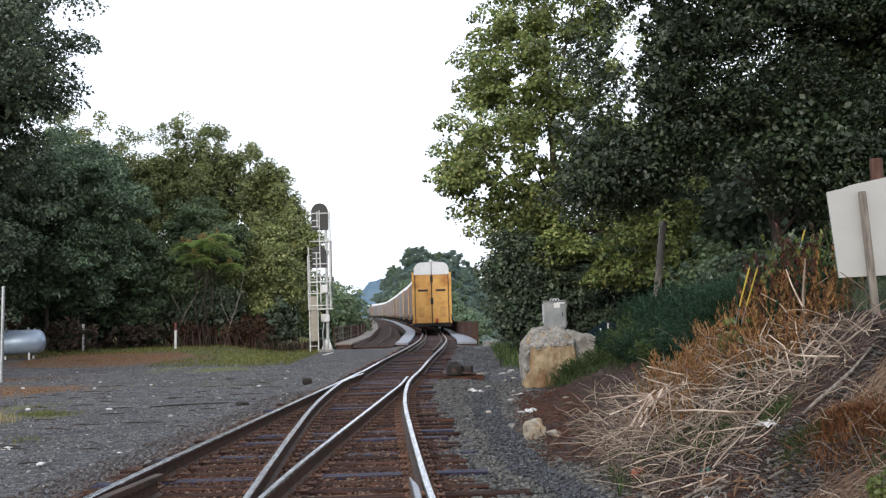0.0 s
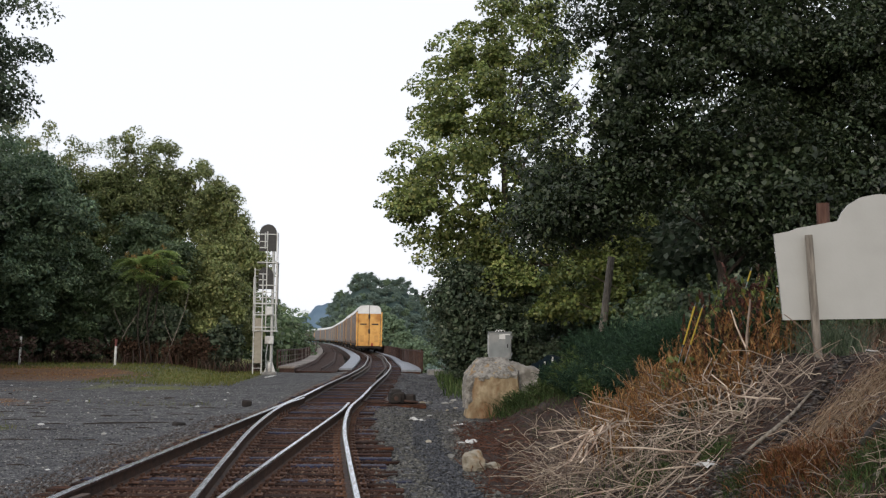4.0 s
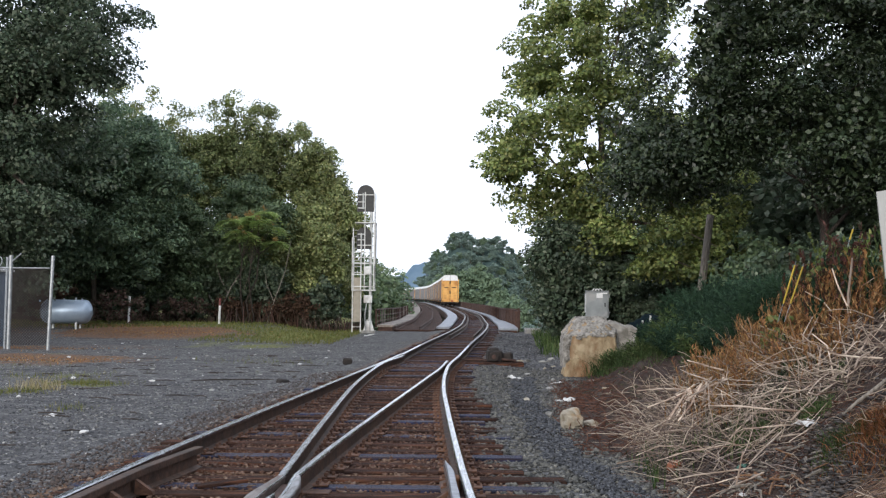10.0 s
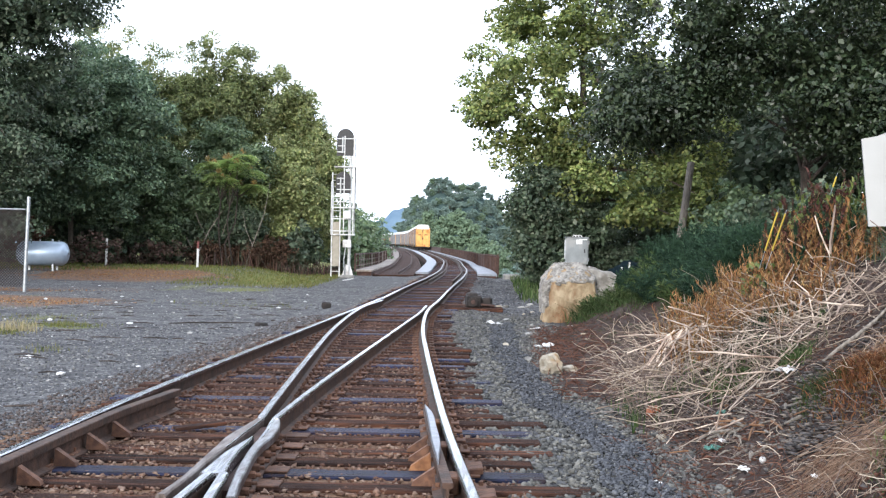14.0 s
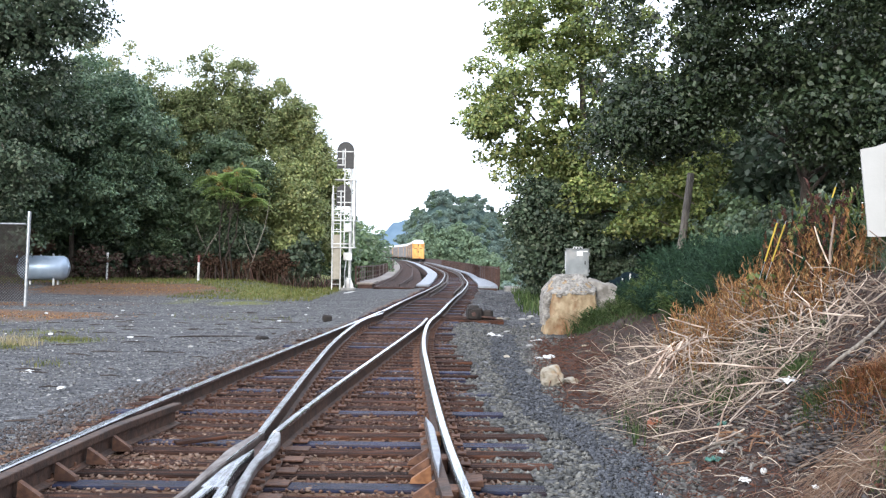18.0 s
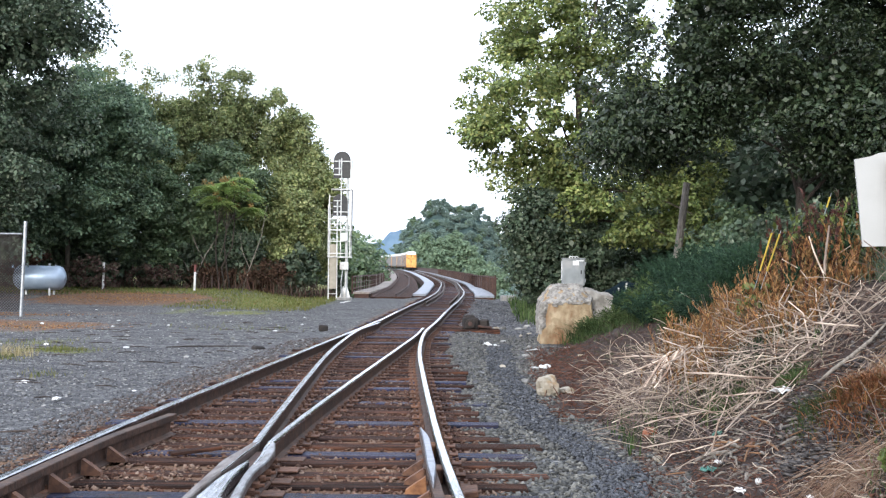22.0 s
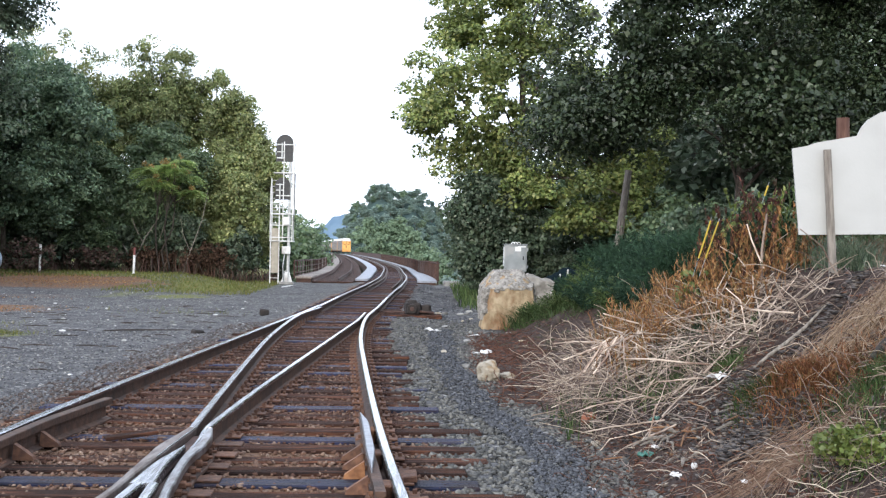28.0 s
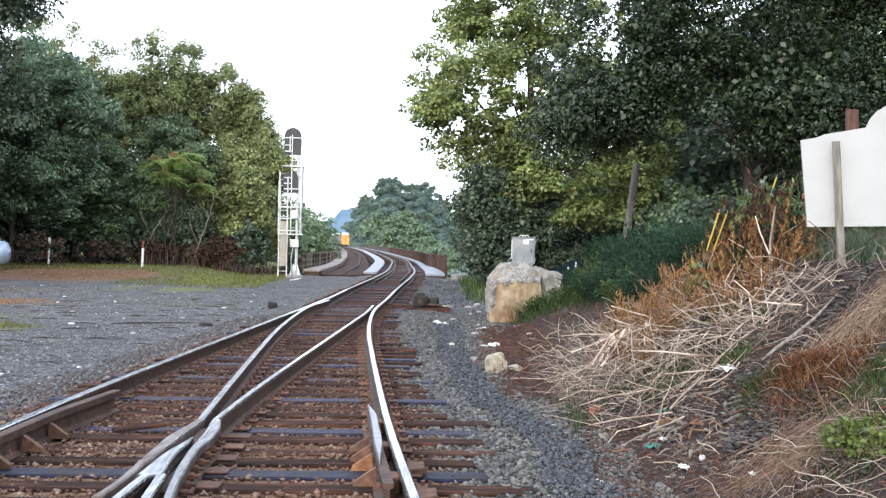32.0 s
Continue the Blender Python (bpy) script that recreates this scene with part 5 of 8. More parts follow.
# ---- trees ----
def leaf_mass(rng, centres, spread_r, per, size, flat=0.75, face=0.75, wide=0.40, cap=0.0):
    """Small folded leaves round each clump centre, facing up and outwards; cap: the share that lies on the clump's upper shell."""
    c = np.repeat(np.asarray(centres, float), per, axis=0)
    r = np.repeat(np.asarray(spread_r, float), per)
    k = len(c)
    d = rng.normal(size=(k, 3))
    d /= np.linalg.norm(d, axis=1)[:, None]
    top = rng.random(k) < cap
    d[top, 2] = np.abs(d[top, 2]) * 0.9 + 0.1
    far = np.where(top, rng.uniform(0.72, 1.05, k), rng.random(k) ** 0.45)
    p = c + d * (r * far)[:, None] * np.array((1, 1, flat))
    p[:, 2] -= np.where(top, 0.25 * r * (d[:, 0] ** 2 + d[:, 1] ** 2), 0)
    s = size * rng.uniform(0.6, 1.3, k)
    nrm = d * face + np.array((0, 0, 0.5 * face)) + rng.normal(0, 0.5, (k, 3))
    nrm /= np.linalg.norm(nrm, axis=1)[:, None]
    u = np.cross(nrm, rng.normal(size=(k, 3)))
    u /= np.linalg.norm(u, axis=1)[:, None]
    w = np.cross(nrm, u)
    quad = np.array([(-0.5, 0, 0), (0, -wide, 0.09), (0.58, 0, -0.10), (0, wide, 0.09)])
    v = p[:, None, :] + s[:, None, None] * (quad[None, :, :1] * u[:, None] + quad[None, :, 1:2] * w[:, None] + quad[None, :, 2:] * nrm[:, None])
    f = np.arange(4 * k).reshape(k, 4)
    return v.reshape(-1, 3), f


def tree(name, base, trunk_h, trunk_r, blobs, clumps, per, size, leaf, label, seed, bark="bark", clump_r=(0.5, 1.1), limbs=9, shell=0.55, lean=(0, 0), flat=0.6, core=0.2, core_size=1.4, wide=0.36, face=0.75, cap=0.62, spray=0.0, gaps=()):
    """blobs: crown ellipsoids (x, y, z, rx, ry, rz) relative to the base."""
    rng = np.random.default_rng(seed)
    root = tagged(new(name), label, "tree")
    root.matrix_basis = Matrix.Translation(base)
    vol = np.array([b[3] * b[4] * b[5] for b in blobs]) ** 0.75
    pick = rng.choice(len(blobs), clumps, p=vol / vol.sum())
    d = rng.normal(size=(clumps, 3)); d /= np.linalg.norm(d, axis=1)[:, None]
    rad = shell + (1 - shell) * rng.random(clumps) ** 0.6
    bl = np.array(blobs)
    cen = bl[pick, :3] + d * bl[pick, 3:] * rad[:, None] * rng.uniform(0.86, 1.10, clumps)[:, None]
    cen[:, 2] += spray * bl[pick, 5] * (d[:, 2] > 0.5) * rng.random(clumps) ** 2
    v, f = leaf_mass(rng, cen, rng.uniform(*clump_r, clumps), per, size, flat, face, wide, cap)
    if core:
        # larger shaded leaves deep inside close the crown
        inner = bl[pick, :3] + d * bl[pick, 3:] * (0.6 * rng.random(clumps) ** 0.5)[:, None]
        v2, f2 = leaf_mass(rng, inner, np.full(clumps, clump_r[1]), max(4, int(per * core)), size * core_size, 0.8)
        v, f = np.concatenate([v, v2]), np.concatenate([f, f2 + len(v)])
    if gaps:
        # open places in the crown
        mid = v.reshape(-1, 4, 3).mean(1)
        keep = np.ones(len(mid), bool)
        for gx, gz, gr in gaps:
            keep &= np.hypot(mid[:, 0] - gx, mid[:, 2] - gz) > gr * (1 + 0.35 * np.sin(5 * mid[:, 1] + 9 * mid[:, 0]))
        v = v.reshape(-1, 4, 3)[keep].reshape(-1, 3)
        f = np.arange(len(v)).reshape(-1, 4)
    np_part("crown", v, f, leaf, root)
    bm = bmesh.new()
    top = Vector((lean[0], lean[1], trunk_h))
    pts = [top * t + Vector((0.15 * math.sin(5 * t + seed), 0.12 * math.cos(4 * t + seed), 0)) * t for t in (0, 0.06, 0.3, 0.6, 0.85, 1)]
    tube(bm, pts, [trunk_r * q for q in (1.35, 1.05, 0.9, 0.72, 0.5, 0.25)], 10)
    part("trunk", bm, bark, root)
    for i in range(limbs):
        c = Vector(cen[int(rng.integers(clumps))])
        t = float(rng.uniform(0.3, 0.95))
        s = top * t
        if c.z < s.z:
            s = top * max(0.25, t * 0.6)
        mid = (s + c) / 2 + Vector((0, 0, 0.12 * (c - s).length))
        bm = bmesh.new()
        tube(bm, [s, s.lerp(mid, 0.6), mid.lerp(c, 0.4), c], [trunk_r * 0.42 * (1.1 - t * 0.5), trunk_r * 0.32, trunk_r * 0.2, trunk_r * 0.06], 6)
        part("limb", bm, bark, root)
    return root


rng_gap = random.Random(31)
# right side: tall sycamore beside the track, big dark oak on the bank
tree("sycamore_tree", (4.35, 42, 0.2), 12.0, 0.16,
     [(-2.1, -1, 7.2, 2.0, 2.4, 1.9), (-1.2, 0, 10.2, 1.9, 2.3, 2.3), (-0.8, 0, 11.9, 1.3, 1.8, 1.9), (0.8, 0.2, 12.7, 1.6, 1.8, 1.6), (1.6, 0.5, 9.6, 2.3, 2.6, 2.8), (-1.0, 0, 5.0, 1.3, 1.8, 1.1), (1.2, -1, 5.3, 2.4, 2.4, 1.6), (3.8, 0, 4.2, 2.2, 2.0, 1.4), (3.4, 0, 6.6, 2.0, 2.4, 1.8), (3.0, -1.5, 3.0, 2.4, 1.5, 0.9), (1.0, -2.0, 3.3, 2.0, 1.1, 1.1), (4.8, -1.0, 3.5, 1.8, 1.4, 1.1), (-2.9, -0.6, 5.6, 0.8, 1.2, 0.8), (-2.1, -0.6, 4.3, 0.75, 1.0, 0.9)],
     270, 340, 0.128, "leaf_syc", "tall yellow-green sycamore tree beside the track", 11, clump_r=(0.5, 1.05), limbs=30, shell=0.62, flat=0.60, core=0.05, wide=0.46, cap=0.75, gaps=((3.1, 8.6, 0.5), (3.05, 9.4, 0.6), (2.95, 10.3, 0.65), (2.85, 11.2, 0.6), (-0.35, 7.4, 0.42), (-1.0, 9.9, 0.42), (0.3, 10.6, 0.3), (-2.2, 8.6, 0.3), (-0.6, 6.3, 0.22), (0.0, 1.9, 0.5), *[(rng_gap.uniform(1.3, 4.2), rng_gap.uniform(7.6, 12.2), rng_gap.uniform(0.2, 0.45)) for _ in range(8)], *[(rng_gap.uniform(-3.0, 0.8), rng_gap.uniform(5.0, 12.5), rng_gap.uniform(0.12, 0.30)) for _ in range(18)], *[(rng_gap.uniform(0.2, 5.8), rng_gap.uniform(2.2, 6.2), rng_gap.uniform(0.2, 0.5)) for _ in range(20)]))
tree("dark_shrub_tree", (3.1, 40.5, 0.1), 3.6, 0.07, [(0.0, 0, 1.6, 1.25, 1.1, 1.3), (-0.15, 0, 3.2, 1.2, 1.1, 1.1), (1.2, 0.4, 2.2, 1.1, 1.0, 1.6)], 120, 150, 0.13, "leaf_dark", "dense dark green shrubby tree under the sycamore", 20, clump_r=(0.4, 0.8), limbs=6, bark="bark_dark")
tree("dark_oak_tree", (8.3, 28, 1.3), 5.6, 0.12,
     [(-4.3, 0.3, 3.9, 1.0, 1.3, 1.4), (-3.4, 0, 3.7, 1.5, 1.6, 0.9), (-2.2, -0.4, 4.8, 2.0, 1.8, 1.3), (-2.9, 0, 6.7, 2.0, 2.4, 1.9), (-2.4, 0.5, 9.6, 1.7, 2.0, 2.0), (-4.2, 0.5, 9.7, 1.2, 1.6, 1.3), (-0.2, -1, 8.2, 2.7, 2.8, 2.8), (3.0, 0, 7.2, 3.4, 3.2, 3.0), (0.3, -1.4, 4.1, 2.7, 2.0, 1.7), (2.6, -1.6, 3.2, 2.8, 1.8, 1.6), (3.6, -1, 4.6, 2.8, 2.6, 1.8), (1.4, 0, 11.5, 3.0, 3.0, 2.6), (6, 0, 8, 3.0, 3, 3.5)],
     660, 290, 0.108, "leaf_oak", "large dark-leaved oak tree on the bank", 12, clump_r=(0.5, 1.0), limbs=8, flat=0.55, core=0.34, core_size=1.4, wide=0.29, cap=0.6, bark="bark_dark",
     gaps=((-3.4, 5.3, 0.34), (-3.35, 5.9, 0.42), (-3.4, 6.5, 0.46), (-3.5, 7.1, 0.42), (-2.7, 6.3, 0.22), (-4.1, 7.0, 0.34), (-3.9, 6.3, 0.22), (-4.3, 7.8, 0.30), (-2.4, 8.0, 0.2), *[(rng_gap.uniform(-5.2, -2.4), rng_gap.uniform(5.2, 11.0), rng_gap.uniform(0.12, 0.36)) for _ in range(38)]))
for i, (x, y, h, w, lf) in enumerate([(13, 38, 11, 4.5, "leaf_dark"), (4.5, 50, 6.2, 2.6, "leaf_dark"), (8.5, 48, 7, 3.2, "leaf_mid"), (14, 52, 12, 5, "leaf_mid"), (10.2, 45, 8.6, 2.8, "leaf_dark"), (12.6, 46.5, 11, 3.6, "leaf_dark"), (19, 30, 13, 5, "leaf_dark"), (5.7, 56, 7.5, 2.9, "leaf_dark"), (22, 45, 14, 6, "leaf_dark"), (12, 66, 9, 5, "leaf_mid")]):
    tree("bank_tree", (x, y, 0.4), h * 0.75, 0.16, [(0, 0, h * 0.62, w * 0.75, w * 0.75, h * 0.36), (-w * 0.3, 0, h * 0.34, w * 0.6, w * 0.6, h * 0.3), (w * 0.35, 0, h * 0.3, w * 0.6, w * 0.6, h * 0.28)],
         160, 44 if h > 10 else 60, 0.34 if h > 10 else 0.18, lf, "leafy tree in the thicket behind the bank" if h > 8 else "low dark-leaved tree beside the bridge end", 40 + i, clump_r=(0.5, 1.1), limbs=5)
# left side: near oak at the yard's edge and the wood's edge behind the grass
tree("yard_oak_tree", (-21, 50, 0.2), 13, 0.3,
     [(1.5, 0, 14.0, 5.2, 4, 3.6), (2.0, -1, 11, 3.6, 3, 2.4), (-4, 0, 11, 5, 4, 4), (0, 0, 8, 5, 4, 3), (-3, 0, 5.5, 5, 4, 2.6), (0.5, -2, 4.6, 4, 2, 2.4), (-0.5, -2, 2.4, 4, 2, 1.6)],
     420, 220, 0.18, "leaf_dark", "tall dark oak tree at the edge of the yard", 13, clump_r=(0.6, 1.25), limbs=12, cap=0.5)
for i, (x, y, h, w, lf) in enumerate([(-33, 66, 12.5, 5.5, "leaf_dark"), (-26.5, 65, 12.5, 5, "leaf_maple"), (-22, 66, 12.4, 4.2, "leaf_maple"), (-19.6, 66, 12.2, 3.4, "leaf_edge"), (-17.0, 65.5, 11.3, 3.0, "leaf_edge"), (-14.7, 66, 11.7, 3.0, "leaf_edge"), (-12.1, 66, 11.5, 2.7, "leaf_edge"),
                                      (-10.2, 66, 10.1, 2.6, "leaf_edge"), (-8.7, 66, 8.6, 2.2, "leaf_edge"), (-7.9, 64.5, 6.9, 1.7, "leaf_edge"), (-12.8, 62.5, 7.6, 2.8, "leaf_mid"), (-20, 61, 7.0, 3.0, "leaf_mid"), (-29, 60, 8, 4, "leaf_dark"),
                                      (-15.6, 61.5, 6.6, 2.8, "leaf_mid"), (-9.5, 63.2, 6.0, 2.2, "leaf_edge"), (-25, 61, 5.5, 3.2, "leaf_dark"), (-40, 62, 13, 6, "leaf_dark"), (-35, 55, 9, 4.5, "leaf_dark")]):
    near = x > -24
    edge = lf == "leaf_edge"
    h *= 1.05 if edge else 1.0
    q = random.Random(200 + i)
    tree("wood_edge_tree", (x, y, 0.3), h * 0.8, 0.13, [(q.uniform(-0.3, 0.3) * w, 0, h * q.uniform(0.78, 0.84), w * 0.55, w * 0.55, h * 0.22), (w * 0.42, -0.5, h * q.uniform(0.56, 0.74), w * q.uniform(0.5, 0.7), w * 0.6, h * 0.19), (-w * 0.42, -0.5, h * q.uniform(0.50, 0.70), w * q.uniform(0.5, 0.7), w * 0.6, h * 0.19), (0, -0.8, h * 0.42, w * 0.6, w * 0.5, h * 0.18), (0, -1, h * 0.24, w * 0.75, w * 0.5, h * 0.14)],
         210 if edge else 150 if near else 50, 150 if edge else 200 if near else 120, 0.145 if near else 0.24, lf, "yellow-green leafy tree at the wood's edge" if edge else "green leafy tree at the wood's edge", 60 + i, clump_r=(0.32, 0.68) if edge else (0.45, 0.85), limbs=16 if edge else 5, bark="wood_grey" if edge else "bark",
         cap=0.6, spray=0.25 if edge else 0.1, core=0.16 if edge else 0.3, wide=0.34, flat=1.0 if edge else 0.6, shell=0.68 if edge else 0.55)
tree("dark_maple_tree", (-19.5, 58, 0.3), 9, 0.13, [(1.0, 0, 8.2, 3.6, 3.2, 2.7), (-3, -1, 7.6, 3.8, 3, 2.8), (3.2, -0.6, 6.9, 1.9, 2.2, 1.9), (0.6, -1, 4.2, 4.0, 2.6, 2.0), (-3.0, -1.2, 3.6, 3.6, 2.2, 2.0)],
     330, 200, 0.165, "leaf_maple", "dense dark maple tree at the edge of the yard", 15, clump_r=(0.6, 1.1), limbs=9, cap=0.65, core=0.2)


def frond(rng, root, leaf, length, pairs, drop):
    """A feathered leaf: an arching stalk with leaflets in pairs along both sides."""
    az = rng.uniform(0, 6.283)
    out = np.array((math.cos(az), math.sin(az), 0.0))
    lift = rng.uniform(0.05, 0.55)
    t = np.linspace(0, 1, pairs)
    mid = root + out * (length * t)[:, None] + np.array((0, 0, 1)) * (length * (lift * t - drop * t ** 2))[:, None]
    side = np.array((-out[1], out[0], 0.0))
    quads = []
    for p, q in zip(mid, t):
        ll = leaf * (1.15 - 0.7 * abs(q - 0.45))
        for s in (-1, 1):
            tip = p + side * s * ll + out * 0.35 * ll + np.array((0, 0, -0.30 * ll * rng.uniform(0.5, 1.4)))
            w = out * 0.13 * leaf + np.array((0, 0, 0.03 * leaf))
            m = (p + tip) / 2 + np.array((0, 0, 0.04 * leaf))
            quads.append((p, m - w, tip, m + w))
    return quads


sumac = tagged(new("sumac_tree"), "umbrella-shaped sumac with feathered leaves at the wood's edge", "tree")
sumac.matrix_basis = Matrix.Translation((-11.7, 59, 0.3))
rq = np.random.default_rng(300)
quads, heads = [], []
forks = [(-0.45, -0.1, 3.3), (0.35, 0.2, 3.5), (0.05, -0.35, 3.0)]
for i, fk in enumerate(forks):
    bm = bmesh.new()
    tube(bm, [(0.25 * i - 0.3, 0.1 * i, -0.2), (0.25 * i - 0.5, 0.05, 1.1), (fk[0] - 0.1, fk[1], 2.2), fk], [0.05, 0.045, 0.038, 0.03], 7)
    # dark bark tone stands in for the shade below the crown
    part("stem", bm, "bark_dark", sumac)
for i in range(17):
    a, r = 2.4 * i, 1.45 * math.sqrt((i + 0.5) / 17)
    top = np.array((r * math.cos(a), 0.8 * r * math.sin(a), 5.35 - 0.5 * r ** 2 + 0.25 * r * math.cos(a + 2.5) + rq.normal(0, 0.28)))
    heads.append(top)
    for _ in range(11):
        quads += frond(rq, top, 0.30, rq.uniform(0.5, 1.0), 9, rq.uniform(0.45, 0.95))
    fk = forks[i % 3]
    bm = bmesh.new()
    tube(bm, [fk, (0.6 * fk[0] + 0.4 * top[0], 0.6 * fk[1] + 0.4 * top[1], fk[2] + 0.55 * (top[2] - fk[2]) - 0.1), tuple(top)], [0.026, 0.02, 0.012], 6)
    part("limb", bm, "bark_dark", sumac)
v = np.array(quads).reshape(-1, 3)
np_part("crown", v, np.arange(len(v)).reshape(-1, 4), "leaf_sumac", sumac)
for top in heads:
    v, f = leaf_mass(rq, [top + np.array((0.0, -0.15, 0.22))], [0.17], 26, 0.09, 0.9)
    np_part("seed_head", v, f, "seed", sumac, "orange seed cluster")
tree("low_dark_tree", (-12.0, 60.6, 0.3), 3.2, 0.06, [(0.3, 0, 2.3, 1.6, 0.6, 1.0), (-1.2, 0.2, 1.5, 1.4, 0.6, 0.9)], 70, 120, 0.13, "leaf_dark", "low dark leafy tree beneath the sumac", 19, clump_r=(0.4, 0.8), limbs=4, bark="bark_dark")
tree("hazel_tree", (-8.5, 62, 0.3), 4.2, 0.08, [(0.0, 0, 4.1, 1.4, 1.2, 1.4), (0.2, 0, 2.2, 1.3, 1.2, 1.0)], 80, 70, 0.15, "leaf_edge", "yellow-green bushy tree beside the signal", 17, clump_r=(0.35, 0.6), limbs=5)
rngb = random.Random(12)
for i in range(7):
    x = rngb.uniform(-17.5, -9.4)
    ln, h = rngb.choice((-1, -1, 1)) * rngb.uniform(0.3, 2.4), rngb.uniform(2.2, 5.0)
    y0, r0 = rngb.uniform(58.8, 60.6), rngb.uniform(0.025, 0.045)
    kink = rngb.uniform(-0.35, 0.35)
    bm = bmesh.new()
    tube(bm, [(x, y0, 0.1), (x + ln * 0.2 + kink * 0.5, y0 + 0.1, h * 0.3), (x + ln * 0.55 + kink, y0 + 0.2, h * 0.65), (x + ln, y0 + 0.5, h)], [r0, r0 * 0.85, r0 * 0.65, r0 * 0.4], 7)
    if i % 2:
        q = Vector((x + ln * 0.2 + kink * 0.5, y0 + 0.1, h * 0.3))
        tube(bm, [q, q + Vector((-ln * 0.3, -0.1, h * 0.18)), q + Vector((-ln * 0.45, -0.1, h * 0.4))], [r0 * 0.6, r0 * 0.45, r0 * 0.2], 6)
    tagged(part("bare_trunk", bm, "wood_grey"), "pale bare leaning trunk in the undergrowth", "trunk", group="bare trunks at the wood's edge")
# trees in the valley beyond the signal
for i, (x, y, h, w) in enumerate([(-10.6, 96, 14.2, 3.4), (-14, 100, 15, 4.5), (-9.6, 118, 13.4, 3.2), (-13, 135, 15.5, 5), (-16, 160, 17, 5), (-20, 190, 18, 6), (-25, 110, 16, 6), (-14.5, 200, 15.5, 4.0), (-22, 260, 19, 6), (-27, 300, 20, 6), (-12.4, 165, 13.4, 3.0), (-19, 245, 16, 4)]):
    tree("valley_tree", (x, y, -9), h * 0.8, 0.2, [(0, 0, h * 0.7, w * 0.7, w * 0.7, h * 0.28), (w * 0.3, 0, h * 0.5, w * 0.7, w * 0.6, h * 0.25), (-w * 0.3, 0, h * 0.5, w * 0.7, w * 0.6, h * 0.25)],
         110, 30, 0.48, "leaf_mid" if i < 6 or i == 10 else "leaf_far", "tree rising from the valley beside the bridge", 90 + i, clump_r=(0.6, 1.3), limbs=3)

# ---- far hill ----
hill_top = curve_through([(-160, 4), (-75, 6), (-56, 9), (-46, 12), (-40, 19), (-36.5, 32), (-33, 38), (-28, 42.5), (-23.5, 46.5), (-21, 52), (-17.5, 56.5), (-11.5, 57.5), (-5.5, 56), (-2, 53.5), (3, 53.5), (10, 55), (16, 53), (21, 48), (25, 43), (30, 38), (38, 31), (52, 18), (130, 14)])
vs, nx, ny = [], 70, 14
for j in range(ny):
    for i in range(nx):
        x = -208 + 352 * i / (nx - 1)
        y = 640 + 420 * j / (ny - 1)
        vs.append((x, y, -20 + max(hill_top(x) + 2.5, 2) * smooth01(640, 800, y) + 2 * noise.noise(Vector((x * 0.06, y * 0.03, 0)))))
i = np.arange((nx - 1) * (ny - 1)); a = (i // (nx - 1)) * nx + i % (nx - 1)
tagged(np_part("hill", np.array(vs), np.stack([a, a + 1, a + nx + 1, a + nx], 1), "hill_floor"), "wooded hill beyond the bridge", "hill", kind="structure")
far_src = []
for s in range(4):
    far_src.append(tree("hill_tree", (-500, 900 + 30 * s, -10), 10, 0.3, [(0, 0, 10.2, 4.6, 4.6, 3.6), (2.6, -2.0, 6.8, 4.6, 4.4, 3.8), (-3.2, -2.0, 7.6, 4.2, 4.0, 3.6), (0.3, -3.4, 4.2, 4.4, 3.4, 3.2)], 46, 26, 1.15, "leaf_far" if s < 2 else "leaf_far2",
                        "green hillside tree with haze mixed into its colours", 120 + s, clump_r=(1.0, 2.2), limbs=0, core=0.55, core_size=1.2, face=1.4, shell=0.7))
rng2 = random.Random(8)
used = set()


def far_tree(k, m):
    if k in used:
        copy_thing(far_src[k], m)
    else:
        used.add(k)
        far_src[k].matrix_basis = m


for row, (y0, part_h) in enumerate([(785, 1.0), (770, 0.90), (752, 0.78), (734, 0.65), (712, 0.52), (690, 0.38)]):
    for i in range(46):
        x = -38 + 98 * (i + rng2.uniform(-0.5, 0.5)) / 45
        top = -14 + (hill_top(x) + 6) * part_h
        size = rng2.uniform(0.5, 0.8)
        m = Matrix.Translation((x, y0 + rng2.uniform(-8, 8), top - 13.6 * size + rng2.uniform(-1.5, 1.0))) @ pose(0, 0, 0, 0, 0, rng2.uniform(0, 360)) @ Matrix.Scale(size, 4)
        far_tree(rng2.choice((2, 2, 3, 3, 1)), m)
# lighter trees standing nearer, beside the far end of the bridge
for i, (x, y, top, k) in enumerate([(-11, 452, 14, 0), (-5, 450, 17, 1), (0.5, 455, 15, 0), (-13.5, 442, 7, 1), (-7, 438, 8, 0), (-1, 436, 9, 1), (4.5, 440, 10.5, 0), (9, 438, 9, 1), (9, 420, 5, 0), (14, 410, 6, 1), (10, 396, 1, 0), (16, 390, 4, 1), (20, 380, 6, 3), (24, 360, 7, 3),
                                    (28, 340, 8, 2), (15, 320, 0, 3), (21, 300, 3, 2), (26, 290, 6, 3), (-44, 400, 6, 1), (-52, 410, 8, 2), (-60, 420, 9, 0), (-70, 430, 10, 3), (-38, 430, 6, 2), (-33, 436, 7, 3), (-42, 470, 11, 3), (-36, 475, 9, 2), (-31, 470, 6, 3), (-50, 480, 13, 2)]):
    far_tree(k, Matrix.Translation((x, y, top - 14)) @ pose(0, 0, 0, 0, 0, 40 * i))
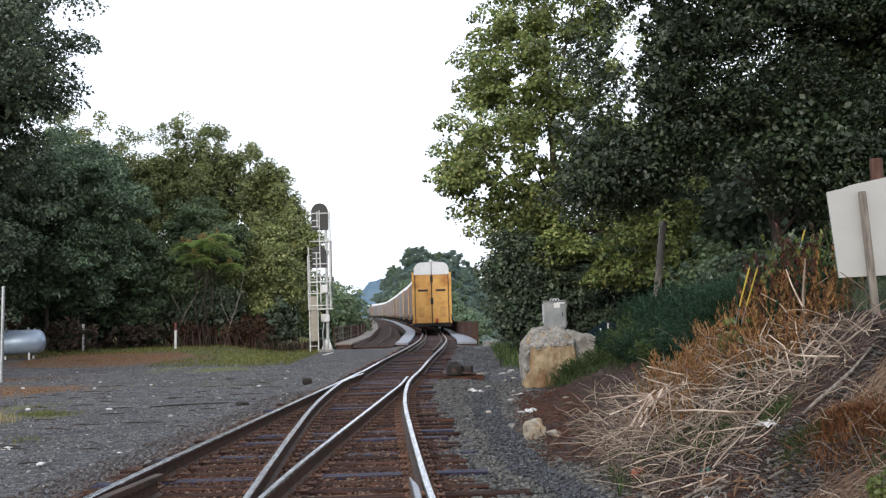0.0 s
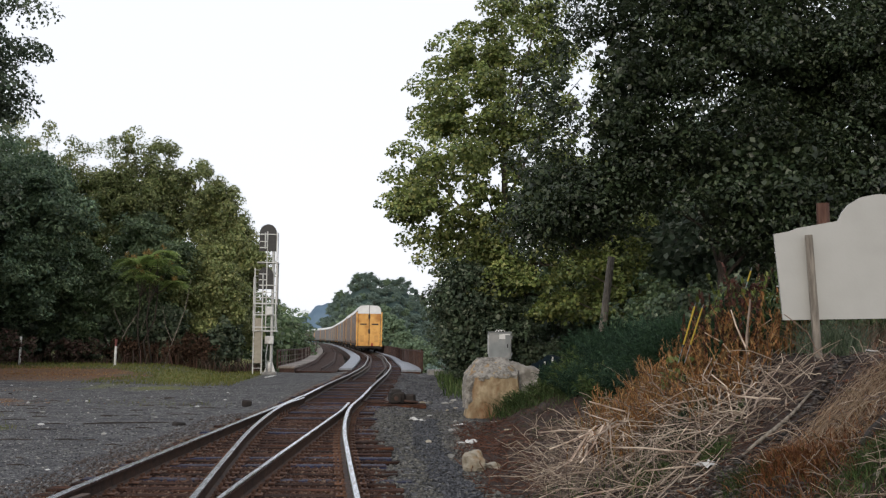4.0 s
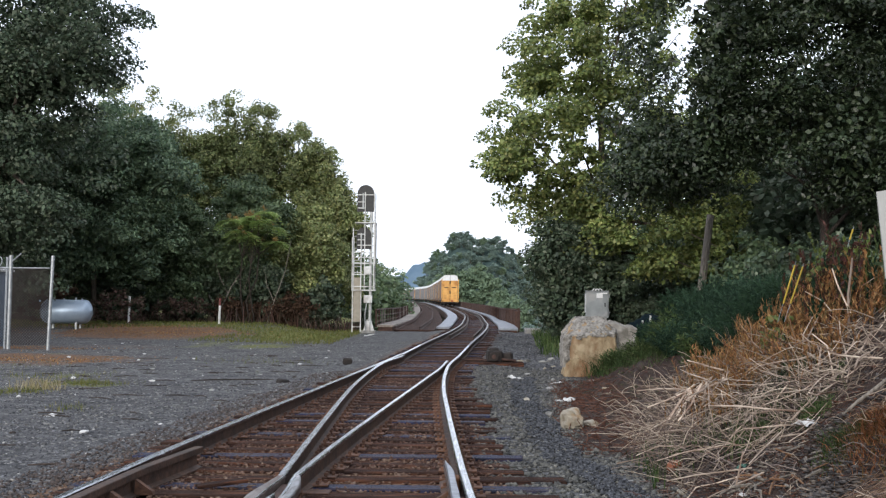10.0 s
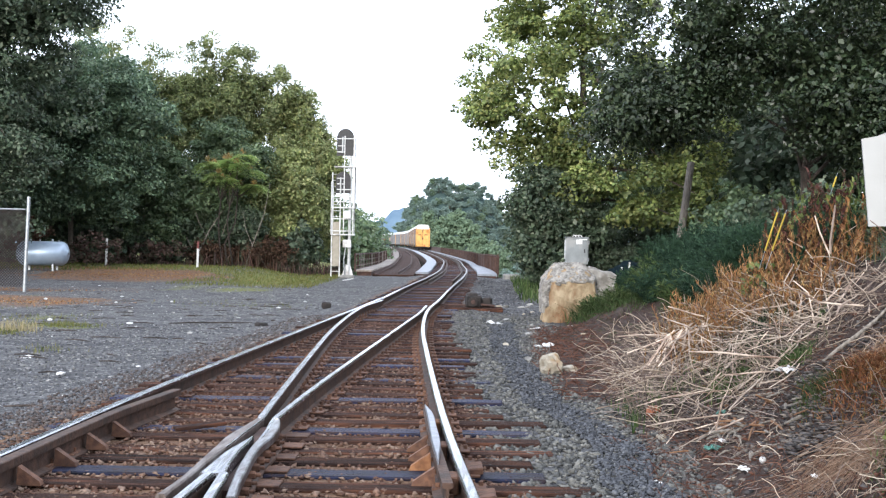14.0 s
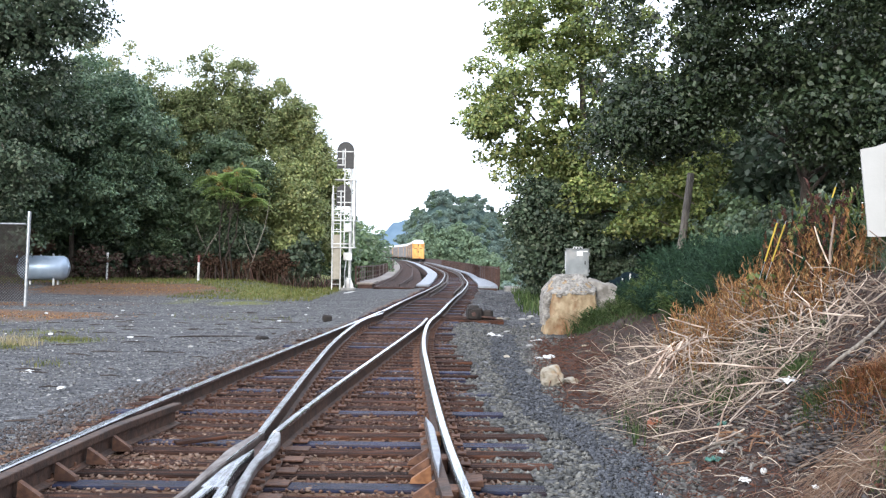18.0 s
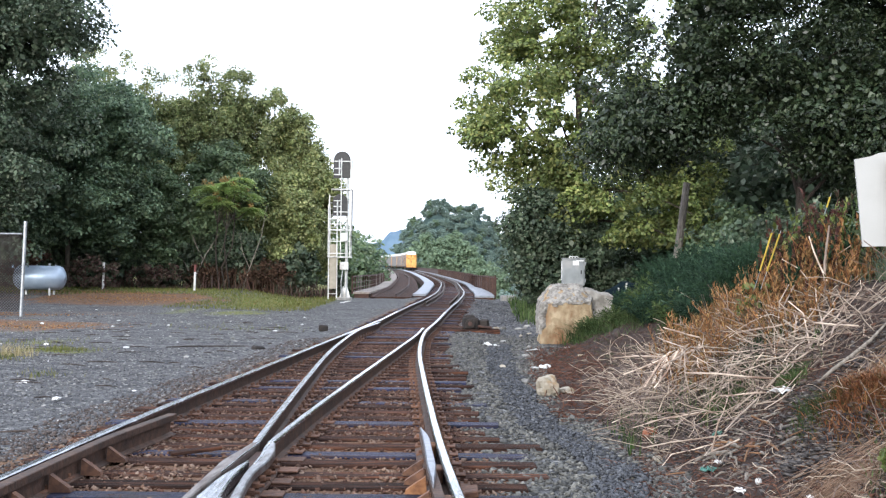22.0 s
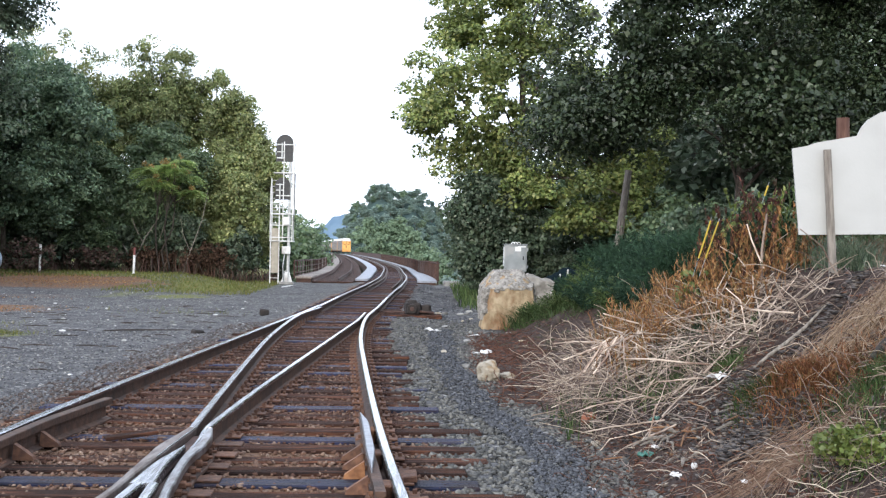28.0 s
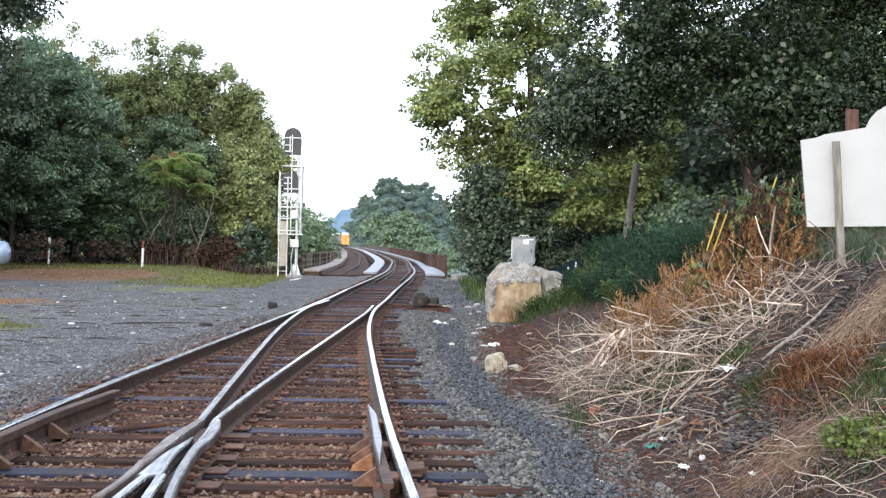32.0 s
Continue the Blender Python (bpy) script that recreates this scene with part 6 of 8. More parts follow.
# ridge on the horizon; its blue is distance haze put into the colour
vs = []
ridge_z = curve_through([(-700, 30), (-300, 30), (-160, 26), (-104, 30), (-92, 36), (-84, 44), (-74, 47), (-66, 47.5), (-56, 49), (-45, 44), (-10, 22), (200, 12), (700, 14)])
for x in range(-700, 701, 2):
    h = ridge_z(x) + 2.2 * noise.noise(Vector((x * 0.11, 5, 0))) + 1.4 * noise.noise(Vector((x * 0.35, 2, 0)))
    vs += [(x, 1450, -12), (x, 1500, h), (x, 1900, -12)]
i = np.arange(700); a = 3 * i
tagged(np_part("far_ridge", np.array(vs), np.concatenate([np.stack([a, a + 3, a + 4, a + 1], 1), np.stack([a + 1, a + 4, a + 5, a + 2], 1)]), "ridge"), "wooded ridge on the horizon, haze blue in its colour", "hill", kind="structure")


# ---- masses of stalks and blades ----
def tubes(name, P, r, material, label, category, parent=None):
    """Three-sided stalks along the polylines P (k, n, 3)."""
    k, n = P.shape[:2]
    d = np.gradient(P, axis=1)
    d /= np.linalg.norm(d, axis=2)[..., None] + 1e-9
    u = np.cross(d, np.array((0.31, 0.22, 0.92)))
    u /= np.linalg.norm(u, axis=2)[..., None] + 1e-9
    w = np.cross(d, u)
    ang = np.array((0, 2.094, 4.189))
    rr = np.asarray(r)[:, None, None, None] * np.linspace(1, 0.6, n)[None, :, None, None]
    v = P[:, :, None] + rr * (u[:, :, None] * np.cos(ang)[None, None, :, None] + w[:, :, None] * np.sin(ang)[None, None, :, None])
    base = 3 * n * np.arange(k)[:, None, None] + 3 * np.arange(n - 1)[None, :, None] + np.arange(3)[None, None, :]
    nxt = 3 * n * np.arange(k)[:, None, None] + 3 * np.arange(n - 1)[None, :, None] + (np.arange(3) + 1)[None, None, :] % 3
    f = np.stack([base, nxt, nxt + 3, base + 3], -1).reshape(-1, 4)
    ob = np_part(name, v.reshape(-1, 3), f, material, parent)
    return tagged(ob, label, category, kind="stuff") if parent is None else ob


def blades(name, base, h, w, droop, material, label, category, seed, parent=None):
    """Tapered blades of grass that lean over."""
    rng = np.random.default_rng(seed)
    k = len(base)
    h, w = h * rng.uniform(0.55, 1.15, k), w * rng.uniform(0.6, 1.3, k)
    az = rng.uniform(0, 2 * np.pi, k)
    ln = droop * rng.uniform(0.2, 1.2, k) * h
    out = np.stack([np.cos(az), np.sin(az), np.zeros(k)], 1)
    side = np.stack([-np.sin(az + rng.normal(0, 0.6, k)), np.cos(az), np.zeros(k)], 1)
    rows = []
    for t, ww in ((0, 1), (0.55, 0.75), (1, 0.08)):
        c = base + out * (ln * t ** 2)[:, None] + np.array((0, 0, 1))[None] * (h * (t - 0.25 * droop * t ** 2))[:, None]
        rows += [c - side * (w * ww / 2)[:, None], c + side * (w * ww / 2)[:, None]]
    v = np.stack(rows, 1)
    o = 6 * np.arange(k)[:, None, None]
    f = (np.array(((0, 1, 3, 2), (2, 3, 5, 4)))[None] + o).reshape(-1, 4)
    ob = np_part(name, v.reshape(-1, 3), f, material, parent)
    return tagged(ob, label, category, kind="stuff") if parent is None else ob


# a bare strip of dark slate climbs from the bank foot to the crest
SLATE = [(2.42, 7.9), (2.58, 8.5), (2.74, 9.14), (2.98, 9.42), (3.30, 9.46), (3.66, 9.60), (4.2, 9.9)]


def on_slate(x, y, half):
    p = Vector((x, y))
    half *= 1 + 0.5 * noise.noise(Vector((x * 4, y * 4, 8)))
    for a, b in zip(SLATE, SLATE[1:]):
        a, b = Vector(a), Vector(b)
        t = min(max((p - a).dot(b - a) / (b - a).length_squared, 0), 1)
        if (p - a.lerp(b, t)).length < half:
            return True
    return False


def bent_stalks(rng, k, x0, x1, y0, y1, length, up, keep=lambda x, y: True, lift=0.18, bend=0.22, droop=0.3):
    P = []
    while len(P) < k:
        x, y = rng.uniform(x0, x1), rng.uniform(y0, y1)
        if not keep(x, y) or on_slate(x, y, 0.13):
            continue
        z = ground_z(x, y) + lift * rng.random() ** 2
        az = rng.normal(3.5, 1.3) if rng.random() < 0.5 else rng.uniform(0, 6.28)
        el = rng.normal(up, 0.45)
        L = length * rng.uniform(0.4, 1.3)
        d = np.array((math.cos(az) * math.cos(el), math.sin(az) * math.cos(el), math.sin(el)))
        a = np.array((x, y, z))
        b = a + d * L * 0.5 + rng.normal(0, 0.03, 3)
        e2 = d + rng.normal(0, bend, 3) + np.array((0, 0, -droop))
        c = b + e2 / np.linalg.norm(e2) * L * 0.5
        for q in (b, c):
            q[2] = max(q[2], ground_z(q[0], q[1]) + 0.01)
        P.append([a, (a + b) / 2 + rng.normal(0, 0.008, 3), b, (b + c) / 2 + rng.normal(0, 0.01, 3), c])
    return np.array(P)


rng3 = np.random.default_rng(21)
on_bank = lambda x, y: x > bank_foot(y) - 0.1
low = lambda s0, zmax: (lambda x, y: x > bank_foot(y) + s0 and ground_z(x, y) < zmax)
P = bent_stalks(rng3, 620, 1.3, 3.3, 9.8, 15.0, 0.5, 0.08, low(0.05, 1.0), 0.10)
tubes("grey_stems", P, rng3.uniform(0.002, 0.005, len(P)), "understory", "mat of thin grey-brown dead stems", "reeds")
P = bent_stalks(rng3, 1050, 1.5, 3.5, 10.0, 14.4, 0.48, 0.2, low(0.05, 0.95), 0.30, 0.15, 0.15)
tubes("dry_reeds", P, 0.0016 + 0.006 * rng3.random(len(P)) ** 2.5, "dry", "tangle of pale dry broken reeds on the bank", "reeds")
P = bent_stalks(rng3, 430, 2.5, 4.8, 9.7, 11.8, 0.42, 0.18, low(0.7, 1.45), 0.2, 0.16, 0.15)
tubes("dry_reeds", P, rng3.uniform(0.002, 0.006, len(P)), "dry", "heap of pale dry reeds below the sign", "reeds")
P = bent_stalks(rng3, 800, 1.5, 4.2, 5.2, 10.0, 0.24, 0.06, on_bank, 0.05)
tubes("dry_litter", P, rng3.uniform(0.0015, 0.004, len(P)), "understory", "thin dry stems lying on the bank foot", "reeds")
def cane(x, y, z, az, el, length, r, snap, label):
    """A stiff hollow stalk, straight but for one snapped joint."""
    d = np.array((math.cos(az) * math.cos(el), math.sin(az) * math.cos(el), math.sin(el)))
    a = np.array((x, y, z))
    b = a + d * length * rng3.uniform(0.45, 0.8)
    e = d + rng3.normal(0, snap, 3)
    c = b + e / np.linalg.norm(e) * length * 0.4
    pts = []
    for q in (a, (a + b) / 2 + rng3.normal(0, 0.006, 3), b, c):
        pts.append((q[0], q[1], max(q[2], ground_z(q[0], q[1]) + 0.012)))
    bm = bmesh.new()
    tube(bm, pts, [r, r, r * 0.92, r * 0.75], 6)
    tagged(part("dry_cane", bm, "cane"), label, "cane", group="dry canes on the bank")


made = 0
while made < 150:
    x, y = rng3.uniform(1.7, 4.3), rng3.uniform(9.3, 13.6)
    if not low(0.45, 1.15)(x, y) or on_slate(x, y, 0.2) or noise.noise(Vector((x * 1.7, y * 1.3, 11))) < -0.22:
        continue
    made += 1
    az = rng3.normal(3.75, 0.45) + (math.pi if rng3.random() < 0.4 else 0)
    down = math.cos(az) < 0
    el = rng3.normal(-0.12 if down else 0.42, 0.22)
    cane(x, y, ground_z(x, y) + 0.03 + 0.26 * rng3.random() ** 1.5, az, el, rng3.uniform(0.35, 0.8), float(0.003 + 0.006 * rng3.random() ** 1.8), 0.10 if rng3.random() < 0.6 else 0.55, "long pale dry cane lying down the bank")
# a propped fan of canes over the bank foot
for i in range(26):
    x, y = rng3.normal(2.44, 0.15), rng3.normal(12.7, 0.35)
    cane(x, y, ground_z(x, y) + 0.36 + 0.12 * rng3.random(), rng3.normal(3.9, 1.3), rng3.normal(-0.55, 0.38), rng3.uniform(0.4, 0.75), float(rng3.uniform(0.006, 0.012)), 0.12, "thick pale cane propped on the heap")
for i in range(13):
    x, y = rng3.uniform(2.3, 4.1), rng3.uniform(10.2, 12.4)
    if low(0.4, 1.5)(x, y):
        cane(x, y, ground_z(x, y) - 0.02, rng3.uniform(0, 6.28), rng3.normal(1.25, 0.2), rng3.uniform(0.35, 0.75), float(rng3.uniform(0.004, 0.008)), 0.7, "pale dry cane standing with a snapped tip")
x, y = 3.63, 11.4
cane(x, y, ground_z(x, y) - 0.05, 1.3, 1.42, 0.95, 0.013, 0.12, "tall pale forked cane standing upright")
cane(x + 0.02, y, ground_z(x, y) + 0.3, 2.6, 1.15, 0.40, 0.008, 0.3, "side shoot of the tall cane")
# splintered bits of rotten cane and wood below the heap
for i in range(58):
    x, y = rng3.normal(2.38, 0.22), rng3.normal(9.45, 0.55)
    if x < bank_foot(y) + 0.1:
        continue
    L, r = rng3.uniform(0.05, 0.16), float(rng3.uniform(0.006, 0.014))
    bm = bmesh.new()
    tube(bm, [(-L, 0, 0), (-L * 0.2, rng3.normal(0, 0.01), rng3.normal(0.01, 0.01)), (L, 0, 0)], [r, r * 1.1, r * 0.6], 5)
    bit = tagged(part("wood_piece", bm, "wood_grey" if i % 3 else "brick_wood"), "splintered piece of rotten cane on dark rubble" if i % 3 else "orange-brown splinter of rotten wood", "wood", group="wood bits below the heap")
    bit.matrix_basis = pose(x, y, ground_z(x, y) + r + 0.01, 0, rng3.normal(0, 12), math.degrees(rng3.normal(3.9, 0.6)))
b = on_ground([(rng3.normal(3.15, 0.22), rng3.normal(7.35, 0.33)) for _ in range(1500)])
blades("grass_hummock", b, 0.085, 0.006, 1.3, "weed", "short dark green grass on the near shoulder", "grass", 61)
b = on_ground([(rng3.normal(2.70, 0.07), rng3.normal(8.75, 0.22)) for _ in range(500)])
blades("grass_hummock", b, 0.08, 0.006, 1.0, "weed", "green fringe on the rusty hummock", "grass", 62)
b = on_ground([(rng3.normal(2.90, 0.13), rng3.normal(8.35, 0.26)) for _ in range(2200)])
blades("grass_hummock", b, 0.075, 0.006, 1.5, "hummock", "fine matted rust-brown grass on the hummock", "grass", 63)
# a grey fallen branch
bm = bmesh.new()
tube(bm, [(x, y, ground_z(x, y) + 0.04) for x, y in ((2.96, 9.46), (3.10, 9.50), (3.26, 9.52), (3.42, 9.56), (3.66, 9.68))], [0.010, 0.016, 0.017, 0.014, 0.007], 8)
tagged(part("fallen_branch", bm, "wood_grey"), "grey fallen branch lying on the bank", "branch")
def leafy_stems(name, spots, per, leaf, width, material, label, seed, droop=0.7, stem_r=0.004, low_t=0.15, sway=0.18):
    """Upright stems (x, y, height) set with many narrow leaves."""
    rng = np.random.default_rng(seed)
    spots = np.asarray(spots, float)
    k = len(spots)
    base = on_ground(spots[:, :2])
    lean = rng.normal(0, sway, (k, 2)) * spots[:, 2:3]
    t = rng.uniform(low_t, 1.0, (k, per))
    p = base[:, None, :] + np.concatenate([lean[:, None, :] * (t ** 1.6)[..., None], (t * spots[:, 2:3])[..., None]], 2)
    blades(name, p.reshape(-1, 3), leaf * np.repeat(rng.uniform(0.7, 1.25, k), per), width, droop, material, label, "weeds", seed)
    tt = np.linspace(0, 1, 4)
    P = base[:, None, :] + np.concatenate([lean[:, None, :] * (tt ** 1.6)[None, :, None], (tt[None, :] * spots[:, 2:3])[..., None]], 2)
    tubes(name.replace("leaves", "stems"), P, np.full(k, stem_r), material, "thin upright stems of the weeds", "weeds")


pts = scatter(rng3, 1100, 2.2, 4.2, 7.6, 10.0, lambda x, y: on_slate(x, y, 0.17))
stones_at("slate_chips", on_ground(pts, 0.02), rng3.uniform(0.012, 0.05, len(pts)), "slate", "bare strip of loose dark slate on the bank", 17, "rubble", 0.25)
bm = bmesh.new()
tube(bm, [(3.28, 7.86, ground_z(3.28, 7.86) + 0.03), (3.40, 7.92, ground_z(3.40, 7.92) + 0.05), (3.58, 7.98, ground_z(3.58, 7.98) + 0.03)], [0.03, 0.038, 0.028], 9)
tagged(part("dark_log", bm, "under"), "short dark rotten log in the grass", "log")
# rust-coloured dead weeds on the crest
cl = [(x, y, rng3.uniform(0.2, 0.62)) for x, y in zip(rng3.normal(3.5, 0.5, 420), rng3.uniform(10.9, 14.8, 420)) if x > bank_foot(y) + 0.9 and noise.noise(Vector((x * 1.6, y * 1.6, 3))) > -0.15]
leafy_stems("dead_weed_leaves", cl, 40, 0.065, 0.013, "dry_red", "curled rusty leaves of dead weeds on the bank crest", 31, 1.3, sway=0.3)
cl = [(x, y, rng3.uniform(0.2, 0.5)) for x, y in zip(rng3.normal(2.75, 0.28, 110), rng3.uniform(11.6, 14.4, 110)) if x > bank_foot(y) + 0.4]
leafy_stems("dead_weed_leaves", cl, 34, 0.07, 0.012, "dry_red", "rust-coloured dead weeds above the reeds", 32, 1.3)
cl = [(x, y, rng3.uniform(0.3, 0.62)) for x, y in zip(rng3.uniform(2.6, 3.9, 300), rng3.uniform(12.4, 15.2, 300)) if x > bank_foot(y) + 0.75 + 0.3 * noise.noise(Vector((x * 2, y * 2, 5)))]
leafy_stems("dead_grass_leaves", cl, 36, 0.10, 0.008, "dry_red", "orange-brown dead grass behind the canes", 48, 0.8, sway=0.22)
cl = [(x, y, rng3.uniform(0.5, 1.1)) for x, y in zip(rng3.normal(4.9, 0.4, 70), rng3.uniform(11.5, 14.5, 70))]
leafy_stems("weed_leaves", cl, 40, 0.08, 0.024, "weed", "green and brown weeds behind the sign", 45, 0.9)
# straw and rust grass hummocks near the foot of the bank
for (x, y, sx, sy, k, h, dr, m, lab) in ((2.98, 8.3, 0.28, 0.55, 1700, 0.17, 1.5, "hummock", "hummock of matted rusty dead grass"), (2.78, 8.85, 0.10, 0.35, 420, 0.15, 1.0, "weed", "fringe of green moss and grass on the hummock"), (3.3, 8.1, 0.25, 0.4, 500, 0.13, 1.6, "hummock", "rusty dead grass on the hummock"), (3.12, 7.35, 0.22, 0.32, 620, 0.15, 1.1, "weed", "green grass on the slope"),
                                     (4.3, 10.9, 0.22, 0.3, 700, 0.40, 1.0, "leaf_dark", "dark dead clump under the sign"), (4.75, 11.6, 0.35, 0.3, 700, 0.35, 0.8, "straw", "yellow straw tuft beside the sign"), (2.75, 6.6, 0.3, 0.35, 420, 0.13, 1.0, "weed", "green grass round the broad-leaved weed"), (3.3, 6.9, 0.2, 0.4, 480, 0.16, 1.0, "weed", "green grass behind the broad-leaved weed"), (3.75, 8.6, 0.3, 0.5, 420, 0.12, 1.4, "straw", "dry grass beside the hummock"), (2.54, 10.9, 0.16, 0.3, 260, 0.24, 0.8, "weed", "green grass among the dry reeds"), (2.95, 11.6, 0.22, 0.4, 420, 0.3, 0.7, "weed_dark", "dark green weeds among the dry canes"), (2.92, 10.15, 0.12, 0.25, 220, 0.24, 0.7, "weed", "green grass beside the slate strip")):
    b = on_ground(list(zip(rng3.normal(x, sx * 0.6, k), rng3.normal(y, sy * 0.6, k))))
    blades("grass_hummock", b, h, 0.008, dr, m, lab, "grass", int(100 * x))
P = []
for _ in range(460):
    x, y = rng3.normal(2.68, 0.15), rng3.normal(7.35, 0.20)
    L, az = rng3.uniform(0.2, 0.6), rng3.normal(3.5, 0.62)
    row = []
    for t in (0, 0.35, 0.7, 1.0):
        qx, qy = x + math.cos(az + 0.3 * t) * L * t, y + math.sin(az + 0.3 * t) * L * t
        row.append((qx, qy, ground_z(qx, qy) + 0.015 + 0.05 * math.sin(math.pi * t) * rng3.random()))
    P.append(row)
tubes("matted_straw", np.array(P), rng3.uniform(0.0015, 0.0028, len(P)), "straw", "matted brown straw lying down the slope", "grass")
P = []
for _ in range(520):
    x, y = rng3.normal(3.55, 0.22), rng3.normal(8.55, 0.30)
    L, az = rng3.uniform(0.15, 0.45), rng3.uniform(0, 6.28)
    row = []
    for t in (0, 0.35, 0.7, 1.0):
        qx, qy = x + math.cos(az + 0.8 * t) * L * t, y + math.sin(az + 0.8 * t) * L * t
        row.append((qx, qy, ground_z(qx, qy) + 0.012 + 0.10 * math.sin(math.pi * t) * rng3.random() ** 2))
    P.append(row)
tubes("matted_straw", np.array(P), rng3.uniform(0.0015, 0.003, len(P)), "straw_tan", "tan curled straw on the near crest, lightened as if sunlit", "grass")
P = bent_stalks(rng3, 900, 1.3, 3.2, 6.4, 10.2, 0.16, 0.05, lambda x, y: x > bank_foot(y) - 0.35, 0.03)
tubes("brown_twigs", P, rng3.uniform(0.0015, 0.004, len(P)), "mulch", "red-brown stem litter along the bank foot", "twigs")
pts = scatter(rng3, 1500, 1.4, 4.2, 5.5, 11.5, on_bank)
stones_at("wood_chips", on_ground(pts, 0.012), rng3.uniform(0.008, 0.032, len(pts)), "mulch", "brown rotten wood chips on the slope", 9, "chips", 0.5)
P = bent_stalks(rng3, 340, 2.45, 3.9, 5.6, 7.3, 0.34, 0.16, on_bank, 0.10, 0.18, 0.2)
tubes("dry_litter", P, rng3.uniform(0.0015, 0.004, len(P)), "dry", "tan dead stems strewn over the near slope", "reeds")
P = bent_stalks(rng3, 520, 1.9, 4.2, 6.0, 9.8, 0.2, 0.12, on_bank, 0.08)
tubes("dry_litter", P, rng3.uniform(0.0018, 0.004, len(P)), "dry", "pale broken stalks scattered on dark rubble", "reeds")
P = bent_stalks(rng3, 700, 1.9, 4.0, 12.5, 24.5, 0.20, 0.07, lambda x, y: bank_foot(y) - 0.2 < x < bank_foot(y) + 1.7, 0.05)
tubes("brown_twigs", P, rng3.uniform(0.003, 0.007, len(P)), "thicket", "dead brown stems on bare soil below the weeds", "twigs")
P = bent_stalks(rng3, 330, 1.9, 3.9, 13.6, 19.0, 0.42, 0.25, lambda x, y: bank_foot(y) + 0.15 < x < bank_foot(y) + 2.1 - 0.18 * (y - 13.6), 0.16)
tubes("fallen_reeds", P, rng3.uniform(0.003, 0.0075, len(P)), "dry", "pale broken reeds thinning out over bare soil", "reeds")
pts = scatter(rng3, 420, 1.9, 4.0, 14, 24.5, lambda x, y: bank_foot(y) + 0.1 < x < bank_foot(y) + 1.7)
stones_at("soil_clods", on_ground(pts, 0.012), rng3.uniform(0.015, 0.06, len(pts)), "thicket", "dark clods and small stones on bare soil", 29, "clods", 0.6)
# feathery weeds between boulder and crest, low grass in front of them
grass_edge = curve_through([(13, 1.55), (21, 1.5), (23, 1.15), (24.7, 0.6), (26.5, 0.15), (30, 0.15)])
mound = lambda x, y: bank_foot(y) + grass_edge(y) + 0.3 * noise.noise(Vector((x, y, 2))) < x < 0.27 * y + 0.9 and not ((x - 2.6) ** 2 + (y - 26.6) ** 2 < 0.7)


def broom(x, y, h, spread_r, stems, per, leaf, material, label, seed):
    """A bush of thin arching stems, each feathered with fine short leaves."""
    rng = np.random.default_rng(seed)
    root = tagged(new("broom_bush"), label, "bush", group="broom bushes on the bank")
    root.matrix_basis = Matrix.Translation((x, y, ground_z(x, y) - 0.03))
    az, out = rng.uniform(0, 6.283, stems), spread_r * np.sqrt(rng.random(stems))
    tall = h * rng.uniform(0.6, 1.08, stems) * (1 - 0.45 * (out / spread_r) ** 2)
    way = np.stack([np.cos(az), np.sin(az)], 1)
    base = np.concatenate([way * (0.35 * out)[:, None], np.zeros((stems, 1))], 1)

    def along(t):
        xy = base[:, None, :2] + way[:, None] * (out[:, None] * (0.15 * t + 0.75 * t ** 2))[..., None]
        return np.concatenate([xy, (tall[:, None] * (t - 0.12 * t ** 3))[..., None]], 2)
    tt = np.broadcast_to(np.linspace(0, 1, 4), (stems, 4))
    tubes("brushwood", along(tt), np.full(stems, 0.004), material, "", "", root)
    t = rng.uniform(0.12, 1.0, (stems, per))
    p, q = along(t).reshape(-1, 3), along(np.minimum(t + 0.05, 1.06)).reshape(-1, 3)
    d = q - p
    d /= np.linalg.norm(d, axis=1)[:, None]
    d += rng.normal(0, 0.62, d.shape)
    d /= np.linalg.norm(d, axis=1)[:, None]
    w = np.cross(d, rng.normal(size=d.shape))
    w /= np.linalg.norm(w, axis=1)[:, None]
    ll = (leaf * rng.uniform(0.6, 1.35, len(p)))[:, None]
    v = np.stack([p, p + d * ll * 0.45 - w * ll * 0.085, p + d * ll + np.array((0, 0, -0.12)) * ll, p + d * ll * 0.45 + w * ll * 0.085], 1).reshape(-1, 3)
    np_part("foliage", v, np.arange(len(v)).reshape(-1, 4), material, root)


spots = []
while len(spots) < 62:
    x, y = rng3.uniform(2.4, 7.6), 14.2 * (28.5 / 14.2) ** rng3.random()
    if mound(x, y) and x > bank_foot(y) + 0.75 and all(math.hypot(x - a, 0.7 * (y - b)) > 0.33 for a, b in spots):
        spots.append((x, y))
for i, (x, y) in enumerate(spots):
    deep = smooth01(0.7, 2.4, x - bank_foot(y))
    tone_of = noise.noise(Vector((x * 1.1, y * 0.7, 4))) + 0.55 * (1 - deep) - 0.2
    m, lab = ("weed_dark", "dark feathery broom bush on the bank") if tone_of < -0.22 else ("weed_blue", "blue-green feathery broom bush on the bank") if tone_of < 0.22 else ("weed", "lighter green leafy bush on the slope")
    broom(x, y, (0.42 + 0.66 * deep) * rng3.uniform(0.85, 1.15), (0.32 + 0.22 * deep) * rng3.uniform(0.9, 1.2), int(46 + 40 * deep), 46, 0.085, m, lab, 700 + i)
cl = scatter(rng3, 190, 1.8, 7.0, 14.5, 28, lambda x, y: mound(x, y) and x < bank_foot(y) + 2.2)
pts = [(cx + rng3.normal(0, 0.13), cy + rng3.normal(0, 0.13)) for cx, cy in cl for _ in range(34)]
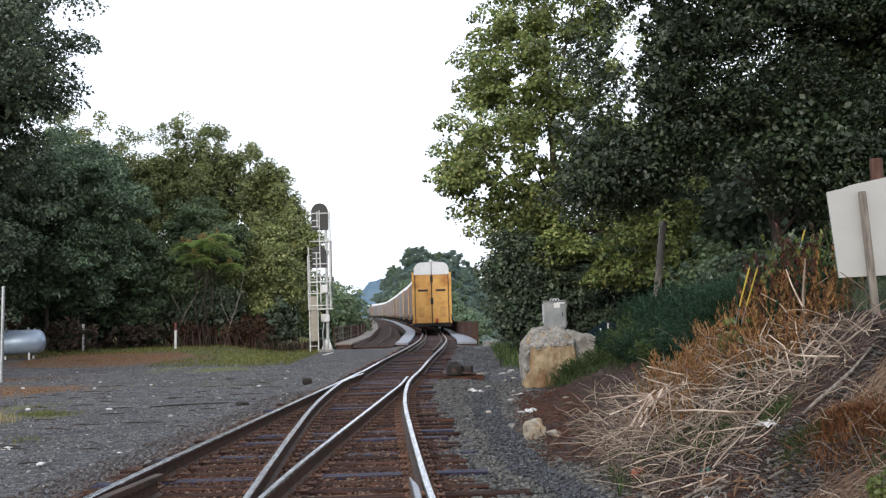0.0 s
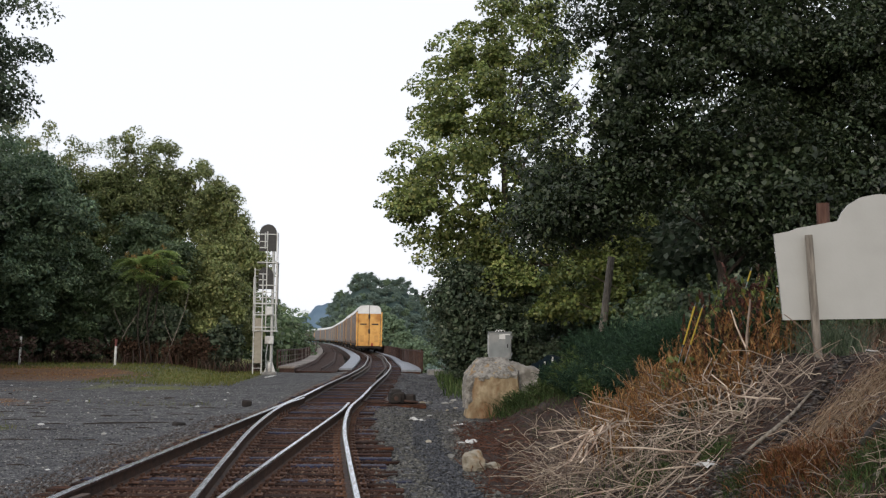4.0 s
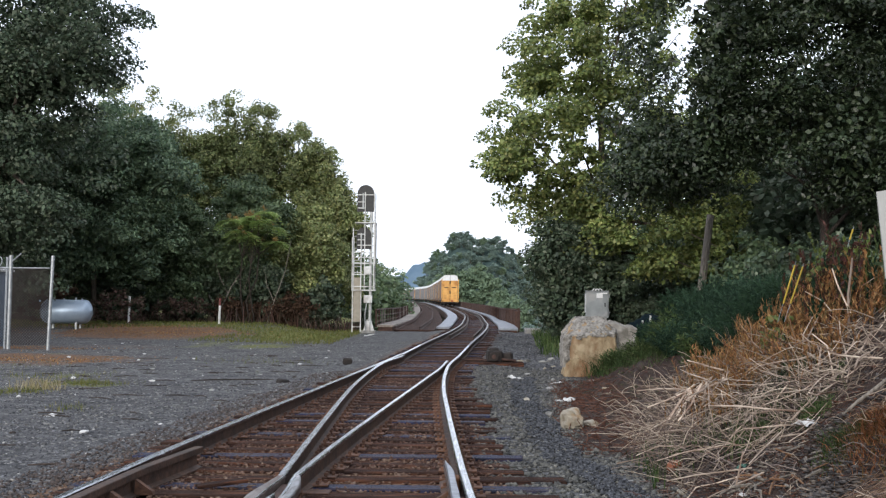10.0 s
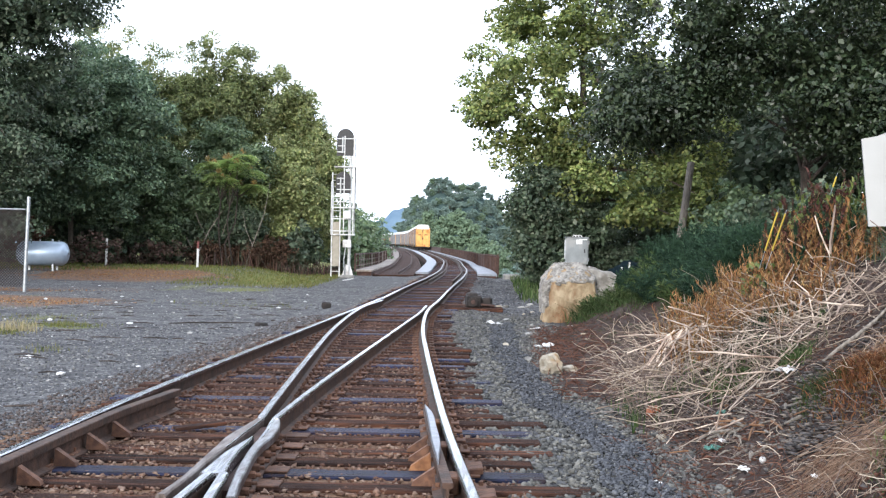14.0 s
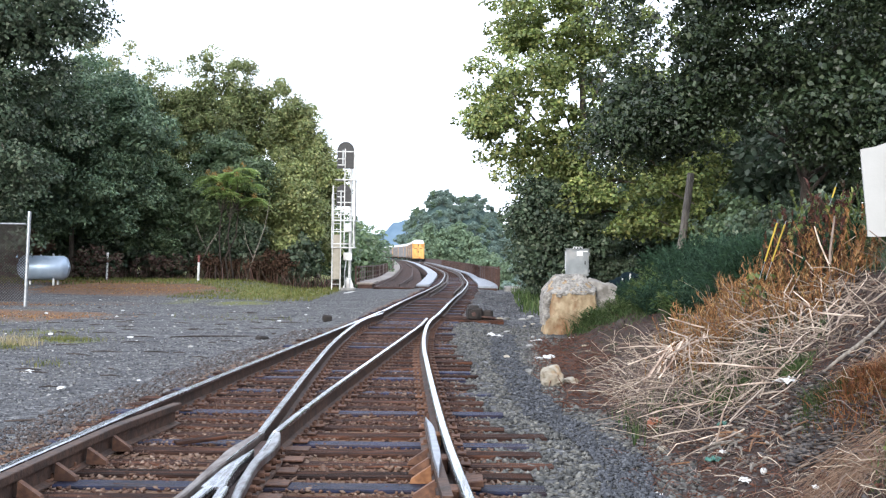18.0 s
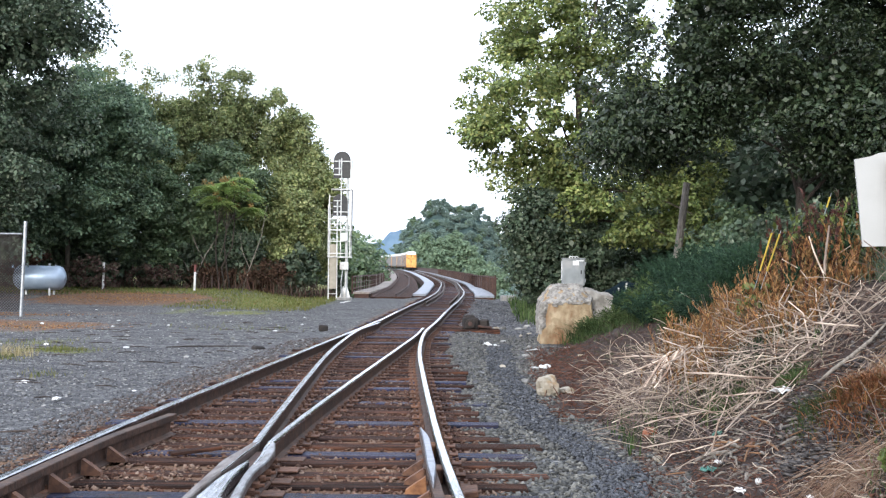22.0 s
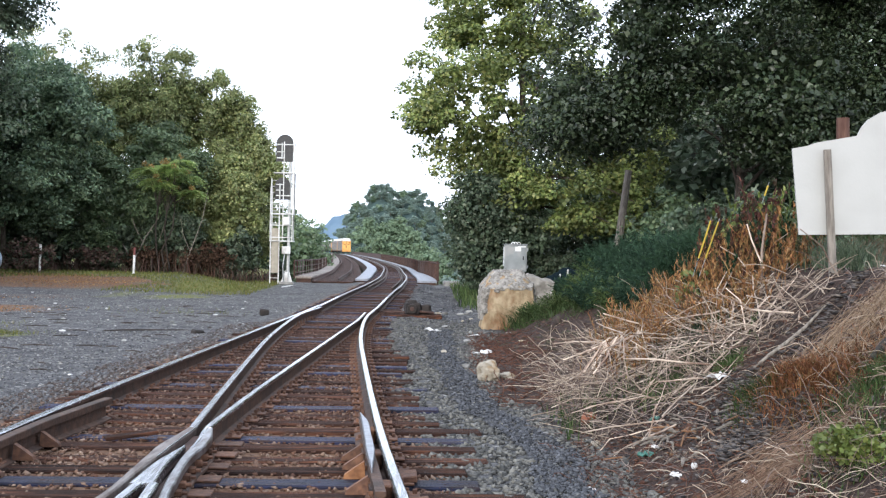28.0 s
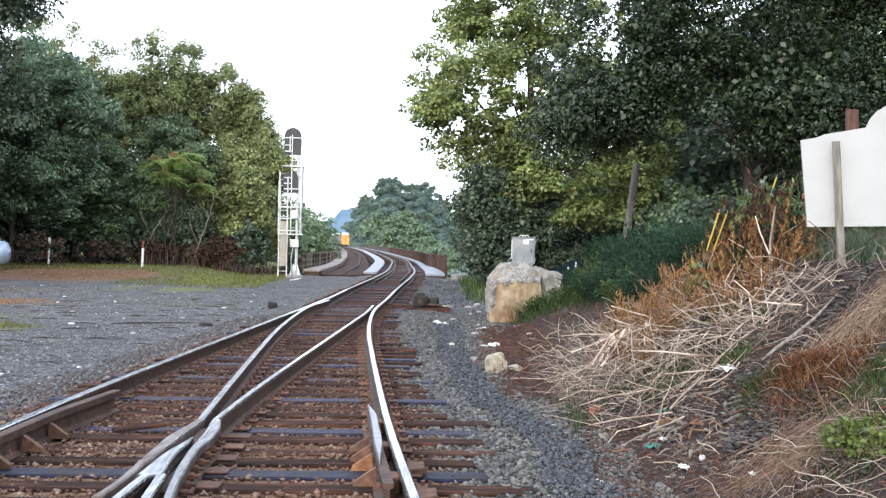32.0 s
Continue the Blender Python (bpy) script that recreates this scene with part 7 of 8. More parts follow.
blades("arching_grass", on_ground(pts), np.repeat(rng3.uniform(0.2, 0.5, len(cl)), 34), 0.010, 1.5, "weed", "tufts of arching green grass on the bank", "grass", 43)
pts = [(rng3.normal(2.93, 0.20), rng3.normal(25.6, 0.22)) for _ in range(650)]
blades("green_weeds", on_ground(pts), 0.50, 0.014, 1.1, "weed", "green weeds round the boulder", "weeds", 34)
pts = scatter(rng3, 1200, 2.0, 4.8, 34, 55, lambda x, y: x > right_rail(y) + 2.2)
blades("green_weeds", on_ground(pts), 0.5, 0.04, 0.5, "weed", "green weeds beside the bridge end", "weeds", 35)
pts = scatter(rng3, 350, 1.6, 3.4, 10.5, 12.5, on_bank)
blades("green_sprouts", on_ground(pts), 0.28, 0.012, 0.6, "weed", "green sprouts among the dry reeds", "weeds", 36)
# yard grass and straw tufts
pts = scatter(rng3, 11000, -24, -5.4, 38, 62, lambda x, y: noise.noise(Vector((x * 0.35, y * 0.18, 1))) + (y - 50) * 0.14 + 1.3 * (-11 < x < -5.5) * (y > 43) > 0.0 and x < -4.6 - 0.02 * y and math.hypot((x + 13.8) / 4, (y - 48.5) / 4) > 0.9, near=False)
blades("yard_grass", on_ground(pts), 0.13, 0.035, 0.6, "grass", "short yellow-green grass along the yard's edge", "grass", 37)
pts = [(rng3.normal(cx, sx), rng3.normal(cy, sy)) for cx, cy, sx, sy, k in ((-7.75, 22.7, 0.35, 0.3, 420), (-8.3, 20.4, 0.3, 0.3, 260), (-9.6, 24.5, 0.9, 0.7, 260), (-6.3, 17.6, 0.2, 0.3, 60), (-12, 27, 0.8, 0.8, 200), (-5.9, 31, 1.2, 0.8, 160)) for _ in range(k)]
blades("grass_tufts", on_ground(pts), 0.10, 0.014, 0.7, "grass", "thin grass tufts in the gravel", "grass", 38)
pts = [(rng3.normal(-8.15, 0.24), rng3.normal(21.2, 0.16)) for _ in range(230)]
blades("straw_tuft", on_ground(pts), 0.27, 0.010, 0.7, "pale_straw", "pale straw tuft in the yard", "grass", 39)
pts = [(rng3.normal(cx, sx), rng3.normal(cy, sy)) for cx, cy, sx, sy, k in ((-12.2, 31, 1.6, 0.9, 260), (-13.8, 48.5, 2.4, 1.7, 700), (-16.5, 53, 2.2, 0.9, 400), (-15.5, 37, 2, 0.7, 160)) for _ in range(k)]
v, f = leaf_mass(rng3, on_ground(pts, 0.008), np.full(len(pts), 0.45), 5, 0.04, 0.01)
tagged(np_part("fallen_leaves", v, f, "dry_red"), "brown fallen leaves on the gravel", "leaves", kind="stuff")
P = bent_stalks(rng3, 1100, 0.9, 3.0, 13.0, 24, 0.20, 0.0, lambda x, y: bank_foot(y) - 0.7 < x < bank_foot(y) + 0.45, 0.02)
tubes("brown_twigs", P, rng3.uniform(0.003, 0.008, len(P)), "mulch", "brown twigs and mulch on dark soil", "twigs")
# brush at the foot of the wood
pts = scatter(rng3, 3000, -34, -6.2, 58.4, 63, lambda x, y: noise.noise(Vector((x * 0.5, y * 0.6, 8))) > -0.12, near=False)
blades("wood_brush", on_ground(pts), np.array([0.9 + 1.6 * noise.noise(Vector((x * 0.45, y * 0.7, 2))) for x, y in pts]).clip(0.3, 2), 0.045, 0.9, "thicket", "dark brush at the foot of the wood", "brush", 41)
pts = [(rng3.normal(-10.6, 1.0), rng3.uniform(59, 61)) for _ in range(420)]
blades("dead_brush", on_ground(pts), 1.5, 0.03, 0.5, "brown_brush", "brown dead brush at the wood's edge", "brush", 42)


def leafy_bush(name, c, r, k, per, size, leaf, label, seed):
    rng = np.random.default_rng(seed)
    root = tagged(new(name), label, "bush")
    root.matrix_basis = Matrix.Translation((c[0], c[1], ground_z(c[0], c[1])))
    d = rng.normal(size=(k, 3)); d /= np.linalg.norm(d, axis=1)[:, None]
    cen = d * np.array(r) * rng.uniform(0.3, 1, k)[:, None] + np.array((0, 0, r[2] * 0.9))
    cen[:, 2] = np.maximum(cen[:, 2], 0.03)
    v, f = leaf_mass(rng, cen, np.full(k, min(r) * 0.3), per, size)
    np_part("leaves", v, f, leaf, root)
    for i in range(6):
        q = cen[int(rng.integers(k))]
        bm = bmesh.new(); tube(bm, [(0.1 * q[0], 0.1 * q[1], -0.03), (0.5 * q[0], 0.5 * q[1], 0.5 * q[2]), tuple(q)], [0.01, 0.008, 0.004], 5)
        part("stem", bm, "bark", root)
    return root


leafy_bush("leafy_bush", (2.68, 6.6), (0.26, 0.24, 0.12), 130, 11, 0.036, "leaf_sunny", "bright green broad-leaved weed on the bank foot", 51)
leafy_bush("leafy_bush", (3.35, 13.0), (0.25, 0.3, 0.35), 30, 9, 0.07, "leaf_sunny", "yellow-green climbing weed on the crest", 52)
for m, lab, n, x0, x1, h0, h1, lw, sd in (("wine", "dark wine-red leafy stems on the crest", 46, 3.55, 4.0, 0.55, 1.05, 0.030, 801), ("leaf_sunny", "yellow-green leafy vines on the crest", 34, 3.75, 4.45, 0.5, 1.0, 0.034, 802),
                                          ("dry_red", "orange dead leafy stems on the crest", 70, 3.4, 4.5, 0.35, 0.75, 0.026, 803), ("weed_dark", "dark green leafy stems on the crest", 40, 3.3, 4.4, 0.4, 0.9, 0.030, 804)):
    cl = [(x, y, rng3.uniform(h0, h1)) for x, y in zip(rng3.uniform(x0, x1, n), rng3.uniform(11.9, 13.8, n))]
    leafy_stems("crest_weed_leaves", cl, 34, 0.075, lw, m, lab, sd, 0.9, sway=0.16)
leafy_bush("leafy_bush", (4.1, 13.4), (0.3, 0.4, 0.5), 60, 9, 0.06, "leaf_syc", "yellow-green weed behind the dead stalks", 53)
leafy_bush("leafy_bush", (4.05, 12.9), (0.26, 0.45, 0.5), 75, 14, 0.05, "wine", "dark wine-red leafy weed beside the guy wires", 56)
leafy_bush("leafy_bush", (4.25, 13.6), (0.35, 0.3, 0.55), 80, 12, 0.07, "leaf_dark", "dark leafy shrub behind the guy wires", 55)
leafy_bush("leafy_bush", (4.6, 12.2), (0.5, 0.4, 0.4), 60, 10, 0.06, "leaf_mid", "green weed behind the sign", 54)
for i, (x, y, w, h) in enumerate([(-8.1, 61.3, 1.0, 1.5), (-8.9, 60.6, 1.1, 1.0), (-11.5, 60.5, 1.8, 1.3), (-15, 60, 2.2, 1.4), (-19, 59, 2.4, 1.3), (-23.5, 58, 2.6, 1.7), (-28, 56, 3, 2), (3.9, 46, 1.0, 1.0), (4.2, 51.5, 1.0, 1.4), (-6.9, 67, 1.2, 2.4)]):
    leafy_bush("undergrowth_bush", (x, y), (w, 1.0, h), 90, 30, 0.24, "leaf_dark" if i % 2 or i < 6 else "leaf_mid", "dark undergrowth bush at the wood's edge", 200 + i)
for i, x in enumerate((-35, -30.5, -26, -22, -18, -14.5, -11.5, -20, -16, -13)):
    leafy_bush("undergrowth_bush", (x, 70 if i < 7 else 64.5), (2.6, 1.0, 2.6 if i < 7 else 1.4), 70, 34, 0.42, "leaf_dark", "dark thicket inside the wood", 260 + i)
for i, (x, y, w, h) in enumerate([(7.0, 46, 1.6, 1.4), (9.5, 50, 2.4, 1.8), (6.0, 52, 1.4, 1.5), (12.5, 46, 2.6, 1.8), (5.6, 40.5, 0.9, 0.8), (8.2, 33, 1.6, 1.3), (10.6, 36, 2.0, 1.6), (6.6, 24.5, 1.0, 0.9), (7.6, 27, 1.2, 0.9), (5.6, 16.5, 0.8, 0.7), (6.8, 19.5, 1.1, 0.8), (9.8, 24.5, 1.4, 0.7), (11.5, 22, 2, 1.0), (10.5, 33, 1.8, 0.8), (13.5, 27, 2.5, 1.5), (8.6, 25.5, 1.0, 0.5)]):
    leafy_bush("bank_bush", (x, y), (w, 1.2, h), 90, 50, 0.12, "leaf_mid" if i % 3 == 2 else "leaf_dark", "dark leafy bush on top of the bank", 220 + i)

for i, (x, y, w, h) in enumerate([(-17.5, 55, 1.6, 0.9), (-20.5, 54.5, 2.0, 1.4), (-9.8, 59.5, 1.6, 1.0), (-12.6, 59.5, 1.4, 0.8), (-15.2, 58.6, 1.5, 0.7)]):
    leafy_bush("dead_vine_bush", (x, y), (w, 0.8, h), 70, 30, 0.12, "thicket" if i in (0, 4) else "brown_brush", "brown heap of dead vines behind the yard", 240 + i)

# ---- signal ----
signal = tagged(new("railway_signal"), "white two-head railway signal mast with ladder and cages", "signal")
signal.matrix_basis = Matrix.Translation((-5.62, 57.1, ground_z(-5.62, 57.1)))


def sig_part(name, fn, material, label="", parent=signal):
    bm = bmesh.new()
    fn(bm)
    return part(name, bm, material, parent, label)


sig_part("base_plate", lambda bm: box(bm, (0.18, 0, 0.06), (0.72, 0.6, 0.14), bevel=0.02), "concrete", "concrete footing")


def cone_base(bm):
    for s in (-1, 1):
        vs = [bm.verts.new((0.2 + s * u, y, z)) for y in (-0.05, 0.05) for u, z in ((0.06, 0.12), (0.27, 0.12), (0.10, 0.68), (0.06, 0.68))]
        for f in ((0, 1, 2, 3), (7, 6, 5, 4), (0, 4, 5, 1), (1, 5, 6, 2), (2, 6, 7, 3), (3, 7, 4, 0)):
            bm.faces.new([vs[i] for i in f])
    box(bm, (0.2, 0, 0.35), (0.14, 0.34, 0.5), bevel=0.02)


sig_part("mast_base", cone_base, "white", "flared white mast base")
sig_part("mast", lambda bm: rod(bm, (0.25, 0, 0.5), (0.27, 0, 7.0), 0.075, seg=12), "alu")
for s, x in ((0, -0.63), (1, -0.22)):
    sig_part("ladder_rail", lambda bm: box(bm, (x, 0.02, 2.6), (0.05, 0.05, 5.2)), "white")
for i in range(17):
    sig_part("ladder_rung", lambda bm: rod(bm, (-0.63, 0.02, 0.3 + 0.3 * i), (-0.22, 0.02, 0.3 + 0.3 * i), 0.016, seg=6), "white")
sig_part("ladder_guard", lambda bm: box(bm, (-0.405, -0.03, 1.65), (0.34, 0.02, 2.2), bevel=0.005), "tan", "tan climbing-guard panel")
for z, x0, x1 in ((2.12, -0.67, 0.49), (3.46, -0.57, 0.47), (5.47, -0.54, 0.50)):
    pl = sig_part("platform", lambda bm: box(bm, ((x0 + x1) / 2, 0.25, z), (x1 - x0, 0.8, 0.06), bevel=0.01), "white")
for x, z0, z1 in ((-0.65, 2.1, 4.75), (0.42, 2.1, 7.0), (0.46, 3.4, 5.5), (-0.22, 2.1, 4.1), (-0.04, 2.1, 7.0)):
    sig_part("cage_post", lambda bm: box(bm, (x, -0.12, (z0 + z1) / 2), (0.045, 0.045, z1 - z0)), "white")
    if x not in (-0.04, -0.22):
        sig_part("cage_post", lambda bm: box(bm, (x, 0.62, (z0 + z1) / 2), (0.045, 0.045, z1 - z0)), "white")
for z in (2.3, 2.9, 3.46, 3.75, 4.0, 4.35, 4.62, 4.9, 6.2, 6.5, 6.86):
    w = (-0.65, 0.45) if z < 4.1 else (-0.40, 0.42) if z in (4.35, 6.86) else (-0.40, -0.04)
    sig_part("cage_rail", lambda bm: box(bm, ((w[0] + w[1]) / 2, -0.14, z), (w[1] - w[0], 0.035, 0.045)), "white")


def backplate(cx, z0, z1, r):
    def fn(bm):
        out = [(cx - r, z0), (cx + r, z0)] + [(cx + r * math.cos(t), z1 - r + r * math.sin(t)) for t in (math.pi * k / 14 for k in range(15))]
        a = [bm.verts.new((x, -0.08, z)) for x, z in out]
        b = [bm.verts.new((x, -0.05, z)) for x, z in out]
        bm.faces.new(a)
        bm.faces.new(b[::-1])
        for i in range(len(a)):
            bm.faces.new((a[i], a[i - 1], b[i - 1], b[i]))
    return fn


for cx, z0, z1, r in ((-0.02, 6.02, 7.36, 0.42), (-0.09, 4.15, 5.24, 0.37)):
    hd = sig_part("signal_head", backplate(cx, z0, z1, r), "black", "black arched signal backplate")
    for z in (z0 + 0.3, z0 + 0.62, z0 + 0.94):
        sig_part("lamp_housing", lambda bm: rod(bm, (cx, -0.05, z), (cx, 0.25, z), 0.13, seg=12), "black", "", hd)
    sig_part("junction_case", lambda bm: box(bm, (cx - 0.12, -0.16, (z0 + z1) / 2 - 0.15), (0.07, 0.1, 0.8), bevel=0.02), "alu", "", hd)
sig_part("relay_box", lambda bm: box(bm, (0.16, -0.2, 1.68), (0.42, 0.22, 0.38), bevel=0.02), "white", "white relay box")
sig_part("relay_box", lambda bm: box(bm, (0.16, -0.18, 3.1), (0.34, 0.22, 0.42), bevel=0.05), "white", "white relay box")
sig_part("conduit", lambda bm: tube(bm, [(0.1, -0.2, 1.5), (0.02, -0.2, 0.9), (0.05, -0.15, 0.1)], [0.03, 0.03, 0.03], 6), "galv")

# ---- sign on the bank ----
sign = tagged(new("sign_board"), "shaped white sign board on a weathered wooden post", "sign")
half = [(0.0, -0.39), (-0.935, -0.40), (-1.0, 0.40), (-0.86, 0.425), (-0.78, 0.455), (-0.40, 0.52), (-0.36, 0.60), (-0.30, 0.67), (-0.18, 0.74), (-0.05, 0.765), (0.0, 0.77)]
bm = bmesh.new()
loop = half + [(-x, z) for x, z in half[::-1][1:-1]]
fr, bk = [bm.verts.new((x, -0.012, z)) for x, z in loop], [bm.verts.new((x, 0.012, z)) for x, z in loop]
bm.faces.new(fr[::-1]); bm.faces.new(bk)
for i in range(len(fr)):
    bm.faces.new((fr[i - 1], fr[i], bk[i], bk[i - 1]))
part("board", bm, "sign_white", sign, "plain white board with stepped top")
for x in (-0.675, 0.675):
    bm = bmesh.new(); rod(bm, (x + 0.06, -0.07, -1.3), (x - 0.02, -0.07, 0.385), 0.042, 0.036, 10)
    part("post", bm, "wood_grey", sign, "weathered wooden post")
sign.matrix_basis = pose(4.64, 10.55, 2.275, 0, -1.0, -3)
bm = bmesh.new(); rod(bm, (5.46, 14.0, 1.2), (5.43, 14.0, 3.38), 0.085, 0.078, 12)
tagged(part("wooden_post", bm, mat("red_brown_post", (0.11, 0.05, 0.035), (0.19, 0.10, 0.07), 8, 0.9, 0.5, stretch=(3, 3, 0.5))), "red-brown wooden post behind the sign", "post")

# ---- boulder, cabinet, pole ----
boulder = tagged(new("boulder"), "large tan boulder with a rough grey crust", "boulder")


def block_grid(bm, cuts=26):
    """A unit cube from -1 to 1 with finely cut faces."""
    bmesh.ops.create_cube(bm, size=2.0)
    bmesh.ops.subdivide_edges(bm, edges=bm.edges[:], cuts=cuts, use_grid_fill=True)
    return list(bm.verts)


def ridged(p, s):
    return 1 - abs(noise.noise(p * s)) * 2


# split front with clefts, a chipped corner, and a rough crust over its top and one side
def rock_form(q, puff):
    """The boulder's outline: blunt block, domed towards the back."""
    q = q * (0.86 + 0.14 / max(q.length / 1.15, 1.0))
    x, y = q.x * (0.575 + puff), q.y * (0.52 + puff)
    z = 0.46 + q.z * 0.52
    dome = smooth01(-0.70, -0.25, x) * smooth01(0.72, 0.30, x) * smooth01(-0.62, 0.20, y)
    z += smooth01(0.55, 0.95, q.z) * (0.34 * dome - 0.05 * (1 - dome) + 0.05 * x + puff)
    p = Vector((x, y, z))
    return p + Vector((noise.noise(p * 2.3 + Vector((3, 1, 0))), noise.noise(p * 2.3 + Vector((8, 1, 5))), 0.7 * noise.noise(p * 2.3 + Vector((0, 6, 2))))) * 0.07


bm = bmesh.new()
for v in block_grid(bm, 30):
    p = rock_form(v.co.copy(), 0.0)
    tall = Vector((p.x * 4, p.y * 4, p.z * 2.0))
    k = 0.030 * ridged(tall + Vector((7, 0, 1)), 1.1) + 0.016 * noise.noise(p * 9) + 0.008 * noise.noise(p * 22)
    k -= 0.11 * smooth01(-0.34, -0.60, p.x) * smooth01(0.32, 0.08, abs(p.z - 0.60))
    k -= 0.08 * smooth01(0.38, 0.60, p.x) * smooth01(0.60, 0.25, p.z)
    v.co = p + Vector((p.x, p.y, 0.3 * (p.z - 0.46))).normalized() * k
face = part("face", bm, "rock", boulder, "tan broken face")
bm = bmesh.new()
for v in block_grid(bm, 34):
    q = v.co.copy()
    p = rock_form(q, 0.035)
    rim = 0.86 + 0.09 * noise.noise(p * 3.1 + Vector((2, 2, 0))) + 0.05 * p.x - 0.62 * smooth01(-0.42, -0.58, p.x + 0.10 * noise.noise(p * 4))
    if p.z < rim:
        p = rock_form(q, -0.10)
    rough = Vector((noise.noise(p * 8), noise.noise(p * 8 + Vector((9, 0, 0))), noise.noise(p * 8 + Vector((0, 9, 0))))) * 0.035
    v.co = p + rough + Vector((noise.noise(p * 21), noise.noise(p * 21 + Vector((9, 0, 0))), noise.noise(p * 21 + Vector((0, 9, 0))))) * 0.020
part("crust", bm, "crust", boulder, "rough pale grey crust")
bm = bmesh.new()
for v in block_grid(bm, 18):
    q = v.co.copy() * (0.75 + 0.25 / max(v.co.length / 1.15, 1.0))
    p = Vector((0.68 + q.x * 0.44, 0.34 + q.y * 0.42, 0.60 + q.z * 0.60 - 0.10 * q.x))
    p += Vector((noise.noise(p * 4), noise.noise(p * 4 + Vector((5, 0, 0))), noise.noise(p * 4 + Vector((0, 5, 0))))) * 0.07
    v.co = p + Vector((0, 0, 1)) * 0.02 * noise.noise(p * 15)
part("shelf", bm, "crust_pale", boulder, "pale sloping stone shelf")
boulder.matrix_basis = pose(2.52, 26.55, -0.10)

cab = tagged(new("equipment_cabinet"), "small grey metal equipment cabinet on a concrete pedestal", "cabinet")
bm = bmesh.new(); box(bm, (0, 0, 0.36), (0.60, 0.45, 0.70), bevel=0.015)
part("body", bm, "box_grey", cab)
bm = bmesh.new(); box(bm, (0, -0.235, 0.35), (0.52, 0.02, 0.60), bevel=0.006)
d = part("door", bm, "box_grey", cab)
bm = bmesh.new(); box(bm, (0.20, -0.255, 0.36), (0.03, 0.02, 0.10), bevel=0.004)
part("handle", bm, "black", d)
bm = bmesh.new(); box(bm, (0, 0, 0.718), (0.63, 0.48, 0.022), bevel=0.006)
lid = part("lid", bm, "box_grey", cab)
for x in (-0.07, 0.0, 0.08):
    bm = bmesh.new(); tube(bm, [(x - 0.05, -0.16, 0.72), (x - 0.02, -0.17, 0.775), (x + 0.03, -0.18, 0.765), (x + 0.05, -0.20, 0.70)], [0.011] * 4, 6)
    part("cable_loop", bm, "white", lid, "short white cable loop")
for z in (0.14, 0.58):
    bm = bmesh.new(); box(bm, (0.312, -0.12, z), (0.03, 0.05, 0.09), bevel=0.006)
    part("latch", bm, "galv", cab)
for x, z, w, h in ((0.06, 0.60, 0.16, 0.12), (0.16, 0.66, 0.2, 0.03)):
    bm = bmesh.new(); box(bm, (x, -0.25, z), (w, 0.012, h))
    part("notice", bm, "white", cab, "small white notice")
for x in (-0.31, -0.29):
    bm = bmesh.new(); box(bm, (x, -0.2, 0.40), (0.03, 0.03, 0.5), bevel=0.004)
    part("hinge", bm, "galv", cab)
bm = bmesh.new(); box(bm, (0, 0, -0.60), (0.5, 0.42, 1.24), bevel=0.02)
part("pedestal", bm, "concrete", cab)
cab.matrix_basis = pose(3.12, 30.5, 1.15, 0, 0, -4)

bm = bmesh.new(); rod(bm, (6.40, 34, 0.9), (6.79, 34, 4.17), 0.125, 0.105, 10)
tagged(part("leaning_pole", bm, "wood_grey"), "leaning weathered wooden pole on the bank", "pole")
for i, (a, b) in enumerate((((3.27, 12, 2.02), (3.15, 12, 1.62)), ((3.38, 12.1, 2.01), (3.25, 12.1, 1.62)), ((3.87, 12, 2.40), (3.835, 12, 2.29)))):
    g = tagged(new("guy_wire"), "steel guy wire with yellow plastic guard", "wire", group="guy wires on the crest")
    A, B = Vector(a), Vector(b)
    D = (A - B).normalized()
    bm = bmesh.new(); rod(bm, B - D * (0.2 if i < 2 else 0.06), A + D * 0.04, 0.003, seg=5)
    part("wire", bm, "galv", g)
    bm = bmesh.new(); rod(bm, B, A, 0.009, seg=8)
    part("guard", bm, "yellow_tape", g, "faded yellow guard tube")

heap = tagged(new("tarp_heap"), "dark blue tarpaulin over a low heap behind the boulder", "tarpaulin")
heap.matrix_basis = pose(4.95, 33, ground_z(4.95, 33))
bm = bmesh.new(); lump(bm, (0, 0, 0.24), (0.62, 0.45, 0.42), 0.30, 4, 4)
for v in bm.verts:
    v.co += Vector((0.03 * noise.noise(v.co * 6), 0.03 * noise.noise(v.co * 6 + Vector((4, 0, 0))), 0.03 * noise.noise(v.co * 9)))
part("sheet", bm, "tarp", heap, "creased dark blue sheet")
for x, z, h in ((-0.12, 0.56, 0.17), (-0.34, 0.46, 0.09)):
    bm = bmesh.new(); box(bm, (x, -0.44, z), (0.045, 0.02, h), pose(0, 0, 0, 0, 4, 0), bevel=0.004)
    part("label_tag", bm, "white", heap, "small white tag")
leafy_bush("leafy_bush", (3.75, 31.6), (0.28, 0.25, 0.5), 40, 12, 0.07, "dry_red", "small rusty shrub behind the boulder", 57)

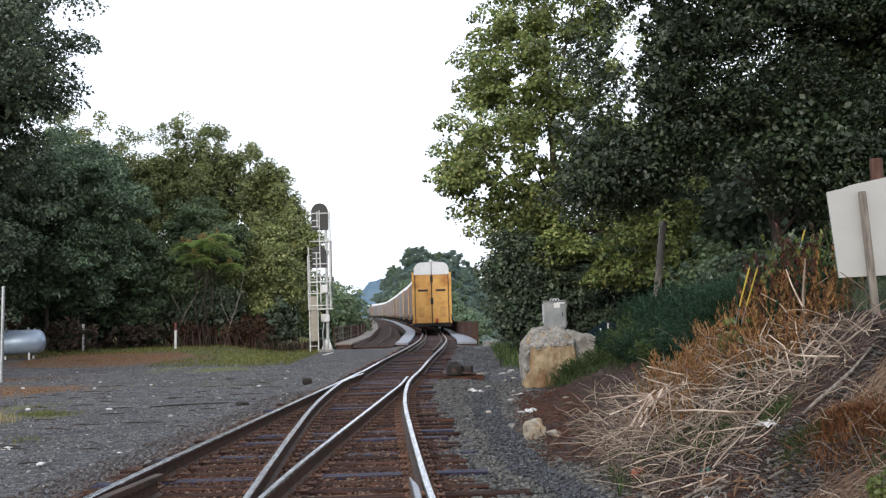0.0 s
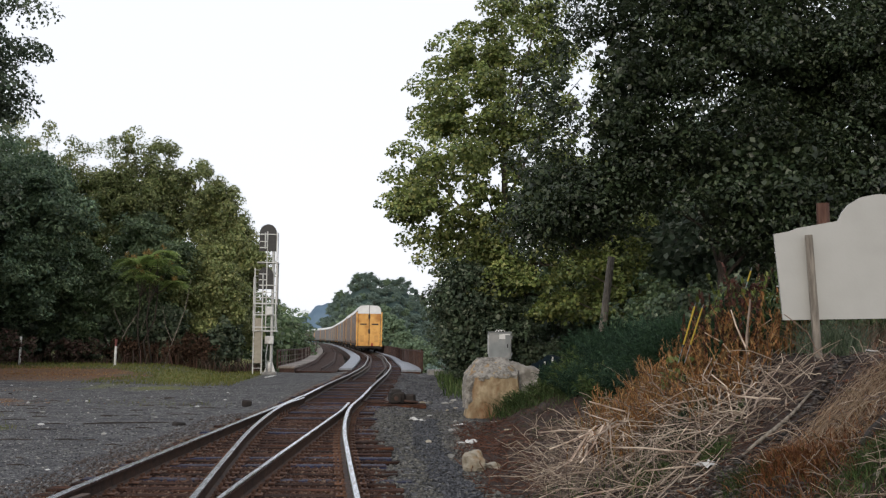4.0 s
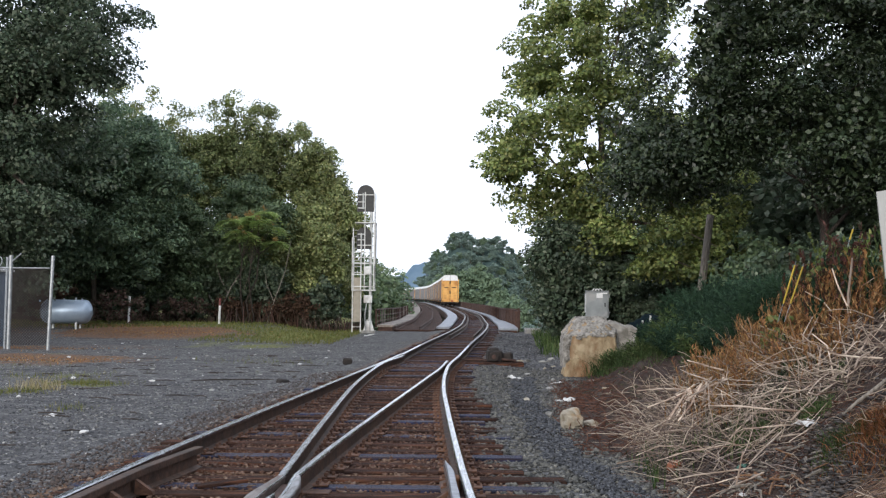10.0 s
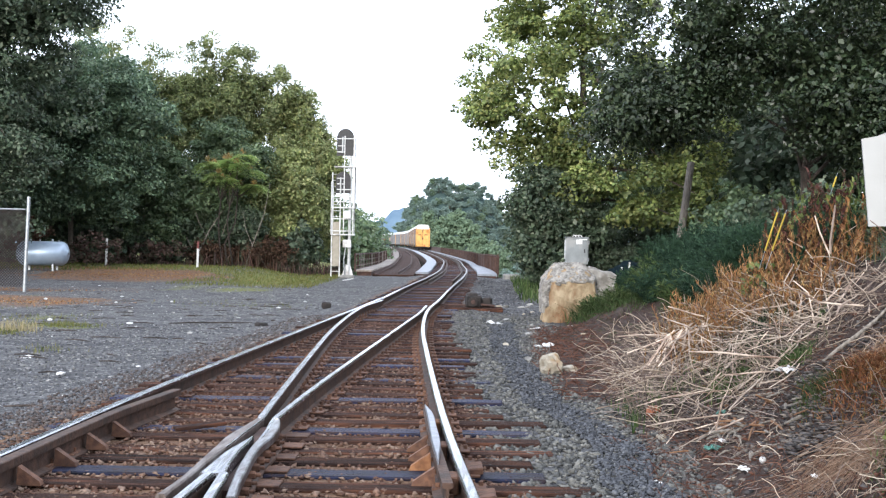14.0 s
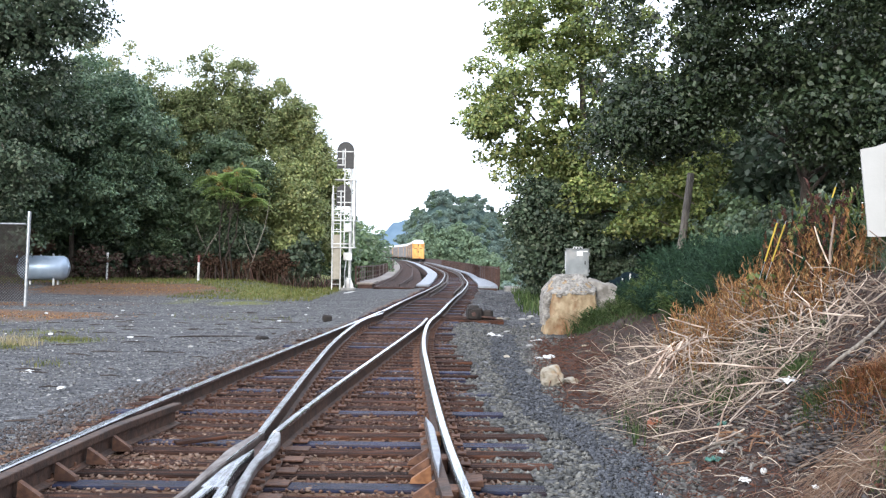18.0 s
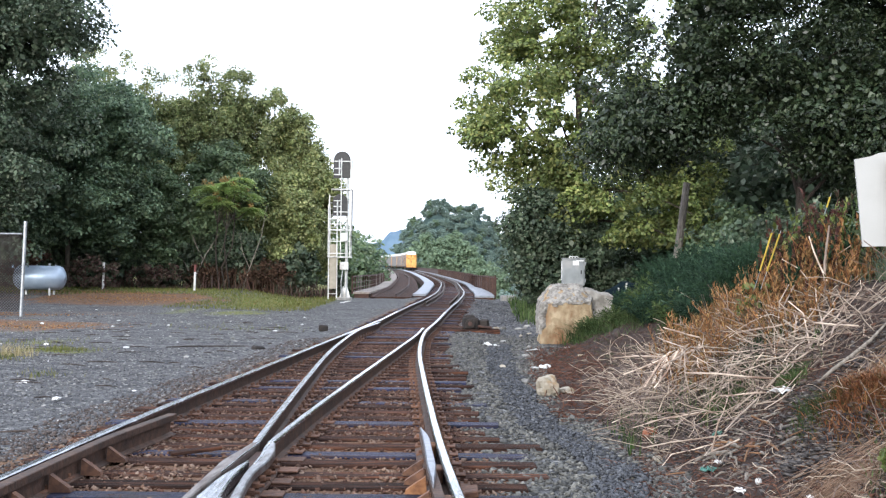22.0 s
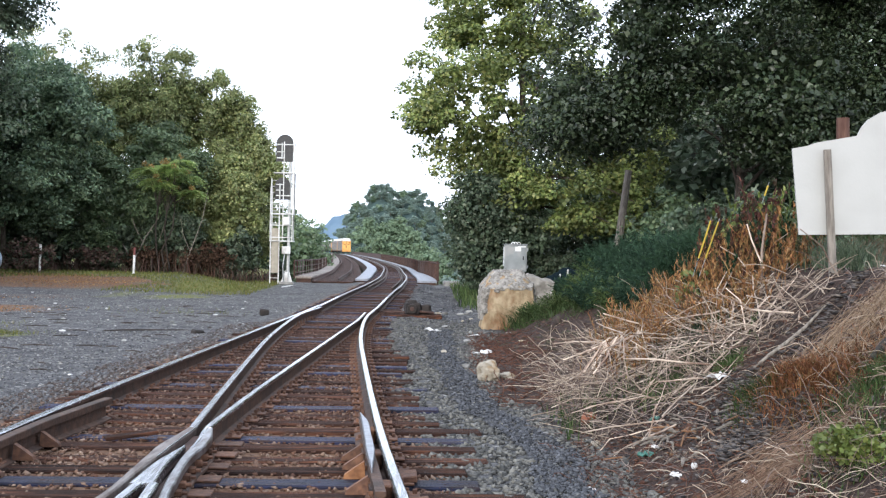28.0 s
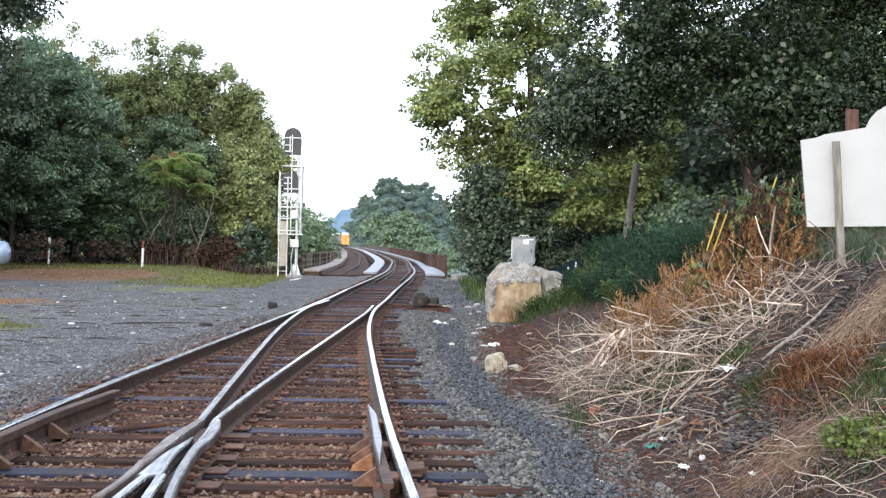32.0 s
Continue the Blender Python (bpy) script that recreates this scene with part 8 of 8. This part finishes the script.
# ---- yard: marker posts, tank, fence, shed ----
for x, z, top in ((-16.79, 0.28, "red"), (-12.41, 0.22, "red")):
    zg = ground_z(x, 55)
    pst = tagged(new("marker_post"), "white marker post with a dark red top" if x > -15 else "plain white marker post at the yard's edge", "post", group="marker posts")
    pst.matrix_basis = pose(x, 55, zg, 0, 1, 0)
    bm = bmesh.new(); rod(bm, (0, 0, -0.1), (0, 0, 0.95 + z - zg), 0.055, seg=10)
    part("shaft", bm, "white", pst)
    bm = bmesh.new(); rod(bm, (0, 0, 0.95 + z - zg), (0, 0, 1.30 + z - zg), 0.056, seg=10)
    part("tip", bm, mat("faded_red_paint", (0.16, 0.05, 0.045), (0.24, 0.08, 0.07), 8, 0.7) if x > -15 else "white", pst, "dark red tip" if x > -15 else "dirty white tip")

tank = tagged(new("storage_tank"), "silver horizontal storage tank on steel legs", "tank")
bm = bmesh.new()
rings = []
for x, r in ((-1.03, 0.05), (-1.0, 0.28), (-0.91, 0.44), (-0.78, 0.52), (0.93, 0.52), (1.06, 0.44), (1.15, 0.28), (1.18, 0.05)):
    rings.append([bm.verts.new((x, r * math.cos(t), 0.78 + r * math.sin(t))) for t in (2 * math.pi * k / 28 for k in range(28))])
for a, b in zip(rings, rings[1:]):
    for j in range(28):
        bm.faces.new((a[j], a[(j + 1) % 28], b[(j + 1) % 28], b[j]))
bm.faces.new(rings[0]); bm.faces.new(rings[-1][::-1])
for f in bm.faces:
    f.smooth = True
part("shell", bm, "tank", tank)
for x in (-0.6, 0.6):
    for y in (-0.3, 0.3):
        bm = bmesh.new(); box(bm, (x, y, 0.14), (0.09, 0.07, 0.38), bevel=0.01)
        part("leg", bm, "galv", tank)
    bm = bmesh.new(); rod(bm, (x * 0.8, 0, 1.28), (x * 0.8, 0, 1.40), 0.05)
    part("filler_cap", bm, "galv", tank)
for x in (-0.05, 0.75):
    bm = bmesh.new(); rod(bm, (x, 0, 1.27), (x, 0, 1.36), 0.03)
    part("vent", bm, "galv", tank)
tank.matrix_basis = pose(-18.1, 50, ground_z(-18.0, 50) - 0.04, 0, 0, 2)

shed = tagged(new("metal_shed"), "grey ribbed metal shed behind the fence", "shed")
zs = ground_z(-17, 38)
bm = bmesh.new(); box(bm, (-18.5, 38.5, zs + 1.25), (4.95, 1.0, 2.5))
for v in bm.verts:
    if v.co.z > zs + 1.3:
        v.co.z += 0.17 * (-16.0 - v.co.x)
part("wall", bm, "shed", shed)
for i in range(15):
    x = -16.28 - 0.33 * i
    h = 2.44 + 0.17 * (-16.0 - x)
    bm = bmesh.new(); box(bm, (x, 37.985, zs + h / 2), (0.045, 0.04, h), bevel=0.008)
    part("rib", bm, "alu", shed, "pale seam" if i == 0 else "")
bm = bmesh.new(); box(bm, (-18.5, 38.5, zs + 2.98), (5.2, 1.25, 0.08), pose(0, 0, 0, 0, 9.65, 0), bevel=0.01)
part("roof", bm, "white", shed, "white roof sheet")

fence = tagged(new("chain_link_fence"), "galvanised chain-link fence with barbed top", "fence")
corners = [(-20.5, 35.8), (-16.19, 36.0), (-14.82, 36.0), (-13.56, 36.0)]
for i, (x, y) in enumerate(corners):
    zg = ground_z(x, y)
    bm = bmesh.new(); rod(bm, (x, y, zg - 0.1), (x + (0.10 if i == 3 else 0.02), y, (2.85 if i else 2.9)), 0.055 if i == 3 else 0.065, seg=10)
    part("fence_post", bm, "galv", fence)
bm = bmesh.new(); rod(bm, (-14.95, 36.02, -0.2), (-14.93, 36.02, 2.8), 0.04)
part("gate_post", bm, "galv", fence)
bm = bmesh.new(); rod(bm, (-14.8, 36, 2.62), (-14.45, 35.9, 2.9), 0.025)
part("barb_arm", bm, "galv", fence)
for (xa, ya), (xb, yb) in zip(corners, corners[1:]):
    for z in (2.45,):
        bm = bmesh.new(); rod(bm, (xa, ya, z), (xb, yb, z), 0.028)
        part("top_rail", bm, "galv", fence)
    n = int(abs(xb - xa) / 0.09)
    P = []
    H = 2.4
    for i in range(-int(H / 0.09), n):
        for sgn in (1, -1):
            u0 = i * 0.09
            a, b = max(0.0, u0), min(abs(xb - xa), u0 + H)
            if b <= a:
                continue
            za, zb = (a - u0), (b - u0)
            if sgn < 0:
                za, zb = H - za, H - zb
            t0, t1 = a / abs(xb - xa), b / abs(xb - xa)
            P.append([(xa + (xb - xa) * t, ya + (yb - ya) * t + 0.004 * sgn, z + 0.03) for t, z in ((t0, za), (t1, zb))])
    tubes("mesh_panel", np.array(P), np.full(len(P), 0.016 if xa > -15 else 0.007), "fence_dark" if xa > -17 else "galv", "", "", fence)
for k in range(2):
    bm = bmesh.new()
    c = (-15.4 - 0.75 * k, 36, 2.62)
    tube(bm, [(c[0] + 0.30 * math.cos(t), c[1] + 0.1 * math.sin(2 * t), c[2] + 0.26 * math.sin(t)) for t in (math.pi * q / 10 for q in range(0, 21))], [0.012] * 21, 5)
    part("barbed_coil", bm, "galv", fence)

# ---- small things on the ground ----
def stone(name, x, y, s, m, label, cat, seed, z=None, rough=0.35, sub=3):
    bm = bmesh.new()
    lump(bm, (0, 0, s[2] * 0.75), s, rough, seed, sub)
    ob = tagged(part(name, bm, m), label, cat)
    ob.matrix_basis = pose(x, y, ground_z(x, y) - 0.01 if z is None else z, 0, 0, seed * 37)
    return ob


stone("pale_rock", 1.24, 15.3, (0.155, 0.14, 0.165), "pale_rock", "pale tan rock half sunk in ballast", "rock", 4)
stone("pale_rock", 1.53, 15.8, (0.14, 0.10, 0.06), "pale_rock", "flat pale rock beside the larger one", "rock", 6)
stone("brick_piece", 1.90, 11.2, (0.22, 0.08, 0.06), "brick", "broken piece of red brick", "brick", 7, sub=2)
stone("pebble", 1.80, 10.2, (0.06, 0.045, 0.035), "pale_rock", "small pale pebble on the cinders", "stone", 8, sub=2)
stone("grey_slab", 3.1, 22.0, (0.14, 0.1, 0.10), "soil", "broken dark slab among weeds", "stone", 12, sub=2)
for i in range(20):
    x, y = rng3.uniform(0.8, 2.4), rng3.uniform(16, 33)
    stone("rubble_stone", x, y, (rng3.uniform(0.04, 0.12), rng3.uniform(0.04, 0.09), rng3.uniform(0.02, 0.06)), "concrete" if i % 3 else "pale_rock", "pale rubble stone beside the track", "stone", 60 + i, sub=2)
for i in range(46):
    x, y = rng3.uniform(-13, -3.6), rng3.uniform(10, 42)
    stone("yard_stone", x, y, (rng3.uniform(0.03, 0.08), rng3.uniform(0.03, 0.07), rng3.uniform(0.015, 0.035)), ("litter", "concrete", "soil")[i % 3], ("white pebble on the yard gravel", "pale grey stone on the yard gravel", "dark clod on the yard gravel")[i % 3], "stone", 120 + i, sub=1)
bm = bmesh.new(); tube(bm, [(-5.9, 23.6, ground_z(-5.9, 23.6) + 0.02), (-5.5, 23.75, ground_z(-5.5, 23.75) + 0.03), (-4.95, 23.9, ground_z(-4.9, 23.95) + 0.02), (-4.3, 24.15, ground_z(-4.3, 24.15) + 0.02)], [0.012, 0.018, 0.016, 0.009], 6)
tagged(part("long_stick", bm, "soil"), "long dark stick lying on the gravel", "stick")
for i in range(64):
    x, y = rng3.uniform(-10, -3.8), rng3.uniform(10, 34)
    L = rng3.uniform(0.08, 0.3)
    bm = bmesh.new(); tube(bm, [(-L, 0, 0.012), (0, 0.03, 0.02), (L, 0, 0.012)], [0.008, 0.012, 0.006], 5)
    tw = tagged(part("dark_twig", bm, "soil"), "dark twig lying on the gravel", "twig", group="twigs in the yard")
    tw.matrix_basis = pose(x, y, ground_z(x, y), 0, 0, rng3.normal(0, 25))
# dark ties and machinery beside the track
sm = tagged(new("switch_machine"), "dark rusty switch machine on ties beside the track", "switch machine")
bm = bmesh.new(); box(bm, (0.25, 0, 0.17), (0.38, 0.46, 0.32), pose(0, 0, 0, 0, 3, 8), bevel=0.045)
part("housing", bm, "under", sm)
bm = bmesh.new(); box(bm, (0.22, -0.02, 0.345), (0.26, 0.30, 0.09), pose(0, 0, 0, 3, 0, 14), bevel=0.035)
part("lid", bm, "under", sm)
bm = bmesh.new(); box(bm, (0.60, 0.05, 0.14), (0.26, 0.28, 0.26), pose(0, 0, 0, 0, -5, -10), bevel=0.04)
part("motor_case", bm, "under", sm)
bm = bmesh.new(); rod(bm, (0.24, -0.33, 0.17), (0.24, -0.20, 0.17), 0.12, seg=14)
part("end_cover", bm, "under", sm, "round dark cover on the housing's end")
bm = bmesh.new(); rod(bm, (0.24, -0.36, 0.17), (0.24, -0.32, 0.17), 0.055, seg=10)
part("hub", bm, "rust_dark", sm)
bm = bmesh.new(); rod(bm, (0.42, -0.16, 0.10), (0.80, -0.20, 0.07), 0.03)
part("lock_rod", bm, "rust_dark", sm)
for dy in (-0.28, 0.28):
    bm = bmesh.new(); box(bm, (0.05, dy, -0.03), (1.9, 0.22, 0.10), bevel=0.01)
    part("head_tie", bm, "tie", sm)
bm = bmesh.new(); rod(bm, (-1.1, 0, 0.07), (0.1, 0, 0.07), 0.022)
part("throw_rod", bm, "rust_dark", sm)
sm.matrix_basis = pose(0.16, 29.6, 0.0)
bx = tagged(new("trackside_block"), "dark wooden block lying on the gravel", "block")
bm = bmesh.new(); box(bm, (0, 0, 0.08), (0.24, 0.2, 0.17), pose(0, 0, 0, 4, 6, 12), bevel=0.03)
part("block", bm, "under", bx)
bx.matrix_basis = pose(-3.36, 29.6, ground_z(-3.36, 29.6))
copy_thing(bx, pose(-4.01, 23.6, ground_z(-4.01, 23.6) - 0.09, 0, 0, 30))


def scrap(name, x, y, w, d, m, label, seed, z=0.0, crumple=0.35):
    """A crumpled sheet of litter with thickness."""
    bm = bmesh.new()
    bmesh.ops.create_grid(bm, x_segments=6, y_segments=5, size=0.5)
    for v in bm.verts:
        q = v.co.copy()
        v.co.z = crumple * 0.6 * abs(noise.noise(q * 4 + Vector((seed, 0, 0)))) + 0.06
        v.co.x += 0.15 * noise.noise(q * 3 + Vector((0, seed, 0)))
        v.co = Vector((v.co.x * w, v.co.y * d, v.co.z * max(w, d)))
    r = bmesh.ops.solidify(bm, geom=bm.faces[:], thickness=0.004)
    ob = tagged(part(name, bm, m), label, "litter")
    ob.matrix_basis = pose(x, y, ground_z(x, y) + z, rng3.normal(0, 6), rng3.normal(0, 6), seed * 53)
    return ob


scrap("plastic_scrap", 1.54, 19.7, 0.20, 0.22, "litter", "crumpled white plastic on dark soil", 1, crumple=0.8)
scrap("plastic_scrap", 1.38, 19.6, 0.12, 0.1, "litter", "small white plastic scrap on dark soil", 2, crumple=0.6)
scrap("paper_scrap", 0.76, 24.4, 0.30, 0.16, "litter", "white and tan paper scrap on gravel", 3, crumple=0.6)
scrap("paper_scrap", 2.80, 9.88, 0.20, 0.17, "litter", "white paper with pale orange print on reeds", 4, z=0.06, crumple=0.5)
scrap("paper_scrap", 1.45, 8.4, 0.10, 0.06, "litter", "small white paper scrap on cinders", 5)
scrap("bottle_scrap", 2.02, 9.15, 0.15, 0.12, "teal", "crushed green plastic bottle on the bank foot", 6, crumple=0.8)
scrap("plastic_scrap", 2.12, 9.2, 0.10, 0.08, "litter", "clear white plastic wrapper on the bank foot", 7, crumple=0.8)
scrap("plastic_scrap", 2.35, 10.3, 0.14, 0.10, "teal", "faded green plastic piece on the bank", 8, crumple=0.7)
scrap("plastic_scrap", 2.02, 8.15, 0.10, 0.06, "litter", "pale blue-white wrapper on dry stems", 9, crumple=0.7)
scrap("plastic_scrap", 2.3, 7.4, 0.10, 0.07, "litter", "white wrapper at the bank foot", 10, crumple=0.7)
scrap("paper_scrap", 1.6, 23.5, 0.25, 0.2, "litter", "pale scrap on the gravel", 11)
scrap("paper_scrap", -6.2, 16.6, 0.16, 0.12, "litter", "white scrap on the yard gravel", 12)
scrap("paper_scrap", -5.0, 53.0, 0.5, 0.3, "litter", "white scrap beside the signal", 13)
scrap("plastic_scrap", 4.3, 10.0, 0.10, 0.08, "litter", "white scrap on the crest", 14, z=0.05)
bm = bmesh.new(); lump(bm, (0, 0, 0.03), (0.024, 0.024, 0.026), 0.1, 3, 2)
cup = tagged(part("foam_ball", bm, "litter"), "white foam cup end in the dirt", "litter")
cup.matrix_basis = pose(2.12, 8.08, ground_z(2.12, 8.08))


# ---- what moves ----
def motions():
    for k, car in enumerate(train):
        walk(car, car_rows(k))


motions()
